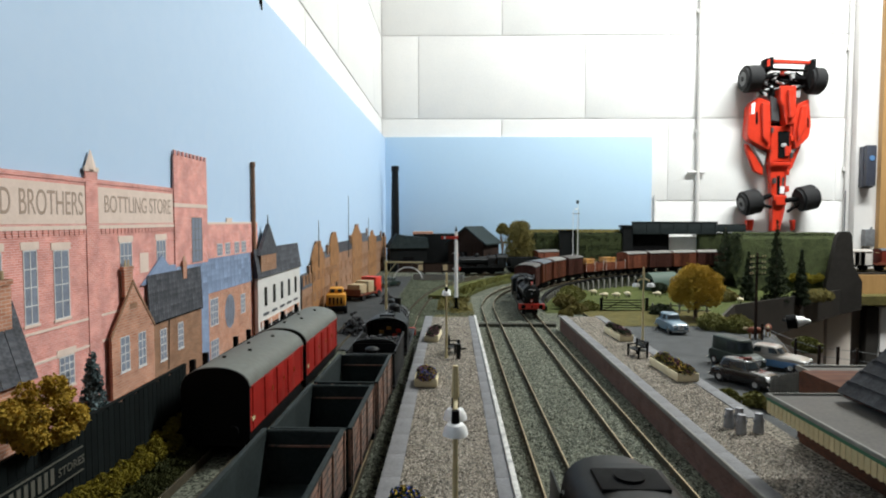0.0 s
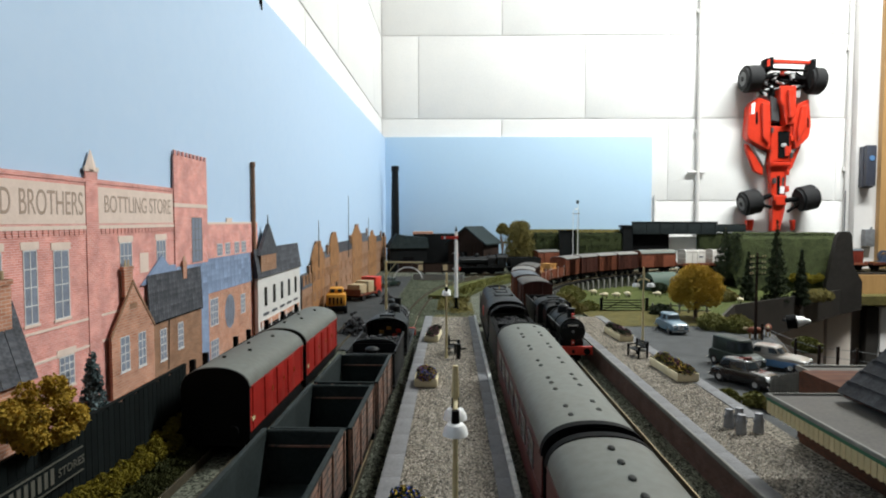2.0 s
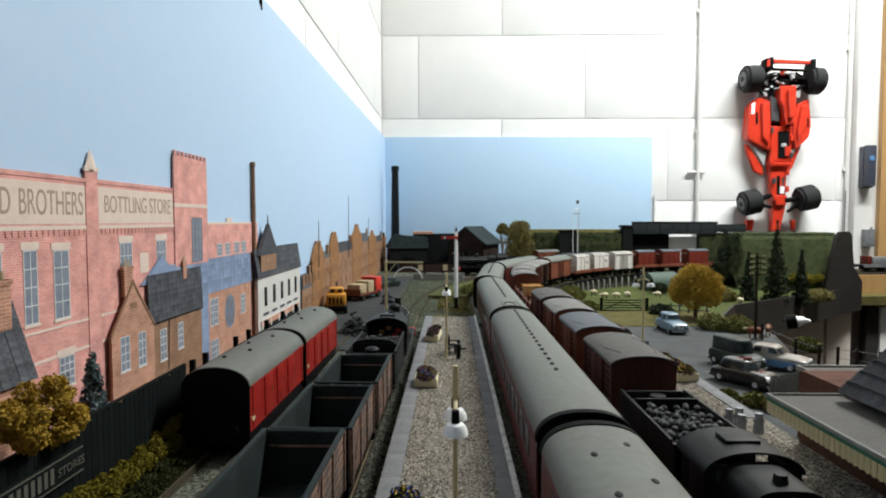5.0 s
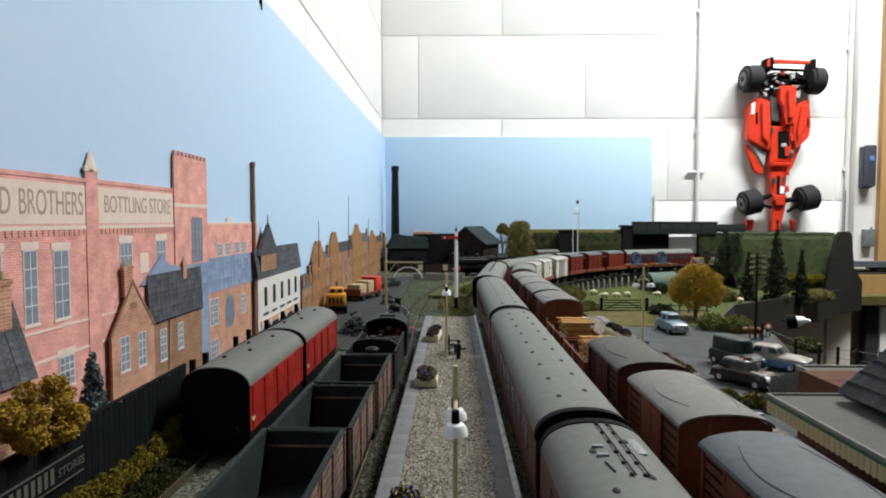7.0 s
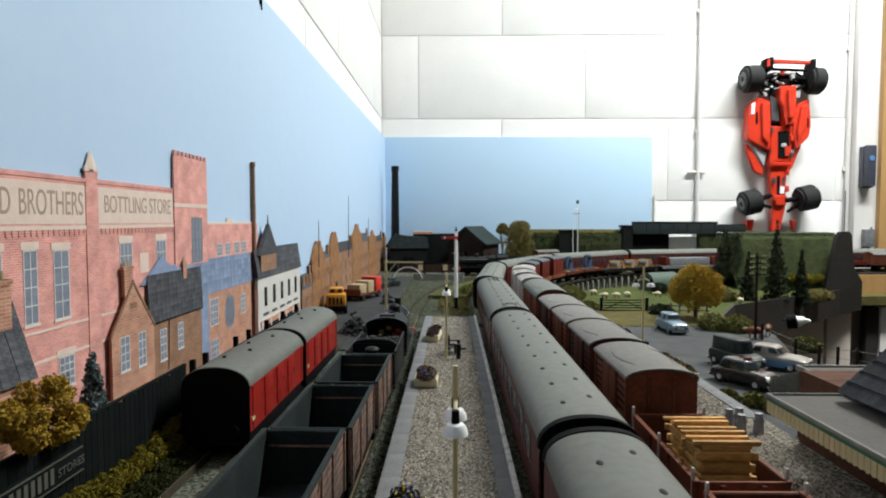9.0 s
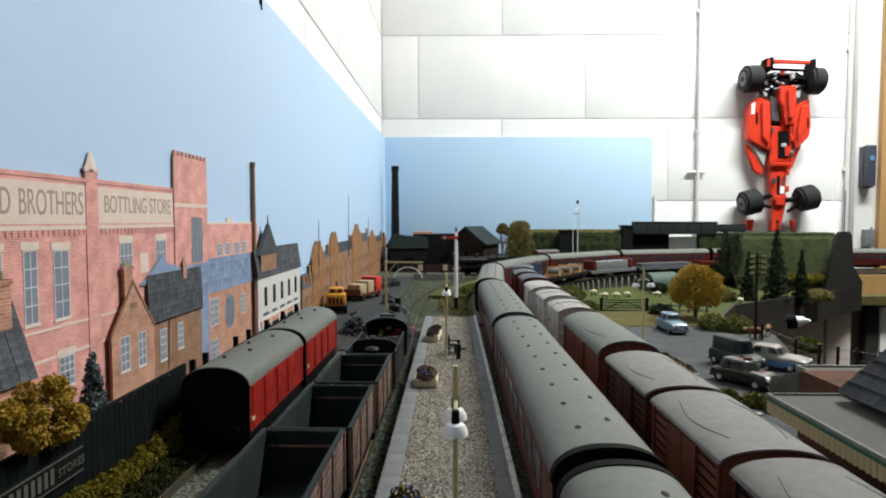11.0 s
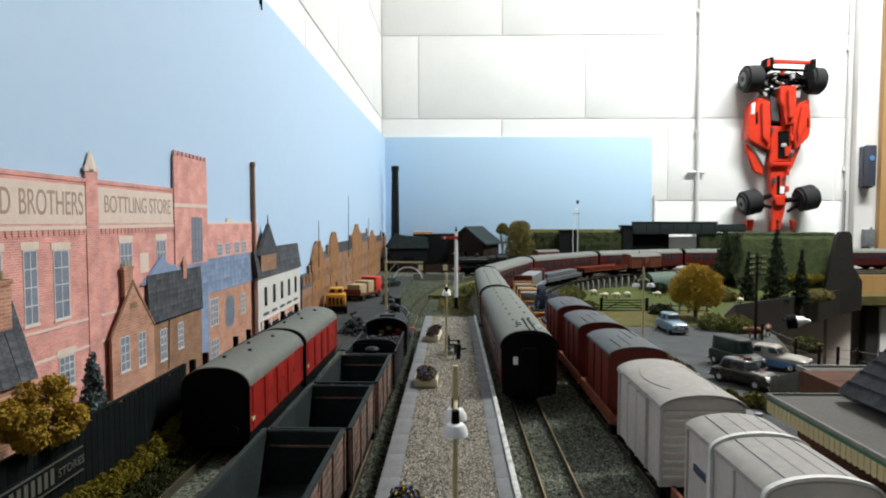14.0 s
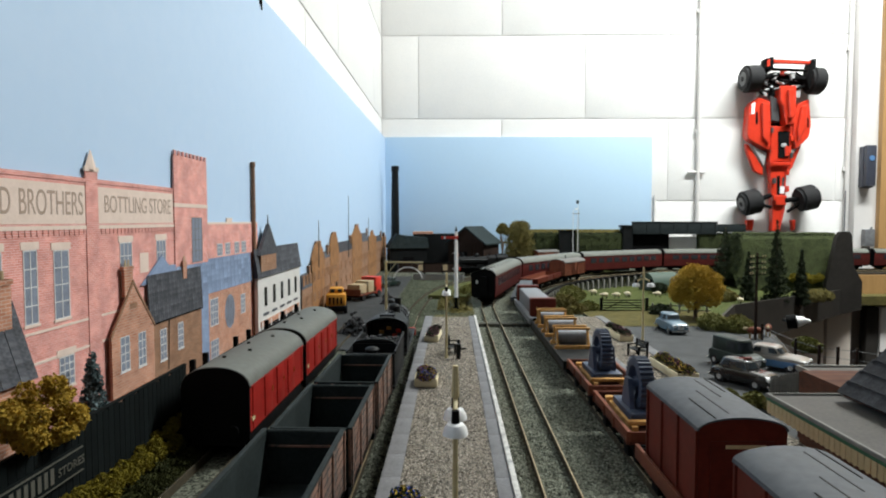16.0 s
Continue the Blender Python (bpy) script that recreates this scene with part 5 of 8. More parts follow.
sheet("verge_sidings", -0.110, -0.0745, -0.3, 0.60, -0.0038, "ballast", 10, 80, 0.0012, "rough ballast between the sidings")
def edge_x(y):
    """Where the layout ends on its open side."""
    return float(np.interp(y, (0.78, 0.955, 1.300, 1.40), (0.351, 0.454, 0.849, 0.94)))


vs, fs, NU, NV = [], [], 60, 60
for j in range(NV + 1):
    y = 0.801 + (1.425 - 0.801) * j / NV
    for i in range(NU + 1):
        x = 0.128 + (edge_x(y) - 0.128) * i / NU
        vs.append((x, y, -0.0035 + meadow_drop(x, y) + 0.0018 * noise.noise(Vector((x * 30, y * 30, 3)))))
for j in range(NV):
    for i in range(NU):
        a = j * (NU + 1) + i
        fs.append((a, a + 1, a + NU + 2, a + NU + 1))
me = bpy.data.meshes.new("meadow")
me.from_pydata(vs, [], fs)
me.materials.append(MAT["lawn"])
tagged(new("meadow", me), "short meadow grass sloping to the layout edge", "", "", "structure")
structure("road", ex([(0.176, 0.20), (0.359, 0.20)] + [(x - 0.002, y) for x, y in RIM[:-1]] + [(0.349, 0.79), (0.176, 0.79)], -0.0044, -0.0016, "z"), "asphalt", "grey station approach road")
sheet("road_verge", 0.176, 0.349, 0.685, 0.80, -0.0008, "earth", 16, 12, 0.0012, "brown earthy verge at the road end")

# dark fascia boards round the edge of the layout
fa = tagged(new("fascia"), "dark grey fascia board along the layout edge", "fascia", "", "structure")
fa.empty_display_size = 0.01
EDGE = [(0.3615, 0.20)] + RIM[:-1] + [(0.352, 0.78), (0.455, 0.955), (0.850, 1.300)]
for (xa, ya), (xb, yb), (ta, tb) in zip(EDGE, EDGE[1:], [(-0.005, -0.005)] * 6 + [(-0.005, -0.008), (-0.008, -0.014), (-0.014, -0.030)]):
    bm = bmesh.new()
    d = Vector((yb - ya, xa - xb)).normalized() * 0.004
    q = [(xa, ya), (xb, yb), (xb + d.x, yb + d.y), (xa + d.x, ya + d.y)]
    lo = [bm.verts.new((x, y, -0.085)) for x, y in q]
    hi = [bm.verts.new((x, y, (ta, tb, tb, ta)[i])) for i, (x, y) in enumerate(q)]
    bm.faces.new(hi), bm.faces.new(lo[::-1])
    for i in range(4):
        j = (i + 1) % 4
        bm.faces.new((lo[i], lo[j], hi[j], hi[i]))
    bmesh.ops.recalc_face_normals(bm, faces=bm.faces[:])
    part("fascia_panel", bm, "fascia", fa)
endboard = structure("end_board", ex([(0.835, -0.09), (0.825, -0.02), (0.845, 0.085), (0.853, 0.097), (0.872, 0.098), (0.877, 0.09), (0.884, 0.02), (0.903, -0.012), (0.903, -0.075)], 1.302, 1.314), "fascia", "dark grey profile board closing the scenery")
structure("shelf", bx(0.93, 4.2, 1.39, 1.414, -0.075, -0.006), "pine", "varnished wooden edge of the next baseboard")
structure("shelf_top", bx(0.93, 4.2, 1.40, 1.415, -0.0058, -0.002), "fascia", "dark edge strip of the next baseboard")
cup = thing("cupboard", "beige cupboard standing below the layout", "cupboard", pose(0, 0, FLOOR))
part("body", bx(0.50, 0.925, 1.372, 1.59, 0, 0.878, 0.004), "cupboard", cup)
part("door", bx(0.51, 0.86, 1.360, 1.3715, 0.02, 0.876, 0.003), "cupboard", cup)
part("door", bx(0.866, 0.922, 1.360, 1.3715, 0.02, 0.876, 0.003), "cupboard", cup)
post = thing("table_leg", "dark square leg under the layout", "leg", pose(0.972, 1.374, FLOOR))
part("leg", bx(-0.014, 0.014, -0.012, 0.012, 0, 0.872, 0.002), "fascia", post)
post2 = thing("table_leg", "white painted batten under the layout", "leg", pose(1.000, 1.374, FLOOR))
part("leg", bx(-0.010, 0.010, -0.012, 0.012, 0, 0.872, 0.002), "doorwhite", post2)
panel = thing("side_panel", "varnished wooden panel below the layout", "panel", pose(1.126, 1.378, FLOOR))
part("board", bx(-0.11, 0.3, -0.009, 0.009, 0, 0.872, 0.002), "pine", panel)
bulb = thing("spot_bulb", "white bulb in a black lampholder on the layout edge", "lamp", pose(0.4350, 0.742, -0.0040))
bulb.scale = (0.86, 0.86, 0.86)
part("holder", cy((-0.012, 0.006, -0.003), (-0.001, 0.0, -0.001), 0.0100, 0.0108, 20), "black", bulb)
part("bulb", cy((-0.001, 0.0, -0.001), (0.009, -0.003, 0.001), 0.0085, 0.0055, 20), "lampwhite", bulb)
part("tip", cy((0.009, -0.003, 0.001), (0.016, -0.005, 0.000), 0.0038, 0.0028, 14), "lampwhite", bulb)
part("stem", cy((-0.006, 0.004, -0.003), (0.068, 0.155, -0.024), 0.003, seg=8), "black", bulb)


# ---- the town behind the fence: thin card buildings on the board
def sash_window(parent, x, y0, y1, z0, z1, nx=2, nz=4, lintel=True, glass="printglass", bars="sash"):
    w = part("window", bx(x - 0.0002, x + 0.0003, y0, y1, z0, z1), glass, parent)
    t = 0.00055
    g = bmesh.new()
    for y in np.linspace(y0, y1, nx + 1):
        box(g, x + 0.0003, x + 0.0007, y - t / 2, y + t / 2, z0, z1)
    for z in np.linspace(z0, z1, nz + 1):
        box(g, x + 0.0003, x + 0.0006, y0, y1, z - t / 2, z + t / 2)
    part("glazing_bar", g, bars, w)
    if lintel:
        part("lintel", bx(x - 0.0002, x + 0.0009, y0 - 0.0016, y1 + 0.0016, z1 + 0.0004, z1 + 0.0038), "stone", w)
        part("sill", bx(x - 0.0002, x + 0.0012, y0 - 0.001, y1 + 0.001, z0 - 0.0014, z0 - 0.0002), "stone", w)
    return w


FX = -0.1795
brew = thing("brewery", "red brick brewery with stone sign panels, in low relief", "brewery building", pose(FX, 0, -0.0012))
part("wall", bx(-0.002, 0, 0.05, 0.3765, -0.004, 0.1425), "brewery", brew)
part("coping", bx(-0.002, 0.0012, 0.05, 0.3765, 0.1425, 0.1445), "brewery", brew)
part("cornice", bx(-0.0005, 0.0012, 0.05, 0.3765, 0.1195, 0.1214), "stone", brew)
for y in np.arange(0.19, 0.374, 0.0036):
    part("corbel", bx(-0.0004, 0.0010, y, y + 0.0018, 0.1168, 0.1195), "brewery", brew)
for y0, y1 in ((0.175, 0.2852), (0.2958, 0.3755)):
    part("sign_panel", bx(-0.0005, 0.0006, y0, y1, 0.1222, 0.1408), "stone", brew)
turn = Matrix.Rotation(radians(90), 4, "Z") @ Matrix.Rotation(radians(90), 4, "X")
lettering("BROTHERS", 0.0158, "letters", Matrix.Translation((0.0007, 0.2622, 0.1312)) @ turn, brew, 0.0002, 0.56)
lettering("D", 0.0158, "letters", Matrix.Translation((0.0007, 0.2335, 0.1312)) @ turn, brew, 0.0002, 0.56)
lettering("BOTTLING STORE", 0.0130, "letters", Matrix.Translation((0.0007, 0.3365, 0.1318)) @ turn, brew, 0.0002, 0.68)
part("pilaster", bx(-0.001, 0.0014, 0.2855, 0.2955, 0.0, 0.1490), "brewery", brew)
part("pinnacle", cy((0.0004, 0.2905, 0.1490), (0.0004, 0.2905, 0.1585), 0.0052, 0.0006, 4), "stone", brew)
part("pinnacle_base", bx(-0.001, 0.0022, 0.2848, 0.2962, 0.1480, 0.1503), "stone", brew)
part("tower", bx(-0.001, 0.0025, 0.3765, 0.4272, -0.004, 0.1660), "brewery", brew)
for i in range(9):
    y = 0.3780 + i * 0.0058
    part("battlement", bx(-0.001, 0.0025, y, y + 0.0026, 0.1660, 0.1692), "brewery", brew)
part("tower_band", bx(-0.001, 0.0032, 0.3762, 0.4275, 0.1325, 0.1350), "stone", brew)
sash_window(brew, 0.0026, 0.4010, 0.4172, 0.0950, 0.1255, 3, 4, False, bars="steel")
for y0, y1, z0, z1, nx, nz in ((0.2225, 0.2305, 0.0794, 0.1109, 2, 4), (0.2427, 0.2505, 0.0794, 0.1109, 2, 4), (0.2614, 0.2716, 0.0789, 0.1100, 2, 4),
                               (0.3145, 0.3259, 0.0830, 0.1115, 3, 4), (0.3538, 0.3648, 0.0830, 0.1115, 3, 4), (0.2632, 0.2734, 0.0470, 0.0606, 3, 4), (0.1985, 0.2065, 0.0794, 0.1109, 2, 4)):
    sash_window(brew, 0.0, y0, y1, z0, z1, nx, nz, bars="sash")
part("niche", bx(-0.0002, 0.0004, 0.3345, 0.3440, 0.0935, 0.1050), "stone", brew)
for z in (0.0752, 0.0618):
    part("string_course", bx(-0.0004, 0.0008, 0.2420, 0.3765, z - 0.0005, z + 0.0007), "stone", brew)
# a paler range behind the tower
rng_ = thing("brewery_range", "faded pink brick range beyond the brewery tower", "brewery building", pose(FX - 0.0004, 0, 0))
part("wall", bx(-0.001, 0.001, 0.4275, 0.540, -0.004, 0.1195), "brewery", rng_)
part("coping", bx(-0.001, 0.0014, 0.4275, 0.540, 0.1195, 0.1212), "stone", rng_)
part("finial", bx(-0.001, 0.0014, 0.466, 0.478, 0.1212, 0.1245), "stone", rng_)
for y in (0.446, 0.462, 0.482, 0.498):
    sash_window(rng_, 0.0011, y, y + 0.010, 0.0955, 0.1045, 3, 3, False)


def slate_roof(parent, x_eave, x_ridge, y0, y1, z0, z1, rows, per_row, material="slate", name="slate"):
    """Courses of slates on a slope that faces the tracks."""
    bm = bmesh.new()
    extrude(bm, [(x_ridge, z0), (x_eave, z0), (x_ridge, z1)], y0, y1)
    r = part("roof", bm, material, parent)
    w = (y1 - y0) / per_row
    slope = math.degrees(math.atan2(z1 - z0, x_eave - x_ridge))
    ln = math.hypot(z1 - z0, x_eave - x_ridge) / rows
    first = None
    for i in range(rows):
        t = (i + 0.5) / rows
        x, z = x_eave + (x_ridge - x_eave) * t, z0 + (z1 - z0) * t
        for j in range(per_row):
            m = pose(x, y0 + (j + 0.5) * w, z, 0, slope + 2, 0)
            if first is None:
                first = part(name, bx(-ln * 0.55, ln * 0.55, -w * 0.48, w * 0.48, 0.0001, 0.0006), material, r)
                first.matrix_basis = m
            else:
                share(name, first, m, r)
    return r


def chimney_stack(parent, y, z0, z1, x=0.004, w=0.007, material="orange_brick", pots=2):
    c = part("chimney", bx(x - w / 2, x + w / 2, y - w / 2, y + w / 2, z0, z1), material, parent)
    part("chimney_cap", bx(x - w * 0.6, x + w * 0.6, y - w * 0.6, y + w * 0.6, z1 - 0.002, z1), material, c)
    for i in range(pots):
        part("chimney_pot", cy((x, y + (i - (pots - 1) / 2) * 0.003, z1), (x, y + (i - (pots - 1) / 2) * 0.003, z1 + 0.0035), 0.0011, 0.0009, 10), "tan", c)


nh = thing("terraced_house", "orange brick house with grey slate roof and chimney", "house", pose(-0.176, 0, 0))
part("wall", bx(-0.003, 0.011, 0.10, 0.2310, -0.004, 0.0600), "orange_brick", nh)
slate_roof(nh, 0.0135, -0.0025, 0.10, 0.2330, 0.0590, 0.0900, 9, 14)
part("gable", ex([(-0.0025, 0.059), (0.011, 0.059), (-0.0025, 0.088)], 0.2310, 0.2325), "brown_brick", nh)
chimney_stack(nh, 0.2245, 0.076, 0.0995, 0.0)
sash_window(nh, 0.011, 0.2030, 0.2110, 0.0380, 0.0520)

gh = thing("gabled_house", "orange brick gabled house with dark slate wing", "house", pose(-0.1774, 0.0090, 0))
part("gable_wall", ex([(0.2905, -0.004), (0.3337, -0.004), (0.3337, 0.0612), (0.3121, 0.0880), (0.2905, 0.0612)], -0.003, 0.0045, "x"), "orange_brick", gh)
for s in (-1, 1):
    yb_ = 0.3121 + s * 0.0216
    part("bargeboard", ex([(yb_ + s * 0.0008, 0.0600), (yb_ + s * 0.0008, 0.0622), (0.3121, 0.0898), (0.3121, 0.0876)], 0.0030, 0.0062, "x"), "brown_brick", gh)
part("wing_wall", bx(-0.003, 0.0022, 0.3337, 0.4010, -0.004, 0.0622), "brown_brick", gh)
slate_roof(gh, 0.0040, -0.0030, 0.3300, 0.4030, 0.0615, 0.0900, 8, 14)
part("gutter", bx(0.0030, 0.0042, 0.3337, 0.4025, 0.0606, 0.0616), "black", gh)
for y0, y1, z0, z1, x in ((0.2985, 0.3070, 0.0416, 0.0599, 0.0046), (0.3163, 0.3240, 0.0403, 0.0590, 0.0046), (0.3420, 0.3494, 0.0373, 0.0560, 0.0023), (0.3650, 0.3722, 0.0398, 0.0560, 0.0023)):
    sash_window(gh, x, y0, y1, z0, z1, 2, 4, False)
    part("sill", bx(x, x + 0.0012, y0 - 0.0008, y1 + 0.0008, z0 - 0.0012, z0 - 0.0002), "sash", gh)
part("attic_vent", bx(0.0045, 0.0050, 0.3085, 0.3155, 0.0738, 0.0770), "brown_brick", gh)
part("drainpipe", cy((0.0034, 0.3515, 0.0300), (0.0034, 0.3530, 0.0610), 0.0005, seg=6), "black", gh)
chimney_stack(gh, 0.3085, 0.081, 0.0975, -0.001, 0.0085)
chimney_stack(gh, 0.3775, 0.084, 0.0955, -0.002, 0.005, "orange_brick", 1)

bb = thing("workshop", "workshop with a blue slate roof and pointed turret", "workshop building", pose(-0.1785, 0.002, 0))
part("wall", bx(-0.002, 0.0018, 0.4010, 0.5135, -0.004, 0.0700), "orange_brick", bb)
slate_roof(bb, 0.0030, -0.0022, 0.3600, 0.5150, 0.0690, 0.0940, 6, 20, "slateblue")
part("turret", ex([(0.3310, 0.085), (0.3790, 0.085), (0.3560, 0.1010)], -0.002, 0.0004, "x"), "slateblue", bb)
part("painted_bay", bx(0.0018, 0.0022, 0.4080, 0.4230, 0.0, 0.0690), "slateblue", bb)
for y0, y1, z0, z1 in ((0.4260, 0.4400, 0.0440, 0.0640), (0.4260, 0.4400, 0.0150, 0.0330), (0.4880, 0.4985, 0.0440, 0.0600)):
    sash_window(bb, 0.0019, y0, y1, z0, z1, 3, 4, False)
part("round_window", ex([(0.4640 + 0.0105 * math.cos(a), 0.0500 + 0.0135 * math.sin(a)) for a in np.linspace(0, 2 * math.pi, 24, endpoint=False)], 0.0018, 0.0025, "x"), "printglass", bb)
for k in range(-2, 3):
    part("glazing_bar", bx(0.0025, 0.0029, 0.4640 + k * 0.0035 - 0.0003, 0.4640 + k * 0.0035 + 0.0003, 0.0385, 0.0615), "slate", bb)

st = thing("factory_chimney", "tall slim brick factory chimney", "chimney", pose(-0.1785, 0.5265, 0))
part("stack", cy((0, 0, -0.004), (0, 0, 0.172), 0.0026, 0.0017, 10), "brown_brick", st)
part("cap", cy((0, 0, 0.170), (0, 0, 0.1745), 0.0022, 0.0021, 10), "brown_brick", st)

pub = thing("white_inn", "white rendered inn with slate roof and little spire", "inn", pose(-0.1755, 0, 0))
part("wall", bx(-0.003, 0.0030, 0.5220, 0.6670, -0.004, 0.0715), "render", pub)
slate_roof(pub, 0.0050, -0.0030, 0.5200, 0.6690, 0.0705, 0.0965, 5, 16)
part("spire", ex([(0.5250, 0.0905), (0.5820, 0.0905), (0.5545, 0.1190)], -0.002, 0.0050, "x"), "slate", pub)
part("spire_base", bx(-0.004, 0.0042, 0.5300, 0.5760, 0.0700, 0.0905), "brown_brick", pub)
part("finial", cy((0.002, 0.5545, 0.117), (0.002, 0.5545, 0.1275), 0.0012, 0.0006, 8), "black", pub)
for i in range(5):
    y = 0.5400 + i * 0.0260
    sash_window(pub, 0.0031, y, y + 0.0070, 0.0430, 0.0600, 1, 2, False, "glass_dark", "black")
    part("sign_bar", bx(0.0031, 0.0036, y - 0.004, y + 0.012, 0.0340, 0.0365), "slate", pub)
part("shop_front", bx(0.0030, 0.0040, 0.5300, 0.6600, -0.004, 0.0250), "glass_dark", pub)
for i in range(6):
    part("pillar", bx(0.0034, 0.0048, 0.5300 + i * 0.0258, 0.5330 + i * 0.0258, -0.004, 0.0290), "render", pub)
part("fascia_board", bx(0.0030, 0.0046, 0.5280, 0.6620, 0.0250, 0.0300), "orange_brick", pub)

# brown terrace running away along the board
rows = [(0.740, 0.812, 0.072, 0.093), (0.690, 0.740, 0.040, 0.058), (0.850, 0.915, 0.078, 0.103), (0.812, 0.850, 0.070, 0.079),
        (1.040, 1.150, 0.094, 0.113), (0.915, 1.040, 0.072, 0.088), (1.240, 1.370, 0.084, 0.098), (1.150, 1.240, 0.080, 0.097), (1.480, 1.575, 0.078, 0.088), (1.370, 1.480, 0.072, 0.086)]
for i, (y0, y1, ze, zr) in enumerate(rows):
    h = thing("terrace_house", "brown brick terraced house in low relief" if i % 2 else "ochre brick gabled town house in low relief", "house", pose(-0.1785, 0, 0), "houses of the brown terrace")
    h.scale.x = 0.4
    m_ = "brown_brick" if i % 2 else "ochre_brick"
    ym = (y0 + y1) / 2
    if i % 2 == 0:
        part("wall", ex([(y0, -0.004), (y1, -0.004), (y1, ze), (ym + 0.022, zr - 0.007), (ym + 0.012, zr), (ym - 0.012, zr), (ym - 0.022, zr - 0.007), (y0, ze)], -0.002, 0.004, "x"), m_, h)
        part("gable_cap", bx(-0.001, 0.0046, ym - 0.014, ym + 0.014, zr, zr + 0.0022), "brown_brick", h)
    else:
        part("wall", bx(-0.002, 0.003, y0, y1, -0.004, ze), m_, h)
        part("roof", ex([(-0.002, ze), (0.004, ze), (-0.002, zr)], y0, y1), "slate", h)
        chimney_stack(h, y1 - 0.012, zr - 0.006, zr + 0.008, 0.0, 0.007, "brown_brick", 1)
    for k in range(3):
        y = y0 + (y1 - y0) * (k + 0.5) / 3
        for z in (0.018, 0.044):
            sash_window(h, 0.0042 if i % 2 == 0 else 0.0032, y - 0.005, y + 0.005, z, z + 0.012, 2, 2, False, "brown_brick", "ochre_brick")
for y, z in ((0.775, 0.122), (1.000, 0.164), (1.24, 0.128)):
    p = thing("flag_mast", "thin dark mast above the terrace roofs", "mast", pose(-0.1765, y, 0.06))
    part("pole", cy((0, 0, 0), (0, 0, z - 0.06), 0.0007, 0.0004, 6), "slate", p)

# the town is a shallow printed relief
for house, depth in ((brew, 0.3), (rng_, 0.3), (nh, 0.6), (gh, 0.2), (bb, 0.2), (pub, 0.5)):
    house.scale.x = depth

# ---- boundary fence, sign and greenery on the left
fence = thing("board_fence", "dark close-boarded fence along the goods yard", "fence", pose(-0.1515, 0, 0))
part("rail", bx(-0.0016, -0.0004, -0.20, 0.328, 0.030, 0.033), "fence", fence)
plank = None
for i, y in enumerate(np.arange(0.08, 0.326, 0.0042)):
    if plank is None:
        plank = part("board", bx(-0.0004, 0.0006, 0.0001, 0.0040, -0.004, 0.0405), "fence", fence)
        plank.matrix_basis = pose(0, y, 0)
    else:
        share("board", plank, pose(0, y, 0.0008 * math.sin(i * 2.3)), fence)
part("capping", bx(-0.0012, 0.0008, 0.08, 0.328, 0.0405, 0.0414), "fence", fence)
sgn = thing("shop_sign", "long dark sign board with pale lettering on the fence", "sign", pose(-0.1500, 0, 0))
part("board", bx(-0.0005, 0.0008, 0.1600, 0.2310, 0.0215, 0.0325, 0.0002), "fence", sgn)
part("border", bx(0.0006, 0.0010, 0.1600, 0.2310, 0.0313, 0.0319), "paleletters", sgn)
for y in np.arange(0.1640, 0.2140, 0.0034):
    part("letter_bar", bx(0.0006, 0.0010, y, y + 0.0019, 0.0240, 0.0300), "paleletters", sgn)
lettering("STORES", 0.0046, "paleletters", pose(0.0010, 0.2236, 0.0265, 90, 0, 90), sgn, 0.0001)
part("border", bx(0.0006, 0.0010, 0.1600, 0.2310, 0.0220, 0.0225), "paleletters", sgn)
pf = thing("post_fence", "black post and rail fence by the goods yard", "fence", pose(-0.150, 0, 0))
for y in (0.334, 0.352, 0.402, 0.428, 0.470, 0.515, 0.560):
    part("post", bx(-0.0014, 0.0014, y - 0.0014, y + 0.0014, -0.004, 0.042), "black", pf)
for z in (0.020, 0.0345):
    part("rail", bx(-0.0006, 0.0006, 0.330, 0.565, z - 0.0008, z + 0.0008), "black", pf)


def bush(name, label, blobs, n, size, material, seed, twigs=0):
    c = blobs[0]
    t = thing(name, label, "bush", pose(0, 0, 0))
    leaves("foliage", blobs, n, size, material, t, seed)
    b = bmesh.new()
    rng = random.Random(seed)
    for k in range(max(5, twigs)):
        a = rng.choice(blobs)
        cyl(b, (a[0], a[1], a[2] - a[5]), (a[0] + rng.uniform(-.6, .6) * a[3], a[1] + rng.uniform(-.6, .6) * a[4], a[2] + rng.uniform(-.2, .7) * a[5]), 0.0006, 0.0003, 5)
    part("stems", b, "bark", t)
    return t


rng = random.Random(19)
tufts = []
while len(tufts) < 46:
    p = [rng.uniform(-1, 1) for _ in range(3)]
    if 0.25 < sum(v * v for v in p) < 1 and p[2] > -0.85:
        r = rng.uniform(0.0026, 0.0048)
        tufts.append((-0.149 + 0.009 * p[0], 0.2115 + 0.0195 * p[1], 0.0505 + 0.0125 * p[2] - 0.004 * p[1], r, r, r * 0.9))
bush("yellow_shrub", "straggly ochre shrub in front of the fence top", tufts, 9500, 0.00085, "leaf_y", 11, 30)
con = thing("conifer", "small blue-green conifer against the brewery", "tree", pose(-0.170, 0.272, 0.0))
leaves("foliage", [(0, 0, z, 0.0068 * (0.060 - z) / 0.030 + 0.0008, 0.0072 * (0.060 - z) / 0.030 + 0.0008, 0.006) for z in (0.027, 0.033, 0.039, 0.045, 0.051, 0.055)], 1500, 0.0013, "leaf_b", con, 5)
part("trunk", cy((0, 0, -0.004), (0, 0, 0.05), 0.0014, 0.0006, 8), "bark", con)
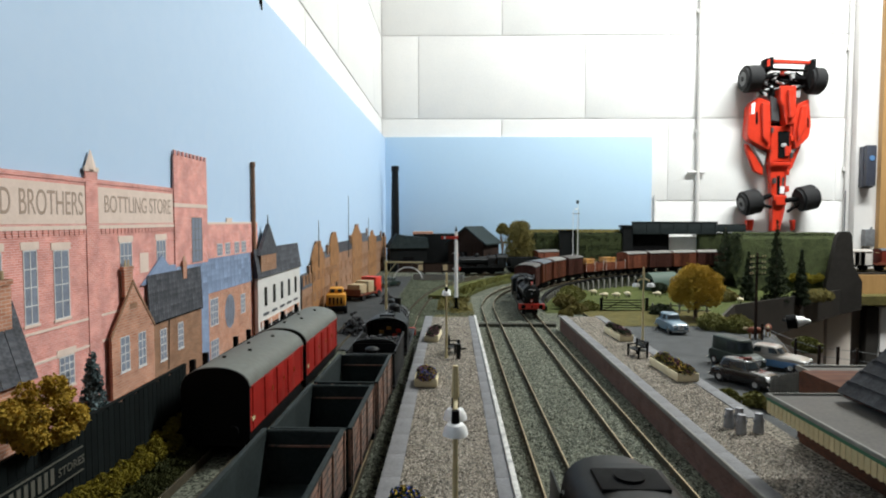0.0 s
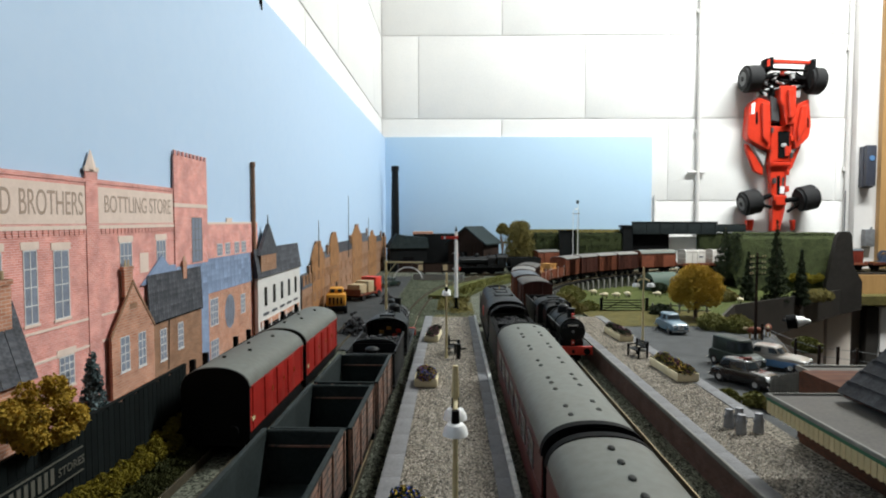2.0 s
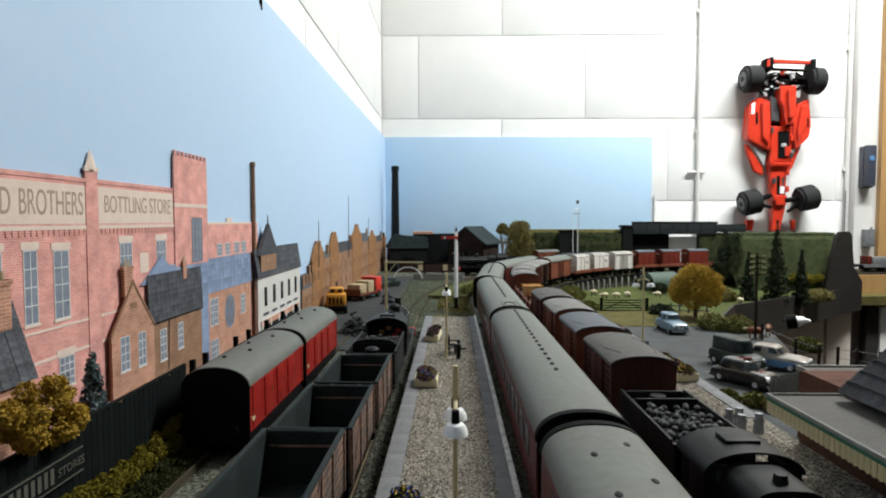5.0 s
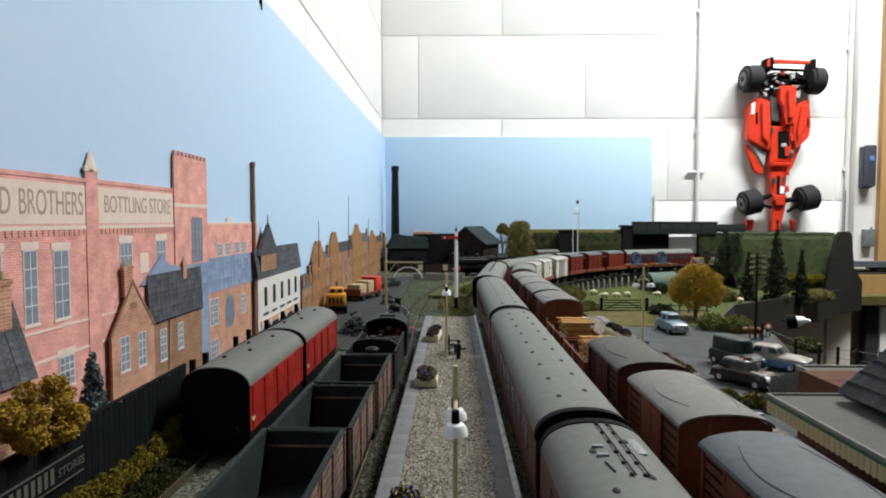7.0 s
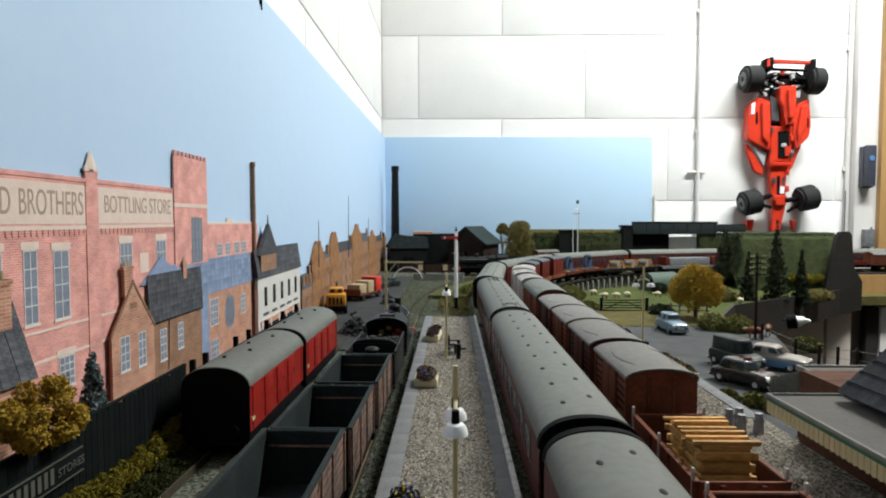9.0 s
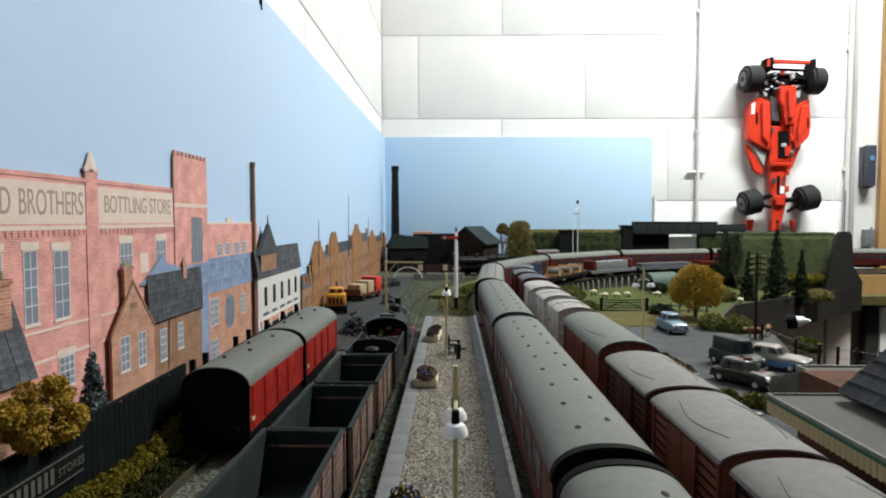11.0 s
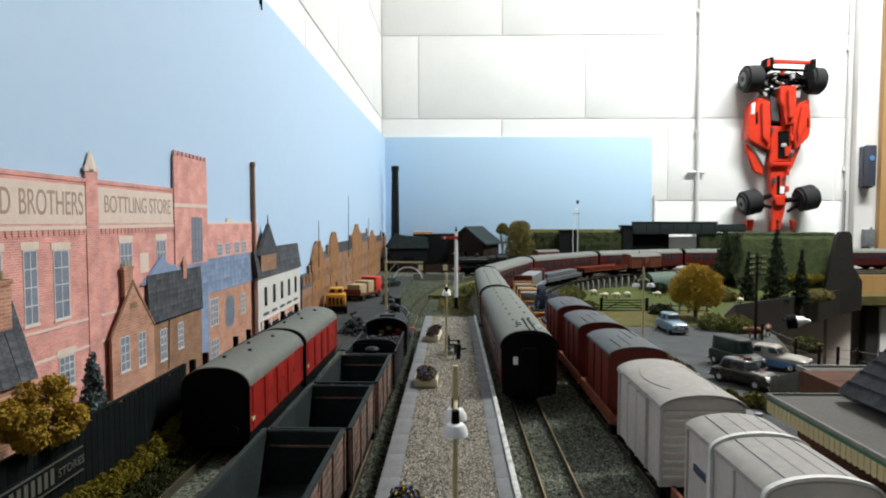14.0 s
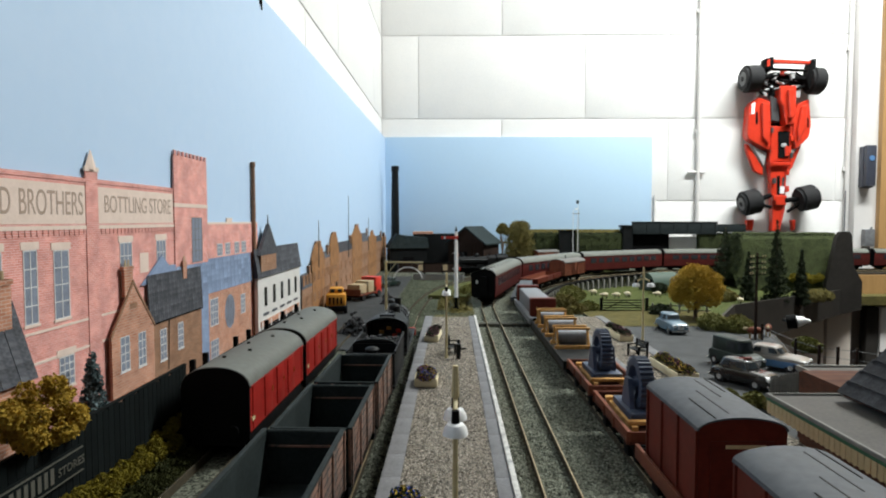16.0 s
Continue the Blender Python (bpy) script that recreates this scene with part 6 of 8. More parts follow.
bush("verge_weeds", "yellow-green scrub banked along the foot of the fence", [(-0.1478 + 0.0040 * (i % 2) + 0.0015 * math.sin(i * 1.7), 0.13 + i * 0.0040, 0.0120 - 0.0045 * (i % 2) + 0.0018 * math.sin(i * 2.9), 0.0034, 0.0045, 0.0042) for i in range(62)], 20000, 0.0007, "leaf_w", 21)
bush("verge_grass", "rough dark green grass sloping to the goods siding", [(-0.1425 + 0.0045 * (i % 3) + 0.0015 * math.sin(i * 2.1), 0.14 + i * 0.0034, 0.0035 - 0.0030 * (i % 3), 0.0052, 0.0055, 0.0034) for i in range(110)], 32000, 0.0007, "leaf_v", 22)


# ---- stock standing in the goods yard
def parcels_van(L=0.1030):
    th = thing("parcels_van", "crimson parcels van with black ends and grey roof", "railway van", group="crimson vans in the yard")
    W = 0.0362
    part("body", bx(-W / 2, W / 2, -L / 2, L / 2, 0.0112, 0.0368), "crimson", th)
    part("roof", roof_shell(W + 0.0008, 0.0348, 0.0460, 0.0009, -L / 2 - 0.0006, L / 2 + 0.0006, 2.15, 18), "roofgrey", th)
    for e in (-1, 1):
        part("van_end", ex(arch(W, 0.0348, 0.0455, 16, 2.15) + [(-W / 2, 0.0100), (-W / 2 + 0.004, 0.0045), (W / 2 - 0.004, 0.0045), (W / 2, 0.0100)], e * (L / 2 - 0.0002), e * (L / 2 + 0.0012)), "black", th, "black van end")
    for sx in (-1, 1):
        for y in np.linspace(-L / 2 + 0.004, L / 2 - 0.004, 5):
            part("rib", bx(sx * W / 2 - 0.0004, sx * W / 2 + 0.0004, y - 0.0004, y + 0.0004, 0.0122, 0.0356), "crimson", th)
        for y in (-0.022, 0.0, 0.022):
            d = part("door", bx(sx * W / 2 - 0.0003, sx * W / 2 + 0.0006, y - 0.0068, y + 0.0068, 0.0125, 0.0346, 0.0002), "crimson", th)
            part("door_handle", bx(sx * W / 2, sx * W / 2 + 0.0011, y + 0.0052, y + 0.0058, 0.0235, 0.0265), "brass", d)
        part("letter_bar", bx(sx * W / 2, sx * W / 2 + 0.0005, -L / 2 + 0.002, -L / 2 + 0.006, 0.0165, 0.0185), "cream", th)
        part("gutter", bx(sx * W / 2 - 0.0004, sx * W / 2 + 0.0006, -L / 2, L / 2, 0.0350, 0.0358), "crimson", th)
        # black skirt fills in the underframe and the shade beneath the van
        part("underframe_shade_skirt", bx(sx * 0.0160 - 0.0012, sx * 0.0160 + 0.0012, -L / 2 + 0.001, L / 2 - 0.001, 0.0030, 0.0111, 0.0003), "black", th, "black skirt for underframe and shade below the body")
    for x, y in ((-0.004, -0.03), (0.004, -0.012), (-0.004, 0.008), (0.004, 0.03)):
        part("roof_vent", cy((x, y, 0.0450), (x, y, 0.0468), 0.0011, seg=8), "vent", th)
    part("rain_strip", bx(0.0075, 0.0079, -0.008, 0.010, 0.0438, 0.0447), "vent", th)
    chassis(th, L, wheels=(-0.032, 0.032))
    return th


pv = parcels_van()
pv.matrix_basis = pose(-0.1232, 0.3540, 0, 0, 0, -0.8)
copy_thing(pv, pose(-0.1214, 0.4660, 0, 0, 0, -0.8))
mw = open_wagon("mineral_wagon", "empty open wagon with grey inside, darkened for shade, and rusty side", L=0.063, H=0.0385, body="rustgrey", inner="wagon_in", group="open wagons in the siding", rim="wagon_in")
mw.matrix_basis = pose(-0.0600, 0.2010, 0, 0, 0, -0.6)
for z in (0.0318,):
    for e in (-1, 1):
        part("end_rail", bx(-0.0142, 0.0142, e * 0.0297 - 0.0006, e * 0.0297 + 0.0006, z, z + 0.0008, 0.0001), "rustgrey", mw)
part("floor_board", bx(-0.0145, 0.0145, -0.030, 0.030, 0.0158, 0.0164), "wagon_in", mw)
copy_thing(mw, pose(-0.0568, 0.2650, 0, 0, 0, -0.6))
copy_thing(mw, pose(-0.0548, 0.3330, 0, 0, 0, -0.6))
tn = small_tender(False)
tn.matrix_basis = pose(-0.0530, 0.4130, 0)
en = copy_thing(UP[0][0], pose(-0.0525, 0.5190, 0))
tagged(tn, "black tender standing in the siding behind open wagons", "", "engine standing in the siding")
tagged(en, "black goods engine standing in the siding, cab towards the wagons", "", "engine standing in the siding")
cabin = part("backhead", bx(-0.0135, 0.0135, -0.0345, -0.0336, 0.017, 0.037), "coal", en)
for x, z, m_ in ((-0.006, 0.030, "brass"), (0.005, 0.027, "red"), (0.0, 0.033, "brass"), (0.008, 0.031, "red"), (-0.003, 0.024, "red")):
    part("cab_fitting", bx(x - 0.002, x + 0.002, -0.0356, -0.0345, z - 0.0014, z + 0.0014, 0.0003), m_, cabin)
sh_en = copy_thing(UP[0][0], pose(0.070, 1.345, 0, 0, 0, 100))
tagged(sh_en, "black goods engine standing outside the engine shed", "", "engine by the shed")
sh_tn = copy_thing(UP[1][0], pose(0.166, 1.362, 0, 0, 0, 100))
tagged(sh_tn, "black tender coupled to the engine at the shed", "", "engine by the shed")
track("track_shed_road", "track in front of the engine shed", None, straight=((-0.06, 1.322), (0.25, 1.377)))
pw = copy_thing(van_a, pose(0.225, 1.430, 0, 0, 0, -62))
tagged(pw, "brown van standing on a siding near the hedge", "", "stock near the hedge")
pb = thing("blue_container", "small blue container beside the standing van", "container", pose(0.262, 1.452, -0.0044))
part("body", bx(-0.011, 0.011, -0.008, 0.008, 0, 0.034, 0.0006), "carblue2", pb)


# ---- yard things behind the sidings
def loft(rings):
    """A closed skin over rings of equal length."""
    bm = bmesh.new()
    vs = [[bm.verts.new(p) for p in r] for r in rings]
    for a, b in zip(vs, vs[1:]):
        for i in range(len(a)):
            k = (i + 1) % len(a)
            bm.faces.new((a[i], a[k], b[k], b[i]))
    bm.faces.new(vs[0]), bm.faces.new(vs[-1])
    bmesh.ops.recalc_face_normals(bm, faces=bm.faces[:])
    return bm


def oval(a, hw, y0, y1, power=3.2):
    """A point on a rounded rectangle of half width hw from y0 to y1."""
    c, q = math.cos(a), math.sin(a)
    e = 2 / power
    return (math.copysign(abs(c) ** e, c) * hw, (y0 + y1) / 2 + math.copysign(abs(q) ** e, q) * (y1 - y0) / 2)


def road_vehicle(name, label, category, L, W, H, body, top, at, bonnet=0.30, boot=0.22, van=False, lower=None, wings=False, wheel=0.0042, group=""):
    """A small die-cast car with rounded body and cabin, heading along +y."""
    th = thing(name, label, category, at, group)
    hb, z0 = H * (0.66 if not van else 0.58), wheel * 0.7
    f, r = L / 2, -L / 2
    c0, c1 = f - L * bonnet, r + (L * boot if not van else L * 0.01)

    def section(y):
        u = y / f
        k = 1 - 0.16 * abs(u) ** 5
        t = hb * (1 - (0.10 if u > 0 else 0.16 * (not van)) * abs(u) ** 2 - 0.16 * abs(u) ** 14)
        w = W / 2 * k
        return w, t
    ys = [f * v for v in (-1, -0.97, -0.9, -0.75, -0.5, -0.2, 0.1, 0.4, 0.65, 0.82, 0.92, 0.975, 1)]

    def rings(z_from, z_to, grow=0.0):
        out = []
        for y in ys:
            w, t = section(y)
            w += grow
            lo, hi = z0 + (t - z0) * z_from, z0 + (t - z0) * z_to
            prof = [(0.93, 0.0), (1.0, 0.3), (1.0, 0.62), (0.95, 0.84), (0.80, 0.96), (0.45, 1.0)]
            if z_to < 1:
                prof = [(0.94, 0.0), (1.0, 0.35), (1.0, 1.0)]
            right = [(w * p, y, lo + (hi - lo) * q) for p, q in prof]
            out.append(right + [(-x, y_, z_) for x, y_, z_ in reversed(right)])
        return out
    hull = part("body", loft(rings(0, 1)), body, th)
    if lower:
        part("lower_body", loft(rings(0.02, 0.60, 0.00025)), lower, hull, "blue lower body panels")
    # cabin: rounded rings that lean in towards the roof
    lean_f, lean_r, side = (0.10, 0.09, 0.17) if not van else (0.06, 0.01, 0.06)
    def cabin_at(t, a, grow=0.0):
        x, y = oval(a, W * 0.455 * (1 - side * t) + grow, c1 + L * lean_r * t - grow, c0 + L * 0.04 - L * lean_f * t + grow, 3.6)
        return (x, y, hb * 0.95 + (H - hb * 0.95) * t)
    A = np.linspace(0, 2 * math.pi, 32, endpoint=False)
    shell = [[cabin_at(t, a) for a in A] for t in (0, 0.3, 0.6, 0.80)]
    for t, k in ((0.92, 0.95), (0.98, 0.82), (1.0, 0.55)):
        ring = [cabin_at(t, a) for a in A]
        m_ = sum(p[1] for p in ring) / len(ring)
        shell.append([(x * k, m_ + (y - m_) * k, z) for x, y, z in ring])
    cab_ = part("cabin", loft(shell), top, th)

    def pane(nm, a0, a1, t0=0.22, t1=0.78):
        bm = bmesh.new()
        rows = []
        for a in np.linspace(a0, a1, 7):
            rows.append([bm.verts.new(cabin_at(t, a, g)) for t, g in ((t0, -0.0002), (t0, 0.0002), (t1, 0.0002), (t1, -0.0002))])
        for p, q in zip(rows, rows[1:]):
            for k in range(4):
                bm.faces.new((p[k], p[(k + 1) % 4], q[(k + 1) % 4], q[k]))
        bm.faces.new(rows[0]), bm.faces.new(rows[-1])
        bmesh.ops.recalc_face_normals(bm, faces=bm.faces[:])
        part(nm, bm, "carglass", cab_)
    pane("windscreen", radians(48), radians(132))
    if not van:
        pane("rear_window", radians(232), radians(308))
    for s_ in (0, 1):
        flip = (lambda q: 180 - q) if s_ else (lambda q: q)
        pane("side_window", *sorted((radians(flip(5)), radians(flip(34)))))
        if not van:
            pane("side_window", *sorted((radians(flip(-34)), radians(flip(-4)))))
    for sx in (-1, 1):
        for y in (r + L * 0.19, f - L * 0.19):
            part_w = part("wheel", cy((sx * (W / 2 - 0.0026), y, wheel), (sx * (W / 2 - 0.0001), y, wheel), wheel, seg=18), "rubber", th)
            part("hub", cy((sx * (W / 2 - 0.0003), y, wheel), (sx * (W / 2 + 0.0003), y, wheel), wheel * 0.5, seg=12), "chrome", part_w)
        if wings:
            part("front_wing", ball(bmesh.new(), (sx * W * 0.37, f - L * 0.17, hb * 0.52), W * 0.135, L * 0.165, hb * 0.40, 14), body, th)
            part("rear_wing", ball(bmesh.new(), (sx * W * 0.40, r + L * 0.20, hb * 0.50), W * 0.11, L * 0.16, hb * 0.38, 14), body, th)
        part("headlight", cy((sx * W * 0.35, f - 0.0020, hb * 0.70), (sx * W * 0.35, f + (0.0004 if not wings else 0.0012), hb * 0.70), 0.0016, 0.0014, 12), "lampwhite", th)
    part("bumper", bx(-W * 0.5, W * 0.5, f - 0.0002, f + 0.0014, z0 + 0.0006, z0 + 0.0022, 0.0005), "chrome", th)
    part("bumper", bx(-W * 0.5, W * 0.5, r - 0.0014, r + 0.0002, z0 + 0.0006, z0 + 0.0022, 0.0005), "chrome", th)
    part("grille", bx(-W * 0.17, W * 0.17, f - 0.0012, f + 0.0007, hb * 0.42, hb * 0.78, 0.0004), "chrome", th)
    return th


lor = thing("flatbed_lorry", "tan-loaded lorry with a bright red cab", "lorry", pose(-0.140, 0.935, -0.002, 0, 0, -18))
part("chassis", bx(-0.011, 0.011, -0.042, 0.034, 0.006, 0.0095), "black", lor)
part("load", bx(-0.0120, 0.0100, -0.036, -0.012, 0.0108, 0.0250, 0.0012), "tan", lor, "tan packing case")
part("load", bx(-0.0110, 0.0125, -0.011, 0.009, 0.0108, 0.0285, 0.0012), "tan", lor, "tan packing case")
for y in (-0.043, 0.012):
    part("deck_stake", bx(-0.0150, 0.0150, y - 0.0006, y + 0.0006, 0.0108, 0.0185), "bauxite", lor)
part("deck", bx(-0.0155, 0.0155, -0.044, 0.014, 0.0090, 0.0108), "bauxite", lor)
cb_ = part("cab", bx(-0.0135, 0.0135, 0.014, 0.036, 0.006, 0.0330, 0.002), "red", lor, "bright red cab")
part("windscreen", bx(-0.011, 0.011, 0.0358, 0.0364, 0.020, 0.0290), "carglass", cb_)
part("rear_window", bx(-0.010, 0.010, 0.0136, 0.0142, 0.0305, 0.032), "carglass", cb_)
for y in (-0.030, 0.024):
    for sx in (-1, 1):
        part("wheel", cy((sx * 0.010, y, 0.006), (sx * 0.0145, y, 0.006), 0.006, seg=16), "rubber", lor)
dg = thing("yellow_crane", "yellow yard crane with rounded engine cover", "crane", pose(-0.157, 0.790, -0.002, 0, 0, 10))
part("base", bx(-0.013, 0.013, -0.018, 0.018, 0.004, 0.010, 0.001), "black", dg)
part("engine_cover", bx(-0.0135, 0.0135, -0.016, 0.012, 0.010, 0.0265, 0.004), "yellow", dg)
cab_y = part("cab", bx(-0.009, 0.010, -0.006, 0.016, 0.0255, 0.0335, 0.003), "yellow", dg)
for x in (-0.0048, 0.0052):
    part("cab_window", bx(x - 0.003, x + 0.003, -0.0064, -0.0058, 0.0275, 0.0320, 0.0002), "carglass", cab_y)
for x in (-0.008, -0.003, 0.002, 0.007):
    part("louvre", bx(x - 0.0012, x + 0.0012, -0.0166, -0.0158, 0.0130, 0.0220, 0.0002), "black", dg)
part("jib", cy((0.0, 0.010, 0.020), (0.0, 0.046, 0.036), 0.0014, 0.0010, 8), "black", dg)
for y in (-0.011, 0.011):
    for sx in (-1, 1):
        part("wheel", cy((sx * 0.010, y, 0.006), (sx * 0.0150, y, 0.006), 0.006, seg=16), "rubber", dg)
lg = thing("loading_gauge", "cream loading gauge with a white hanging arc", "loading gauge", pose(-0.0926, 0.820, -0.0044))
part("post", bx(-0.0016, 0.0016, -0.0016, 0.0016, 0, 0.071), "cream", lg)
part("arm", bx(-0.003, 0.052, -0.0010, 0.0010, 0.067, 0.0695), "cream", lg)
part("brace", cy((0, 0, 0.050), (0.014, 0, 0.0672), 0.0007, seg=6), "cream", lg)
b = bmesh.new()
pts = [(0.031 + 0.020 * math.cos(a), 0.0435 + 0.018 * math.sin(a)) for a in np.linspace(0.15, math.pi - 0.15, 14)]
for p, q in zip(pts, pts[1:]):
    cyl(b, (p[0], 0, p[1]), (q[0], 0, q[1]), 0.0008, seg=6)
arc = part("gauge_arc", b, "white", lg)
for k in (3, 10):
    part("chain", cy((pts[k][0], 0, pts[k][1]), (pts[k][0], 0, 0.067), 0.0003, seg=5), "steel", lg)
for i, (x, y, s) in enumerate(((-0.104, 0.640, 0.015), (-0.0960, 0.875, 0.011), (-0.104, 0.935, 0.009), (-0.112, 0.645, 0.013), (-0.094, 0.66, 0.010), (-0.118, 0.70, 0.012), (-0.150, 0.640, 0.008))):
    cp = thing("coal_heap", "dark heap of coal in the yard", "coal heap", pose(x, y, -0.003), "coal heaps")
    b = bmesh.new()
    rng = random.Random(40 + i)
    for _ in range(60):
        a, r = rng.uniform(0, 6.28), s * math.sqrt(rng.random())
        ball(b, (r * math.cos(a), r * math.sin(a), max(0, (s - r) * 1.5) * rng.random()), s * 0.2, s * 0.2, s * 0.17, 5)
    part("coal", b, "coal", cp)
car0 = road_vehicle("yard_car", "dark blue-grey saloon parked in the far yard", "car", 0.050, 0.020, 0.018, "cargreen", "cargreen", pose(-0.118, 1.10, -0.002, 0, 0, 150))

# ---- engine shed, store and black chimney in the far corner
es_ = thing("engine_shed", "dark timber engine shed with slate roof", "engine shed", pose(0.052, 1.475, -0.0044, 0, 0, -22))
part("wall", bx(-0.046, 0.046, -0.05, 0.07, 0, 0.070), "creosote", es_)
for sx in (-1, 1):
    part("roof_slope", ex([(0, 0.108), (sx * 0.054, 0.0665), (sx * 0.054, 0.0700), (0, 0.112)], -0.056, 0.074), "darkslate", es_)
part("gable", ex([(-0.046, 0.07), (0.046, 0.07), (0, 0.107)], -0.0502, -0.048), "creosote", es_)
part("doorway", bx(-0.030, 0.004, -0.0508, -0.0498, 0, 0.050), "black", es_)
for x in np.arange(-0.044, 0.046, 0.008):
    part("weatherboard", bx(x, x + 0.0006, -0.0512, -0.0500, 0, 0.070), "black", es_)
st2 = thing("coal_store", "low black store with a pitched slate roof", "store", pose(-0.113, 1.475, -0.0044, 0, 0, 12))
part("wall", bx(-0.046, 0.046, -0.03, 0.05, 0, 0.058), "weather", st2)
part("roof", ex([(-0.050, 0.058), (0.050, 0.058), (0.046, 0.084), (-0.012, 0.089), (-0.028, 0.094)], -0.034, 0.054), "darkslate", st2)
part("doorway", bx(-0.014, 0.012, -0.0308, -0.0298, 0, 0.036), "black", st2)
st3 = thing("wall_store", "dark brick store with orange coping", "store", pose(-0.020, 1.525, -0.0044))
part("wall", bx(-0.080, 0.050, -0.02, 0.045, 0, 0.092), "weather", st3)
part("coping", bx(-0.081, -0.030, -0.021, 0.046, 0.092, 0.0975), "orange_brick", st3)
bc = thing("black_chimney", "tall tapering black works chimney", "chimney", pose(-0.1450, 1.500, -0.0044))
part("stack", cy((0, 0, 0), (0, 0, 0.255), 0.0118, 0.0085, 16), "weather", bc)
part("cap", cy((0, 0, 0.252), (0, 0, 0.2645), 0.0100, 0.0096, 16), "weather", bc)
yf = thing("yard_wall", "low dark wall with ochre panels behind the yard", "wall", pose(-0.07, 1.43, -0.0044))
part("wall", bx(-0.06, 0.075, -0.003, 0.003, 0, 0.022), "creosote", yf)
for x in (-0.012, 0.048):
    part("panel", bx(x, x + 0.011, -0.0036, -0.0030, 0.005, 0.019), "tan", yf)
part("coping", bx(-0.06, 0.075, -0.004, 0.004, 0.022, 0.025), "black", yf)
ramp = thing("coal_stage", "dark curved coaling stage edged with grey", "coal stage", pose(-0.02, 1.24, -0.0044, 0, 0, -12))
part("stage", bx(-0.06, 0.045, -0.012, 0.012, 0, 0.012, 0.001), "asphalt", ramp)
part("edge", bx(-0.061, 0.046, -0.0135, -0.012, 0, 0.0135), "conc", ramp)
for x in (-0.04, 0.0, 0.03):
    part("lamp_stub", cy((x, 0, 0.012), (x, 0, 0.030), 0.0018, 0.001, 8), "black", ramp)


# ---- trees, hedges and the road bridge
def tree(name, label, at, h, trunk, blobs, n, size, leaf, seed, twist=0.4):
    t = thing(name, label, "tree", at)
    b = cy((0, 0, 0), (0, 0, h * 0.45), trunk, trunk * 0.7, 9)
    rng = random.Random(seed)
    for i in range(9):
        q = rng.choice(blobs)
        cyl(b, (0, 0, h * rng.uniform(0.25, 0.45)), (q[0] + rng.uniform(-.4, .4) * q[3], q[1] + rng.uniform(-.4, .4) * q[4], q[2] + rng.uniform(-.3, .4) * q[5]), trunk * 0.45, trunk * 0.15, 6)
    part("trunk", b, "bark", t)
    leaves("crown", blobs, n, size, leaf, t, seed)
    return t


rng = random.Random(77)
oak = [(0, 0, 0.046, 0.020, 0.020, 0.020)] + [(0.021 * math.cos(a) * k, 0.021 * math.sin(a) * k, 0.030 + 0.010 * j + rng.uniform(-.004, .004), 0.0125, 0.0125, 0.0105) for j, k in ((0, 1.0), (1, 1.05), (2, 0.85), (3, 0.45)) for a in np.arange(0.3 * j, 6.2 + 0.3 * j, 1.05)]
tree("autumn_tree", "round ochre autumn tree beside the road", pose(0.3045, 0.735, -0.003), 0.072, 0.0026, oak, 24000, 0.0011, "leaf_y", 31)
olv = [(0.018 * math.cos(a) * k, 0.016 * math.sin(a) * k, z, 0.020, 0.018, 0.018) for z, k in ((0.036, 1.0), (0.052, 1.1), (0.072, 1.0), (0.092, 0.75), (0.108, 0.4)) for a in np.arange(0, 6.2, 1.3)]
tree("olive_tree", "rounded olive-green tree behind the line", pose(0.163, 1.42, -0.0044), 0.125, 0.004, olv, 12000, 0.0020, "leaf_o", 32)
tree("small_tree", "small pale brown tree against the sky board", pose(0.133, 1.55, 0.0), 0.12, 0.003, [(0, 0, 0.106, 0.012, 0.008, 0.009), (0.012, 0, 0.094, 0.014, 0.008, 0.010), (-0.006, 0, 0.096, 0.011, 0.008, 0.009)], 2000, 0.0024, "leaf_o", 33)


def spruce(at, h, w, seed):
    t = thing("spruce", "dark green spruce tree on the bank", "tree", at, "spruce trees")
    part("trunk", cy((0, 0, 0), (0, 0, h), 0.0030, 0.0006, 8), "bark", t)
    blobs = []
    for k in range(9):
        f = k / 8.0
        r = w * (1 - f) + 0.002
        for a in np.arange(0, 6.2, 1.57):
            blobs.append((r * 0.5 * math.cos(a + k), r * 0.5 * math.sin(a + k), h * (0.12 + 0.86 * f), r * 0.6, r * 0.6, h * 0.055))
    leaves("needles", blobs, 3600, 0.0022, "leaf_d", t, seed)
    return t


spruce(pose(0.612, 1.115, -0.046), 0.165, 0.023, 41)
spruce(pose(0.552, 1.10, -0.044), 0.105, 0.015, 42)
spruce(pose(0.668, 1.13, -0.046), 0.110, 0.014, 43)
spruce(pose(0.640, 1.385, -0.020), 0.125, 0.030, 44)


def hedge(name, label, x0, x1, y0, y1, z0, z1, n, leaf, seed, size=0.003):
    t = thing(name, label, "hedge", pose(0, 0, 0))
    part("core", bx(x0, x1, y0, y1, z0, z1, 0.006), "hedge", t)
    rng = np.random.default_rng(seed)
    k = max(6, int((x1 - x0) / 0.02))
    blobs = [(x0 + (x1 - x0) * (i % k + 0.5) / k, y0 + 0.004, z0 + (z1 - z0) * ((i // k) + 0.5) / 4, 0.014, 0.006, (z1 - z0) / 7) for i in range(4 * k)]
    blobs += [(x0 + (x1 - x0) * (i + 0.5) / k, (y0 + y1) / 2, z1 - 0.002, 0.014, (y1 - y0) / 2, 0.004) for i in range(k)]
    leaves("foliage", blobs, n, size, leaf, t, seed)
    return t


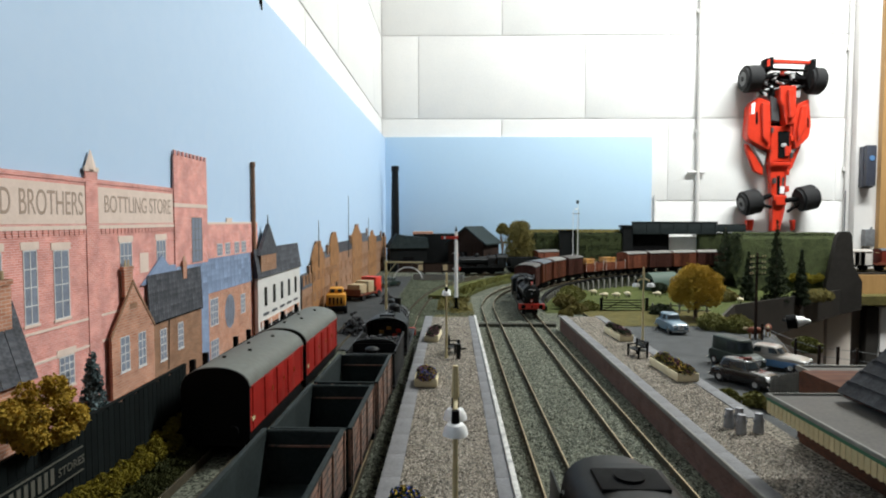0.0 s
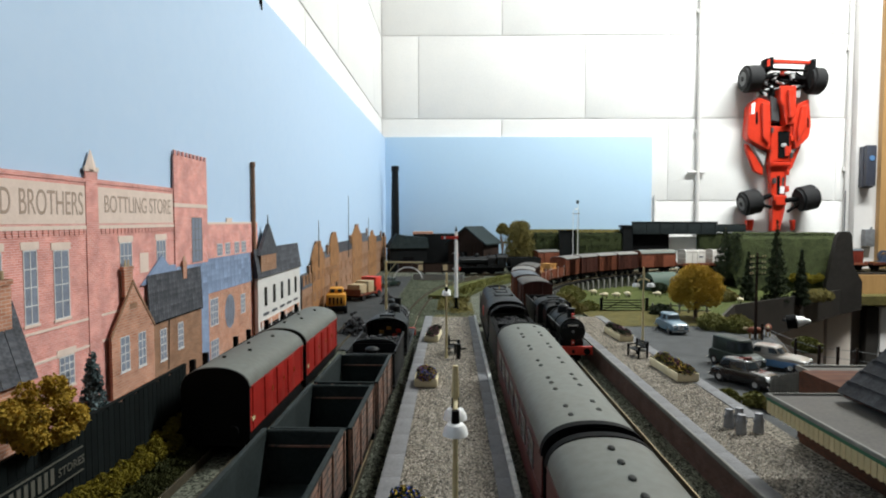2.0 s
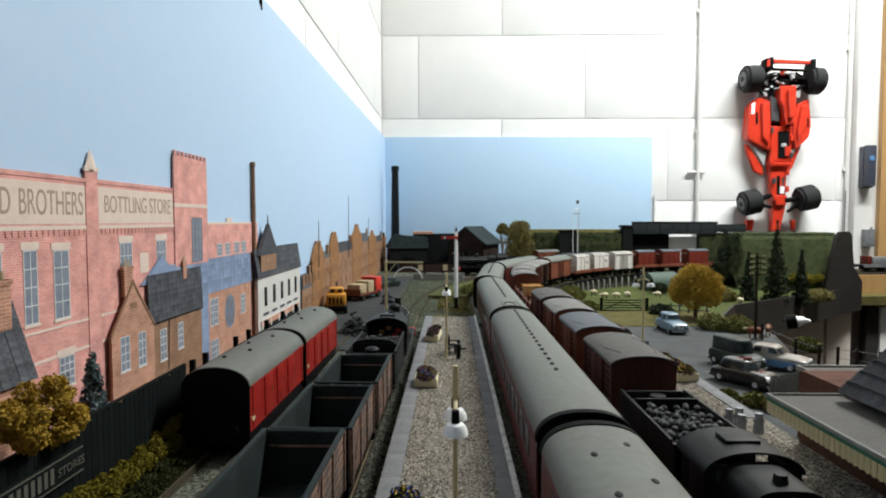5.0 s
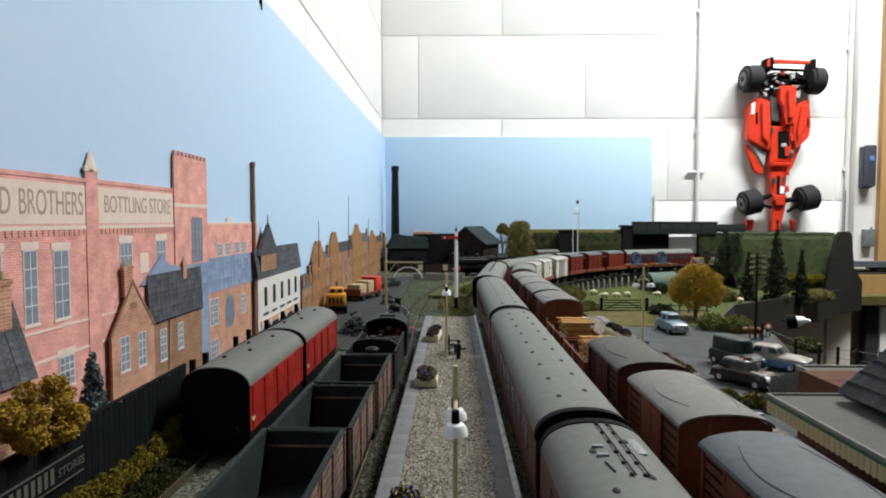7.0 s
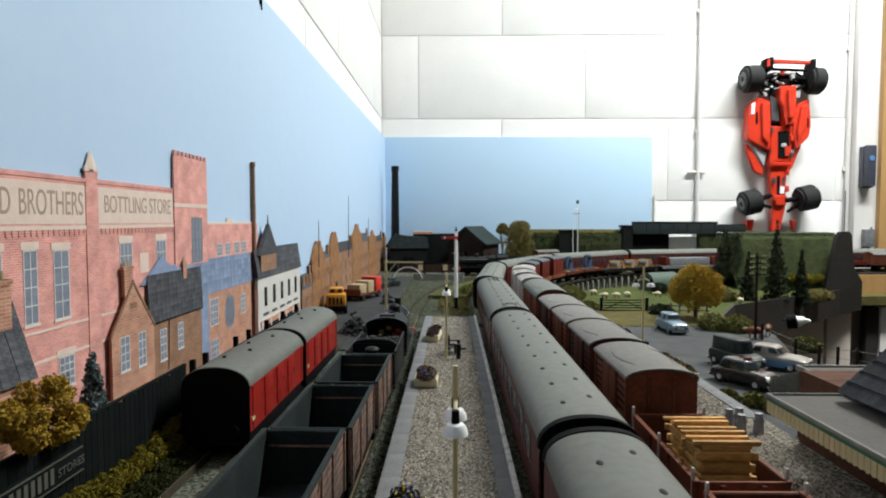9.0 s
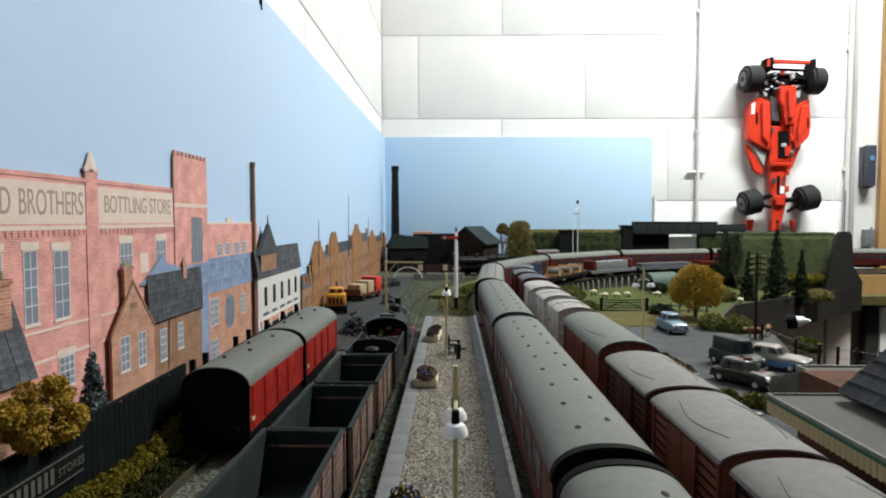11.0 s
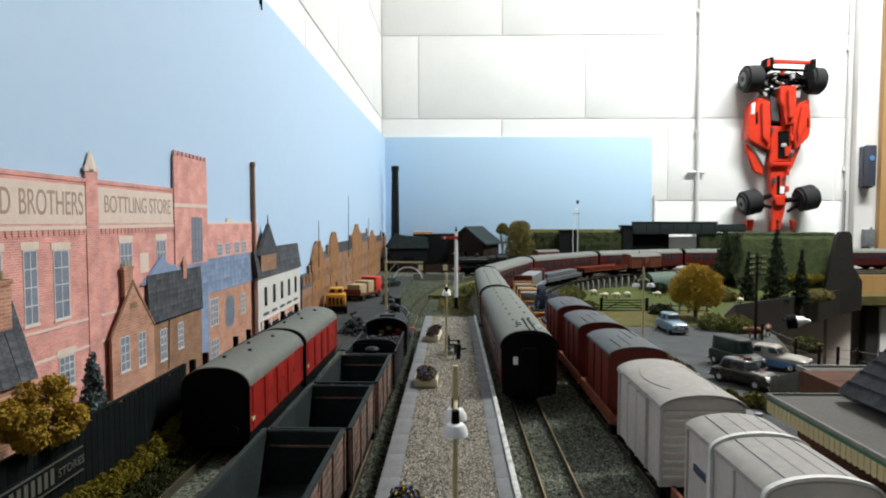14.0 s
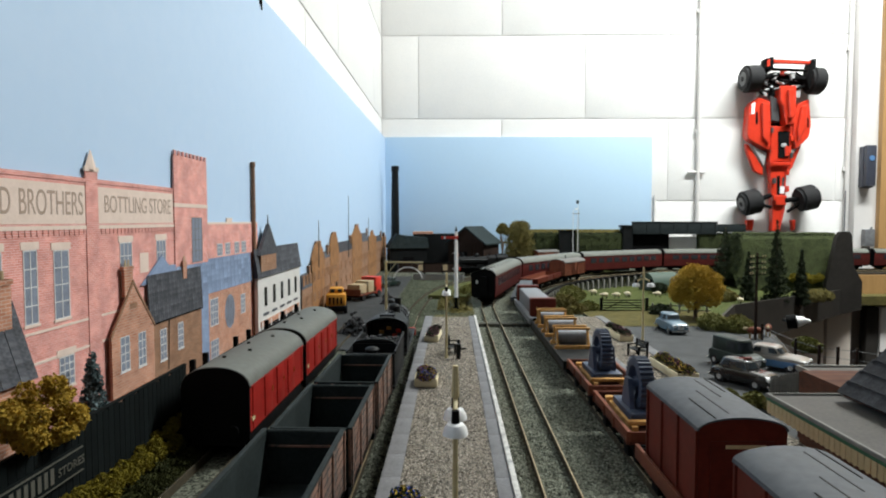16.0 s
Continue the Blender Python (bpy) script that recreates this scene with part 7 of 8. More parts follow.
hedge("hedge", "long clipped dark green hedge along the back", 0.19, 0.465, 1.565, 1.592, -0.01, 0.088, 16000, "leaf_d", 51, 0.0018)
hill = thing("hedged_bank", "steep dark green bank hiding the line", "bank", pose(0, 0, 0))
b = bmesh.new()
rows_ = []
for i in range(41):
    x = 0.640 + (0.876 - 0.640) * i / 40
    k = min(1.0, i / 5 + 0.35)
    rows_.append([b.verts.new((x, y + 0.004 * noise.noise(Vector((x * 40, y * 40, z * 40))), -0.045 + (z + 0.045) * k + 0.003 * noise.noise(Vector((x * 60, z * 60, 1)))))
                  for y, z in ((1.315, -0.045), (1.322, 0.00), (1.332, 0.045), (1.345, 0.080), (1.362, 0.093), (1.400, 0.094), (1.402, -0.045))])
for p, q in zip(rows_, rows_[1:]):
    for k in range(6):
        b.faces.new((p[k], p[k + 1], q[k + 1], q[k]))
bmesh.ops.recalc_face_normals(b, faces=b.faces[:])
part("slope", b, "hedge", hill)
leaves("foliage", [(0.65 + 0.0152 * (i % 15), 1.325 + 0.011 * (i // 15), (-0.02, 0.02, 0.05, 0.085)[i // 15], 0.012, 0.006, 0.018 if i // 15 < 3 else 0.008) for i in range(60)], 15000, 0.0017, "leaf_d", hill, 52)
leaves("scrub", [(0.760 + 0.014 * i, 1.314, -0.005 - 0.004 * (i % 2), 0.011, 0.006, 0.010) for i in range(5)], 2400, 0.0016, "leaf_w", hill, 54)
hedge("hedge", "dark bank of scrub beside the bridge", 0.655, 0.93, 1.565, 1.592, -0.01, 0.088, 9000, "leaf_d", 53, 0.0018)
br = thing("road_bridge", "dark steel girder road bridge across the back", "bridge", pose(0, 1.575, -0.0044))
part("deck", bx(0.452, 0.742, -0.012, 0.012, 0.098, 0.104), "weather", br)
part("girder", bx(0.475, 0.700, -0.014, -0.011, 0.0900, 0.1215, 0.001), "bridge", br)
part("parapet", bx(0.475, 0.700, -0.0155, -0.010, 0.1205, 0.1235), "bridge", br)
part("girder_end", bx(0.700, 0.775, -0.013, -0.010, 0.096, 0.1165, 0.001), "bridge", br)
for x in (0.4790, 0.5150, 0.5510, 0.5870, 0.6230, 0.659, 0.695):
    part("stiffener", bx(x - 0.0010, x + 0.0010, -0.0155, -0.014, 0.092, 0.1205), "bridge", br)
ab = part("abutment_and_void_fill", bx(0.452, 0.478, -0.014, 0.014, 0, 0.112), "weather", br)
# this black block paints in the dark void under the deck, not masonry
part("abutment_and_void_fill", bx(0.480, 0.579, 0.002, 0.012, 0, 0.096), "black", br)
part("abutment_and_void_fill", bx(0.672, 0.694, -0.009, 0.014, 0, 0.0955), "weather", br)
for x in (0.452, 0.466):
    part("pillar_cap", bx(x - 0.004, x + 0.010, -0.016, 0.014, 0.108, 0.114), "weather", br)
part("pale_panel", bx(0.5795, 0.669, 0.010, 0.013, 0.0, 0.083), "white", br, "plain white panel under the bridge")
dbx = thing("signal_box_low", "dark square relay hut in front of the hedge", "hut", pose(0.305, 1.556, -0.0044))
part("wall", bx(-0.022, 0.020, -0.010, 0.006, 0, 0.098), "weather", dbx)
part("roof", bx(-0.024, 0.022, -0.012, 0.006, 0.098, 0.101), "black", dbx)


def bracket_signal(at):
    t = thing("bracket_signal", "tall thin two-post signal against the sky board", "signal", at)
    for x in (-0.006, 0.006):
        part("post", cy((x, 0, 0), (x, 0, 0.165 if x > 0 else 0.150), 0.0009, 0.0006, 8), "white", t)
    part("lamp", bx(0.002, 0.0085, -0.002, 0.002, 0.166, 0.174, 0.0005), "black", t)
    part("arm", bx(-0.002, 0.006, -0.0012, -0.0006, 0.150, 0.1535), "white", t)
    part("ladder", bx(0.0085, 0.0092, -0.0006, 0.0006, 0, 0.15), "steel", t)
    part("platform", bx(-0.008, 0.010, -0.003, 0.003, 0.139, 0.1405), "steel", t)
    return t


bracket_signal(pose(0.322, 1.540, 0.0))
# piers of the timber trestle along the inner edge of the curve
tre = thing("trestle", "grey timber trestle piers carrying the curve", "trestle", pose(0, 0, 0))
pier = None
for a in np.arange(14, 76, 2.1):
    m = pose(CX - 0.6145 * math.cos(radians(a)), BEND + 0.6145 * math.sin(radians(a)), 0, 0, 0, -a)
    if pier is None:
        pier = part("pier", bx(-0.0015, 0.0020, -0.0022, 0.0022, -0.055, -0.0010, 0.0003), "conc", tre)
        pier.matrix_basis = m
    else:
        share("pier", pier, m, tre)
for i, (x, y, z, r) in enumerate(((0.165, 0.86, 0.004, 0.015), (0.178, 0.90, 0.006, 0.016), (0.192, 0.945, 0.006, 0.017), (0.172, 0.80, 0.000, 0.012), (0.190, 0.815, 0.001, 0.013), (0.208, 0.985, 0.0, 0.014), (0.150, 0.775, -0.001, 0.008))):
    bush("green_bush", "yellow-green bush beside the curve", [(x, y, z, r, r, r * 0.75), (x + r * 0.5, y - r * 0.3, z - 0.002, r * 0.7, r * 0.7, r * 0.6), (x - r * 0.5, y + r * 0.2, z, r * 0.6, r * 0.6, r * 0.5)], 1500, 0.0017, "leaf_g" if i % 3 else "leaf_o", 60 + i)
for i, (x, y, z, r, lf) in enumerate(((0.296, 0.668, 0.006, 0.016, "leaf_g"), (0.318, 0.655, 0.005, 0.015, "leaf_g"), (0.335, 0.690, 0.004, 0.012, "leaf_o"), (0.275, 0.775, 0.002, 0.015, "leaf_d"), (0.3370, 0.560, 0.004, 0.011, "leaf_g"),
                                       (0.203, 0.392, 0.002, 0.007, "leaf_g"), (0.190, 0.402, 0.002, 0.006, "leaf_g"), (0.210, 0.380, 0.002, 0.006, "leaf_o"), (0.490, 1.06, -0.012, 0.018, "leaf_o"), (0.700, 1.17, -0.026, 0.022, "leaf_o"), (0.742, 1.19, -0.028, 0.020, "leaf_o"), (0.412, 1.17, -0.012, 0.016, "leaf_d"))):
    bush("scrub", "olive scrub bush on the verge", [(x, y, z, r, r, r * 0.7), (x + r * 0.7, y - r * 0.2, z - 0.002, r * 0.6, r * 0.6, r * 0.5)], 1600, 0.0016, lf, 80 + i)
bush("curve_hedge", "low straggling hedge outside the curve", [(CX - 0.752 * math.cos(radians(a)) + 0.003 * math.sin(a), BEND + 0.752 * math.sin(radians(a)), 0.003, 0.012, 0.012, 0.009) for a in np.arange(12, 44, 1.4)], 5200, 0.0020, "leaf_g", 97)
bush("signal_scrub", "low grass and scrub round the signal", [(0.004 + 0.016 * math.sin(i * 2.2), 0.80 + i * 0.012, -0.002, 0.010, 0.010, 0.004) for i in range(14)], 2500, 0.0014, "leaf_o", 98)
hut = thing("round_roof_hut", "green curved-roof hut in the meadow", "hut", pose(0.436, 1.235, -0.022, 0, 0, -65))
part("hut_body", ex(arch(0.046, 0.006, 0.036) + [(-0.023, 0), (0.023, 0)], -0.036, 0.036), "greenroof", hut)
part("door_panel", bx(-0.008, 0.008, 0.0358, 0.0366, 0.0, 0.022), "felt", hut)
for i, (x, y, rz) in enumerate(((0.262, 1.085, 60), (0.268, 1.03, 95), (0.292, 1.04, 88), (0.320, 1.07, 30), (0.385, 1.10, 75), (0.505, 1.03, 10))):
    z = -0.0035 + meadow_drop(x, y)
    s = thing("sheep", "cream model sheep grazing in the meadow", "sheep", pose(x, y, z, 0, 0, rz), "sheep")
    part("body", ball(bmesh.new(), (0, 0, 0.0075), 0.0035, 0.0065, 0.0038, 12), "sheep", s)
    part("head", ball(bmesh.new(), (0, 0.0075, 0.0078), 0.0015, 0.0024, 0.0016, 8), "sheep", s)
    for sx in (-1, 1):
        for y_ in (-0.0035, 0.0035):
            part("leg", cy((sx * 0.0017, y_, 0), (sx * 0.0017, y_, 0.006), 0.0006, seg=6), "black", s)
gt = thing("field_gate", "black five-bar field gate", "gate", pose(0.2035, 0.800, -0.004))
for x in (0.0, 0.062):
    part("gate_post", bx(x - 0.0016, x + 0.0016, -0.0016, 0.0016, 0, 0.021), "black", gt)
for z in (0.004, 0.0075, 0.011, 0.0145, 0.018):
    part("bar", bx(0.0016, 0.0604, -0.0006, 0.0006, z - 0.0006, z + 0.0006), "black", gt)
for xa, xb in ((0.003, 0.031), (0.059, 0.031)):
    part("brace", cy((xa, 0.0008, 0.004), (xb, 0.0008, 0.018), 0.0006, seg=5), "black", gt)
rf = thing("rustic_fence", "grey post and rail fence below the tree", "fence", pose(0.268, 0.785, -0.004))
for i in range(7):
    part("post", bx(i * 0.012 - 0.001, i * 0.012 + 0.001, -0.001, 0.001, 0, 0.016), "conc", rf)
for z in (0.006, 0.0125):
    part("rail", bx(-0.002, 0.076, -0.0016, -0.0006, z - 0.0007, z + 0.0007), "conc", rf)
wf = thing("wire_fence", "dark posts and wire along the layout edge", "fence", pose(0, 0, -0.004))
pts = [(0.322, 0.610), (0.3135, 0.536), (0.3175, 0.508), (0.3290, 0.501), (0.3400, 0.494), (0.3510, 0.482)]
for x, y in pts:
    part("post", bx(x - 0.0009, x + 0.0009, y - 0.0009, y + 0.0009, 0, 0.019), "creosote", wf)
for z in (0.009, 0.0165):
    for p, q in zip(pts, pts[1:]):
        part("wire", cy((*p, z), (*q, z), 0.0002, seg=4), "steel", wf)
tp = thing("telegraph_pole", "dark telegraph pole with four insulated cross-arms", "telegraph pole", pose(0.3160, 0.612, -0.004, 0, 0, 12))
part("pole", cy((0, 0, 0), (0, 0, 0.093), 0.0016, 0.0011, 10), "creosote", tp)
for z in (0.0880, 0.0822, 0.0764, 0.0706):
    arm = part("cross_arm", bx(-0.0095, 0.0095, -0.0018, -0.0006, z - 0.0007, z + 0.0007), "black", tp)
    for x in (-0.0085, -0.0055, 0.0055, 0.0085):
        part("insulator", cy((x, -0.0012, z + 0.0006), (x, -0.0012, z + 0.0026), 0.0008, 0.0006, 8), "cream", arm)

# ---- road vehicles
road_vehicle("grey_blue_saloon", "grey-blue rounded saloon parked on the road", "car", 0.047, 0.0200, 0.0205, "carblue", "carblue", pose(0.2455, 0.657, -0.0014, 0, 0, -176), 0.36, 0.10, wings=True)
road_vehicle("two_tone_saloon", "blue and pale grey two-tone saloon", "car", 0.058, 0.0225, 0.0195, "carcream", "carcream", pose(0.2690, 0.4960, -0.0014, 0, 0, -134), 0.32, 0.22, lower="carblue2")
road_vehicle("green_van", "dark green delivery van", "van", 0.046, 0.0205, 0.0255, "cargreen", "cargreen", pose(0.2400, 0.495, -0.0014, 0, 0, -164), 0.24, 0.0, True)
taxi = road_vehicle("black_taxi", "shiny black taxi cab", "car", 0.047, 0.0195, 0.0195, "carblack", "carblack", pose(0.2215, 0.4430, -0.0014, 0, 0, -150), 0.33, 0.10, wings=True)
part("roof_sign", bx(-0.003, 0.003, 0.001, 0.004, 0.0190, 0.0212, 0.0004), "contred", taxi)
for i, (x, y, rz) in enumerate(((0.3180, 0.617, 80), (0.3400, 0.632, 150))):
    hs = thing("cow", "brown model cow by the roadside fence", "cow", pose(x, y, -0.003, 0, 0, rz), "cows by the fence")
    hs.scale = (0.72, 0.72, 0.72)
    part("body", ball(bmesh.new(), (0, 0, 0.014), 0.0048, 0.0105, 0.0058, 14), "bauxite", hs)
    part("head", ball(bmesh.new(), (0, 0.0125, 0.0165), 0.0022, 0.0042, 0.0027, 10), "tan", hs)
    for sx in (-1, 1):
        for y_ in (-0.0065, 0.0065):
            part("leg", cy((sx * 0.0025, y_, 0), (sx * 0.0025, y_, 0.011), 0.001, seg=6), "tan", hs)


# ---- platform furniture
def lamp_post(at, label, double=True):
    t = thing("platform_lamp", label, "lamp post", at, "platform lamps")
    part("base", cy((0, 0, 0), (0, 0, 0.004), 0.0017, 0.0012, 10), "cream", t)
    part("post", cy((0, 0, 0.003), (0, 0, 0.0660), 0.0010, 0.0007, 10), "cream", t)
    part("finial", cy((0, 0, 0.0600), (0, 0, 0.0690), 0.0012, 0.0008, 10), "cream", t)
    for s in ((-1, 1) if double else (-1,)):
        a = part("arm", cy((0, 0, 0.0590), (0, s * 0.0060, 0.0560), 0.0007, seg=8), "cream", t)
        part("socket", cy((0, s * 0.0065, 0.0530), (0, s * 0.0065, 0.0580), 0.0013, 0.0011, 10), "black", a)
        b = bmesh.new()
        prof = [(0.0012, 0.0546), (0.0024, 0.0542), (0.0032, 0.0531), (0.0036, 0.0513)]
        rings = [[b.verts.new((r * math.cos(k), s * 0.0065 + r * math.sin(k), z)) for k in np.linspace(0, 2 * math.pi, 20, endpoint=False)] for r, z in prof]
        for p, q in zip(rings, rings[1:]):
            for i in range(20):
                b.faces.new((p[i], p[(i + 1) % 20], q[(i + 1) % 20], q[i]))
        b.faces.new(rings[0])
        b.faces.new(rings[-1][::-1])
        bmesh.ops.recalc_face_normals(b, faces=b.faces[:])
        part("shade", b, "lampwhite", t, "white bell-shaped shade", True)
    return t


lamp_post(pose(0.0010, 0.1670, 0.012), "cream platform lamp with two white shades")
lamp_post(pose(-0.0044, 0.4690, 0.012), "cream platform lamp with white shades")
lamp_post(pose(0.1716, 0.5270, 0.012, 0, 0, 90), "cream platform lamp beside the road")


def planter(at, L, W, flowers, label, seed):
    t = thing("flower_planter", label, "planter", at, "flower planters")
    part("trough", bx(-W / 2, W / 2, -L / 2, L / 2, 0, 0.0066, 0.0022), "planter", t)
    part("soil", bx(-W / 2 + 0.0012, W / 2 - 0.0012, -L / 2 + 0.0012, L / 2 - 0.0012, 0.0058, 0.0066), "earth", t)
    k = max(3, int(L / 0.006))
    blobs = [(0.0015 * math.sin(i * 2.0), -L / 2 + L * (i + 0.5) / k, 0.0072, W * 0.36, L / k * 0.75, 0.0034) for i in range(k)]
    leaves("greenery", blobs, 1500, 0.0009, "leaf_d", t, seed)
    for j, f in enumerate(flowers):
        leaves("blossom", blobs, 380, 0.0007, f, t, seed + 7 + j, fill=0.92)
    return t


planter(pose(-0.0172, 0.3930, 0.012), 0.022, 0.0158, ("fl_y", "fl_b", "fl_p"), "cream planter full of blue and yellow flowers", 101)
planter(pose(-0.0175, 0.5450, 0.012, 0, 0, -4), 0.036, 0.0135, ("fl_p",), "cream planter with dark plants", 102)
planter(pose(-0.0165, 0.2080, 0.012), 0.020, 0.0155, ("fl_y", "fl_b"), "cream planter with bright blue and yellow flowers", 103)
planter(pose(0.1600, 0.4230, 0.012, 0, 0, 3), 0.050, 0.0160, ("fl_y", "fl_p"), "long cream trough with yellow flowers", 104)
planter(pose(0.1580, 0.5560, 0.012, 0, 0, 3), 0.046, 0.0140, ("fl_p",), "long cream trough with purple plants", 105)


def bench(at):
    t = thing("platform_bench", "dark slatted station bench", "bench", at, "platform benches")
    for i in range(4):
        part("seat_slat", bx(-0.0085, 0.0085, -0.0035 + i * 0.002, -0.0020 + i * 0.002, 0.0058, 0.0064), "weather", t)
    for z in (0.0085, 0.0105, 0.0125):
        part("back_slat", bx(-0.0085, 0.0085, 0.0048, 0.0054, z - 0.0008, z + 0.0008), "weather", t)
    for x in (-0.0075, 0.0075):
        part("leg", bx(x - 0.0006, x + 0.0006, -0.0035, -0.0023, 0, 0.0090), "black", t)
        part("leg", bx(x - 0.0006, x + 0.0006, 0.0042, 0.0054, 0, 0.0135), "black", t)
        part("armrest", bx(x - 0.0006, x + 0.0006, -0.004, 0.005, 0.0086, 0.0094), "black", t)
    return t


bench(pose(0.1500, 0.4750, 0.012, 0, 0, -75))
bench(pose(0.0010, 0.4850, 0.012, 0, 0, 80))
fig = thing("figurine", "tiny dark painted figurine standing by the bench", "figurine", pose(0.0052, 0.4650, 0.012))
b = cy((0, 0, 0), (0, 0, 0.012), 0.0016, 0.0022, 8)
cyl(b, (-0.001, 0, 0.008), (0.0062, -0.001, 0.0085), 0.0008, 0.0006, 6)
ball(b, (0, 0, 0.0140), 0.0015, 0.0015, 0.0018, 8)
fig_mesh = part("figurine_shape", b, "weather", fig)
for i, (x, y) in enumerate(((0.1478, 0.3110), (0.1542, 0.3130), (0.1500, 0.3020), (0.1600, 0.3040))):
    c = thing("milk_churn", "grey galvanised milk churn on the platform", "milk churn", pose(x, y, 0.012), "milk churns")
    c.scale = (0.72, 0.72, 0.80)
    part("body", cy((0, 0, 0), (0, 0, 0.0095), 0.0037, 0.0030, 16), "tin", c)
    part("neck", cy((0, 0, 0.0095), (0, 0, 0.0115), 0.0030, 0.0023, 16), "tin", c)
    part("lid", cy((0, 0, 0.0115), (0, 0, 0.0128), 0.0029, 0.0027, 16), "tin", c)
    for sx in (-1, 1):
        part("handle", bx(sx * 0.0033 - 0.0005, sx * 0.0033 + 0.0005, -0.0008, 0.0008, 0.0070, 0.0088), "tin", c)

sig = thing("semaphore_signal", "white lattice signal post with red arms", "signal", pose(0.0058, 0.8190, -0.003))
part("base", bx(-0.004, 0.004, -0.004, 0.004, 0, 0.004), "black", sig)
part("lower_post", bx(-0.0023, 0.0023, -0.0023, 0.0023, 0.003, 0.018), "black", sig)
part("post", cy((0, 0, 0.018), (0, 0, 0.1100), 0.0027, 0.0021, 8), "white", sig)
part("finial", cy((0, 0, 0.110), (0, 0, 0.1165), 0.0018, 0.0004, 8), "weather", sig)
for z, l in ((0.1015, 0.021),):
    a = part("arm", bx(-l, 0.003, -0.0033, -0.0023, z - 0.0019, z + 0.0019, 0.0002), "red", sig, "red signal arm")
    if l > 0.01:
        part("stripe", bx(-l + 0.0035, -l + 0.0065, -0.0036, -0.0030, z - 0.0019, z + 0.0019), "white", a)
        part("spectacle", cy((0.003, -0.0030, z - 0.003), (0.003, -0.0024, z - 0.003), 0.0022, seg=10), "black", a)
part("ladder", bx(0.0034, 0.0040, 0.0010, 0.0030, 0.004, 0.095), "steel", sig)
for z in (0.058, 0.080):
    part("balance_bar", bx(-0.0050, 0.0034, -0.0032, -0.0024, z - 0.0006, z + 0.0006), "white", sig)

part("gravel_apron", bx(0.1690, 0.1745, -0.30, 0.3440, 0.0050, 0.0119), "gravel", plat_r)
# crossing boards beyond the platform ends
cr = thing("board_crossing", "dark timber board crossing over the tracks", "crossing", pose(0, 0.700, -0.0044))
for x0, x1 in ((0.026, 0.0405), (0.0435, 0.0565), (0.0595, 0.0920), (0.0950, 0.1080), (0.1110, 0.1240)):
    part("board", bx(x0, x1, -0.006, 0.006, 0, 0.0040, 0.0003), "sleeper", cr)

# ---- station building, canopy and annex
stn = thing("station_building", "brick station building with slate roof and platform canopy", "station building", pose(0, 0, 0))
part("wall", bx(0.1740, 0.2500, -0.30, 0.2920, -0.004, 0.0480), "station_brick", stn)
can = part("canopy_roof", bx(0.1415, 0.1760, -0.30, 0.2600, 0.0432, 0.0448), "felt", stn)
part("canopy_edge", bx(0.1402, 0.1414, -0.30, 0.2612, 0.0440, 0.0458, 0.0003), "conc", can)
part("canopy_edge", bx(0.1414, 0.1760, 0.2602, 0.2612, 0.0440, 0.0458, 0.0003), "conc", can)
part("valance_board", bx(0.1402, 0.1416, -0.30, 0.2606, 0.0428, 0.0441), "valgreen", can, "dark green valance board")
slat = None
for i, y in enumerate(np.arange(0.2590, 0.02, -0.0031)):
    m = pose(0.1404, y, 0.0378)
    if slat is None:
        slat = part("valance_slat", ex([(-0.0013, 0.0050), (0.0013, 0.0050), (0.0013, -0.0002), (0.0, -0.0008), (-0.0013, -0.0002)], 0.0, 0.0008, "x"), "cream", can)
        slat.matrix_basis = m
    else:
        share("valance_slat", slat, m, can)
for i, x in enumerate(np.arange(0.1435, 0.1760, 0.0031)):
    share("valance_slat", slat, pose(x, 0.2606, 0.0378, 0, 0, 90), can)
part("valance_backing", bx(0.1412, 0.1416, -0.30, 0.2600, 0.0385, 0.0428), "valgreen", can)
for y in (0.245, 0.15, 0.05):
    part("canopy_bracket", cy((0.1735, y, 0.026), (0.148, y, 0.0430), 0.0010, seg=6), "valgreen", can)
# pitched roof in rows of slates, hipped at the far end
rid_x, eav_x, z_e, z_r = 0.2120, 0.1660, 0.0488, 0.1080
b = bmesh.new()
va = [b.verts.new(p) for p in ((eav_x, -0.3, z_e), (eav_x, 0.2520, z_e), (2 * rid_x - eav_x, 0.2520, z_e), (2 * rid_x - eav_x, -0.3, z_e), (rid_x, -0.3, z_r), (rid_x, 0.2300, z_r))]
for q in ((0, 1, 5, 4), (1, 2, 5), (2, 3, 4, 5), (3, 0, 4), (0, 3, 2, 1)):
    b.faces.new([va[i] for i in q])
bmesh.ops.recalc_face_normals(b, faces=b.faces[:])
srf = part("roof", b, "stationslate", stn)
rowsn, tile = 12, None
sl = math.degrees(math.atan2(z_r - z_e, rid_x - eav_x))
for i in range(rowsn):
    t = (i + 0.5) / rowsn
    x, z = eav_x + (rid_x - eav_x) * t, z_e + (z_r - z_e) * t
    ymax = 0.2520 - 0.022 * t
    y = ymax - 0.0035
    while y > 0.10:
        m = pose(x, y, z, 0, -sl + 6, 0)
        if tile is None:
            tile = part("slate", bx(-0.0034, 0.0034, -0.00352, 0.00352, 0.0002, 0.0011), "stationslate", srf)
            tile.matrix_basis = m
        else:
            share("slate", tile, m, srf)
        y -= 0.0071
    for j in range(int(2 * (rid_x - x) / 0.0072)):
        share("slate", tile, pose(x + 0.004 + j * 0.0072, ymax, z, 0, 0, -90) @ pose(0, 0, 0, 0, -sl + 6, 0), srf)
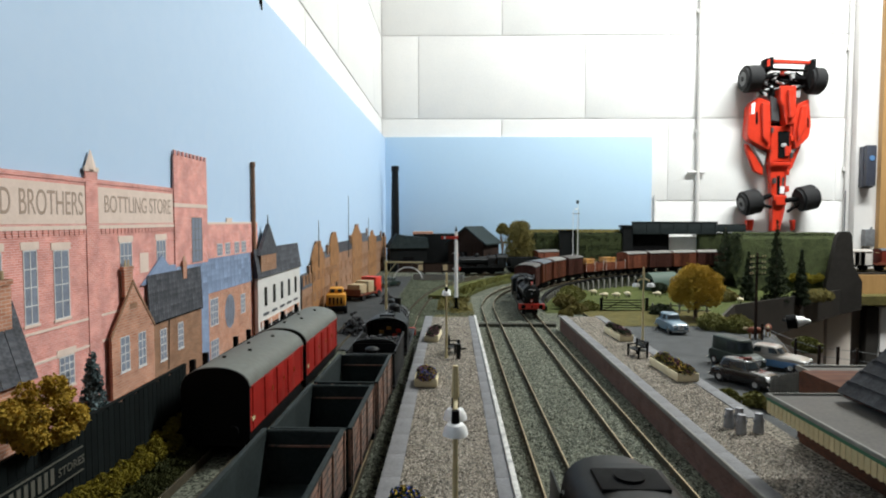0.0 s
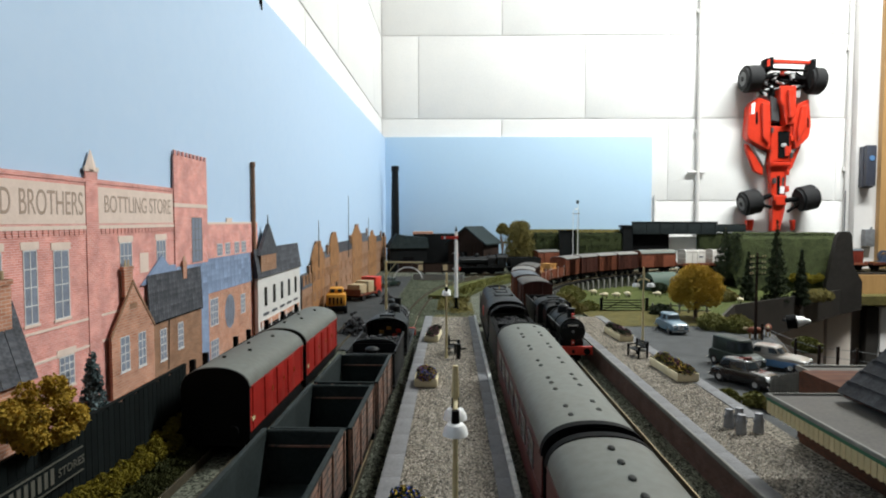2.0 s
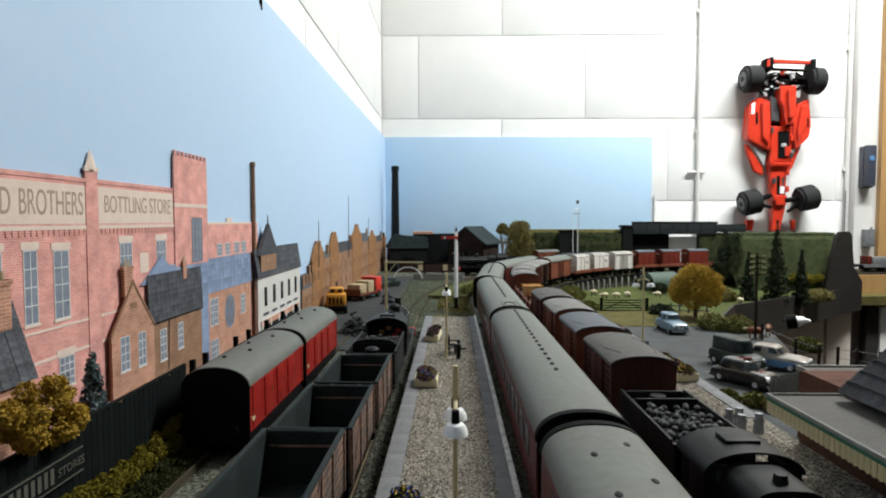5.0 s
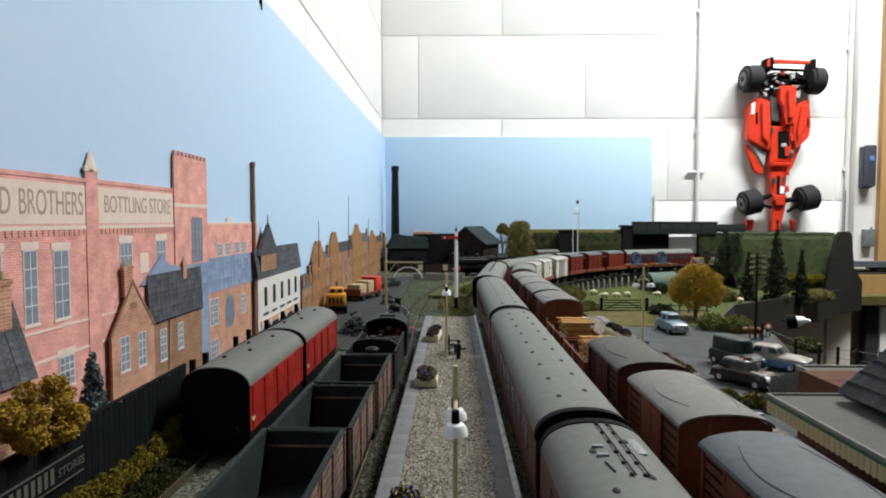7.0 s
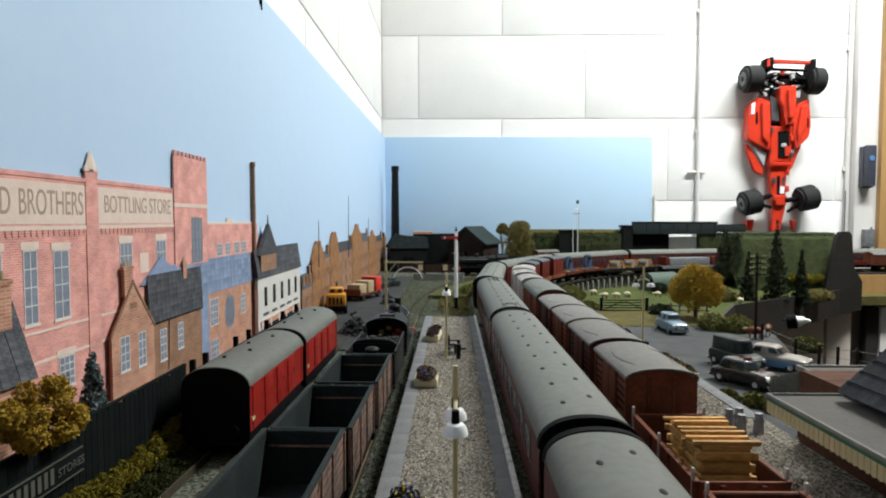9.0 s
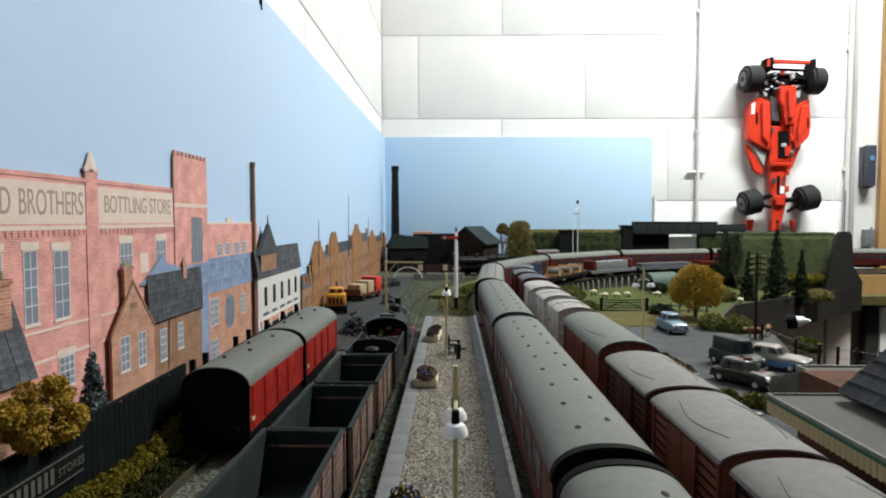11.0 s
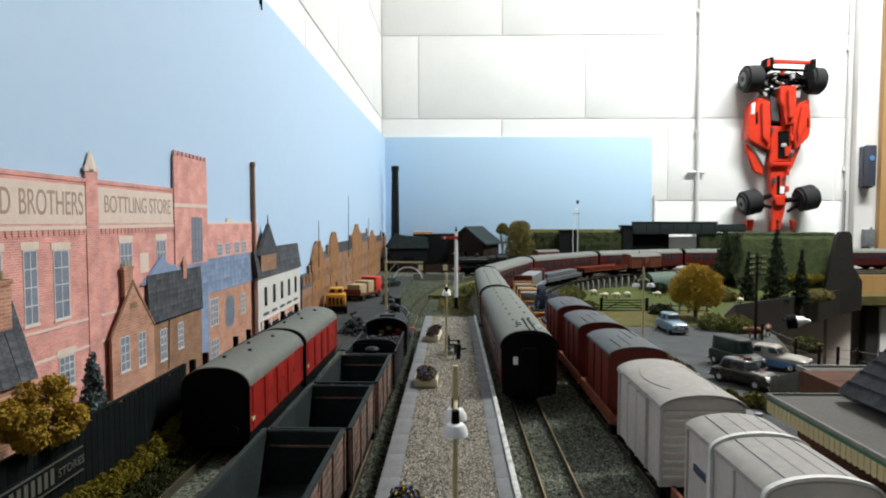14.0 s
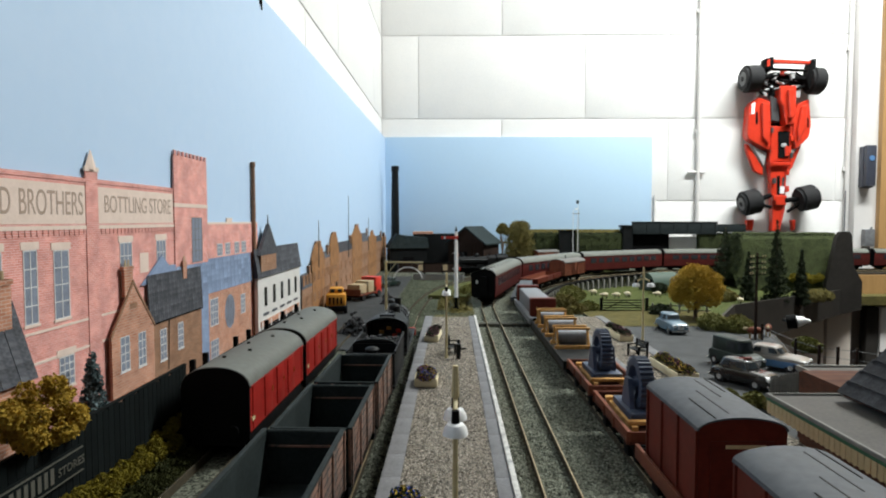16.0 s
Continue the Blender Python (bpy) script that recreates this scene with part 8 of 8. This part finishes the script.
part("ridge_tile", cy((rid_x, -0.3, z_r), (rid_x, 0.2300, z_r), 0.0018, seg=8), "felt", srf)
anx = thing("station_annex", "flat-roofed brick annex beside the station", "annex", pose(0, 0, 0))
part("wall", bx(0.1990, 0.2560, 0.2925, 0.3360, -0.004, 0.0370), "station_brick", anx)
part("flat_roof", bx(0.1980, 0.2570, 0.2925, 0.3370, 0.0370, 0.0385), "felt", anx)
for x0, x1, y0, y1 in ((0.1975, 0.1990, 0.2925, 0.3375), (0.1990, 0.2575, 0.3362, 0.3375)):
    part("parapet", bx(x0, x1, y0, y1, 0.0370, 0.0396), "conc", anx)
part("window", bx(0.1986, 0.1991, 0.3020, 0.3120, 0.0200, 0.0270), "glass_dark", anx)
pk = thing("picket_fence", "grey picket fence beside the annex", "fence", pose(0.2262, 0.4142, -0.003, 0, 0, 22))
for i in range(12):
    part("picket", ex([(i * 0.0029 - 0.0009, 0), (i * 0.0029 + 0.0009, 0), (i * 0.0029 + 0.0009, 0.0150), (i * 0.0029, 0.0165), (i * 0.0029 - 0.0009, 0.0150)], -0.0004, 0.0004), "conc", pk)
for z in (0.0045, 0.0115):
    part("rail", bx(-0.001, 0.034, 0.0004, 0.0011, z - 0.0007, z + 0.0007), "conc", pk)

# ---- the red toy racing car hung nose down on the wall
rc = thing("toy_racing_car", "red toy racing car with black tyres hung on the wall", "toy car", pose(0.849, YB - 0.004, 0.330))


def slab(name, pts, d0, d1, material, parent, label="", soft=0.0018):
    b = ex(pts, -d1, -d0)
    if soft:
        bmesh.ops.bevel(b, geom=b.edges[:], offset=soft, segments=1, affect="EDGES")
    return part(name, b, material, parent, label)


slab("underbody", [(-0.030, 0.110), (0.062, 0.110), (0.058, 0.000), (0.046, -0.050), (-0.012, -0.050), (-0.030, 0.000)], 0.004, 0.016, "black", rc)
tub = slab("body", [(-0.010, 0.040), (0.047, 0.040), (0.044, -0.053), (-0.011, -0.053)], 0.012, 0.034, "rc_red", rc)
slab("cockpit", [(0.008, 0.026), (0.038, 0.026), (0.037, -0.043), (0.010, -0.043)], 0.0342, 0.036, "black", tub)
slab("steering_wheel", [(0.014, -0.006), (0.030, -0.006), (0.028, -0.016), (0.016, -0.016)], 0.036, 0.040, "toygrey", tub)
slab("head_rest", [(0.024, -0.012), (0.036, -0.014), (0.034, -0.040), (0.026, -0.040)], 0.036, 0.041, "rc_red", tub)
slab("engine_cover", [(0.003, 0.141), (0.044, 0.141), (0.045, 0.104), (0.044, 0.045), (0.020, 0.040), (0.012, 0.089), (0.003, 0.104)], 0.020, 0.050, "rc_red", tub)
slab("air_intake", [(0.018, 0.130), (0.034, 0.130), (0.036, 0.060), (0.024, 0.056)], 0.050, 0.060, "rc_red", tub)
slab("engine_panel", [(-0.014, 0.119), (0.010, 0.109), (0.012, 0.050), (-0.010, 0.055)], 0.018, 0.034, "toydark", tub)
nose = slab("nose_cone", [(-0.013, -0.053), (0.043, -0.053), (0.036, -0.088), (0.035, -0.177), (0.023, -0.237), (0.001, -0.237), (0.002, -0.177), (-0.007, -0.088)], 0.012, 0.030, "rc_red", rc)
slab("nose_gap", [(0.010, -0.090), (0.018, -0.090), (0.018, -0.140), (0.012, -0.140)], 0.0302, 0.032, "black", nose)
slab("nose_gap", [(0.024, -0.094), (0.030, -0.094), (0.029, -0.118), (0.024, -0.118)], 0.0302, 0.032, "toydark", nose)
slab("white_mark", [(0.018, -0.118), (0.031, -0.118), (0.030, -0.138), (0.018, -0.138)], 0.0302, 0.033, "lampwhite", nose)
slab("nose_block", [(0.004, -0.142), (0.035, -0.142), (0.034, -0.168), (0.006, -0.168)], 0.030, 0.038, "rc_red", nose)
slab("nose_rail", [(0.026, -0.170), (0.031, -0.170), (0.021, -0.232), (0.017, -0.232)], 0.030, 0.034, "rc_red", nose)
slab("cross_beam", [(-0.013, -0.055), (0.041, -0.055), (0.041, -0.064), (-0.012, -0.064)], 0.034, 0.040, "rc_red", nose)
slab("side_pod", [(-0.044, 0.114), (-0.015, 0.104), (-0.011, 0.036), (-0.012, -0.024), (-0.030, -0.016), (-0.068, 0.006), (-0.073, 0.016), (-0.070, 0.090), (-0.061, 0.104)], 0.008, 0.036, "rc_red", rc)
slab("side_pod", [(0.072, 0.104), (0.086, 0.109), (0.093, 0.045), (0.089, 0.011), (0.056, -0.021), (0.047, 0.021), (0.046, 0.065), (0.057, 0.094)], 0.008, 0.036, "rc_red", rc)
slab("pod_shoulder", [(-0.040, 0.100), (-0.020, 0.096), (-0.016, 0.034), (-0.018, -0.010), (-0.036, 0.010)], 0.036, 0.044, "rc_red", rc)
slab("pod_shoulder", [(0.064, 0.090), (0.078, 0.094), (0.076, 0.040), (0.058, 0.000), (0.054, 0.030)], 0.036, 0.044, "rc_red", rc)
for pts in ([(-0.052, 0.076), (-0.048, 0.076), (-0.046, 0.046), (-0.052, 0.046)], [(0.082, 0.060), (0.085, 0.060), (0.086, 0.036), (0.083, 0.036)]):
    slab("pod_slot", pts, 0.0362, 0.0375, "black", rc, "", 0.0)
slab("pod_badge", [(-0.064, 0.098), (-0.054, 0.102), (-0.056, 0.072), (-0.064, 0.070)], 0.0362, 0.0372, "lampwhite", rc, "", 0.0)
slab("barge_board", [(-0.070, -0.004), (-0.060, -0.009), (-0.022, -0.068), (-0.021, -0.088), (-0.044, -0.078), (-0.067, -0.023)], 0.010, 0.022, "rc_red", rc)
slab("barge_board", [(0.078, -0.009), (0.068, -0.009), (0.044, -0.048), (0.043, -0.083), (0.055, -0.068)], 0.010, 0.022, "rc_red", rc)
slab("grey_panel", [(-0.058, -0.006), (-0.015, -0.029), (-0.022, -0.066)], 0.018, 0.026, "toygrey", rc)
slab("grey_panel", [(0.066, -0.014), (0.048, -0.024), (0.046, -0.048)], 0.018, 0.026, "toygrey", rc)
# wheels: tyre, rim and wishbones
for cx, z, r, w, tilt in ((-0.066, 0.162, 0.0345, 0.044, 2), (0.099, 0.156, 0.0345, 0.036, -4), (-0.061, -0.160, 0.0330, 0.046, 13), (0.086, -0.149, 0.0330, 0.046, 12)):
    s = -1 if cx < 0.02 else 1
    hold = pose(cx, -0.036, z, 0, -tilt, 0)
    t_ = cy((-w / 2, 0, 0), (w / 2, 0, 0), r, seg=28)
    es2 = [e for e in t_.edges if abs(e.verts[0].co.x - e.verts[1].co.x) < 1e-6]
    bmesh.ops.bevel(t_, geom=es2, offset=0.006, segments=3, affect="EDGES")
    wh = part("wheel", t_, "rubber", rc, "black rubber tyre")
    wh.matrix_basis = hold
    part("rim", cy((s * (w / 2 - 0.002), 0, 0), (s * (w / 2 + 0.0010), 0, 0), r * 0.60, r * 0.5, seg=22), "toydark", wh)
    part("hub", cy((s * (w / 2), 0, 0), (s * (w / 2 + 0.0024), 0, 0), r * 0.2, seg=12), "rubber", wh)
    for dz in (-0.016, 0.004):
        part("wishbone", cy((-s * (w / 2 + 0.030), 0.004, dz * 1.6), (-s * w * 0.3, 0.0, dz * 0.4), 0.0042, seg=8), "black", wh)
    part("drive_shaft", cy((-s * (w / 2 + 0.034), 0.002, 0.006), (-s * w * 0.3, 0.0, 0.0), 0.0066, seg=10), "black", wh)
# wings
slab("rear_wing", [(-0.014, 0.211), (0.083, 0.206), (0.083, 0.197), (-0.014, 0.200)], 0.036, 0.046, "rc_red", rc)
slab("rear_wing_lower", [(-0.014, 0.190), (0.080, 0.186), (0.080, 0.180), (-0.014, 0.184)], 0.030, 0.040, "black", rc)
slab("wing_endplate", [(-0.036, 0.212), (-0.015, 0.217), (-0.016, 0.185), (-0.036, 0.183)], 0.020, 0.050, "black", rc)
slab("wing_endplate", [(0.081, 0.209), (0.094, 0.211), (0.093, 0.142), (0.076, 0.132), (0.071, 0.155)], 0.020, 0.050, "black", rc)
slab("endplate_badge", [(-0.033, 0.207), (-0.026, 0.209), (-0.027, 0.192), (-0.033, 0.190)], 0.0502, 0.0512, "rc_red", rc, "", 0.0)
slab("front_endplate", [(-0.063, -0.207), (-0.043, -0.205), (-0.047, -0.235), (-0.059, -0.235)], 0.010, 0.026, "rc_red", rc)
slab("front_endplate", [(0.056, -0.207), (0.067, -0.205), (0.065, -0.235), (0.060, -0.235)], 0.010, 0.026, "rc_red", rc)
# gearbox end: beams, pins and pulleys
slab("gearbox", [(-0.004, 0.182), (0.044, 0.180), (0.048, 0.120), (-0.006, 0.120)], 0.005, 0.026, "black", rc)
slab("rear_axle", [(-0.044, 0.172), (0.080, 0.168), (0.080, 0.150), (-0.044, 0.152)], 0.012, 0.026, "black", rc)
for pts in ([(-0.038, 0.178), (-0.018, 0.178), (-0.018, 0.158), (-0.038, 0.160)], [(0.036, 0.180), (0.060, 0.178), (0.058, 0.158), (0.040, 0.160)], [(-0.046, 0.130), (-0.024, 0.128), (-0.022, 0.116), (-0.046, 0.118)], [(0.048, 0.142), (0.066, 0.142), (0.064, 0.112), (0.050, 0.112)]):
    slab("grey_block", pts, 0.022, 0.034, "toygrey", rc)
slab("tail_light", [(0.012, 0.188), (0.026, 0.188), (0.026, 0.172), (0.012, 0.172)], 0.026, 0.036, "rc_red", rc)
rng = random.Random(12)
for i in range(30):
    x, z = rng.uniform(-0.040, 0.072), rng.uniform(0.112, 0.184)
    d = rng.uniform(0.024, 0.042)
    part("engine_beam", cy((x - rng.uniform(0.004, 0.013), -d, z), (x + rng.uniform(0.004, 0.013), -d, z + rng.uniform(-0.012, 0.012)), 0.0030, seg=8), ("black", "toydark", "black", "toygrey", "black")[i % 5], rc)
for i in range(9):
    z = 0.030 - i * 0.022
    x = (-0.009, 0.043)[i % 2] + (0.0 if z > -0.06 else (0.010, -0.008)[i % 2])
    part("side_beam", bx(x - 0.003, x + 0.003, -0.040, -0.030, z - 0.009, z + 0.006, 0.001), "rc_red" if i % 3 else "toydark", rc)
hk = part("wall_hook", cy((0.0, 0.004, 0.17), (0.0, -0.03, 0.17), 0.003, seg=8), "steel", rc)

clip = thing("board_clip", "small black clip on the top edge of the blue board", "clip", pose(-0.181, 0.560, 0.3335))
part("jaw", cy((0.001, 0, -0.008), (0.001, -0.004, 0.012), 0.0016, 0.0026, 8), "black", clip)
part("spring", cy((0.001, 0.004, -0.012), (0.001, 0.0, 0.0), 0.0006, 0.0012, 6), "black", clip)


blocks(wall_back, True, XL, 1.06)
blocks(wall_left, False, -1.5, YB)

motions()
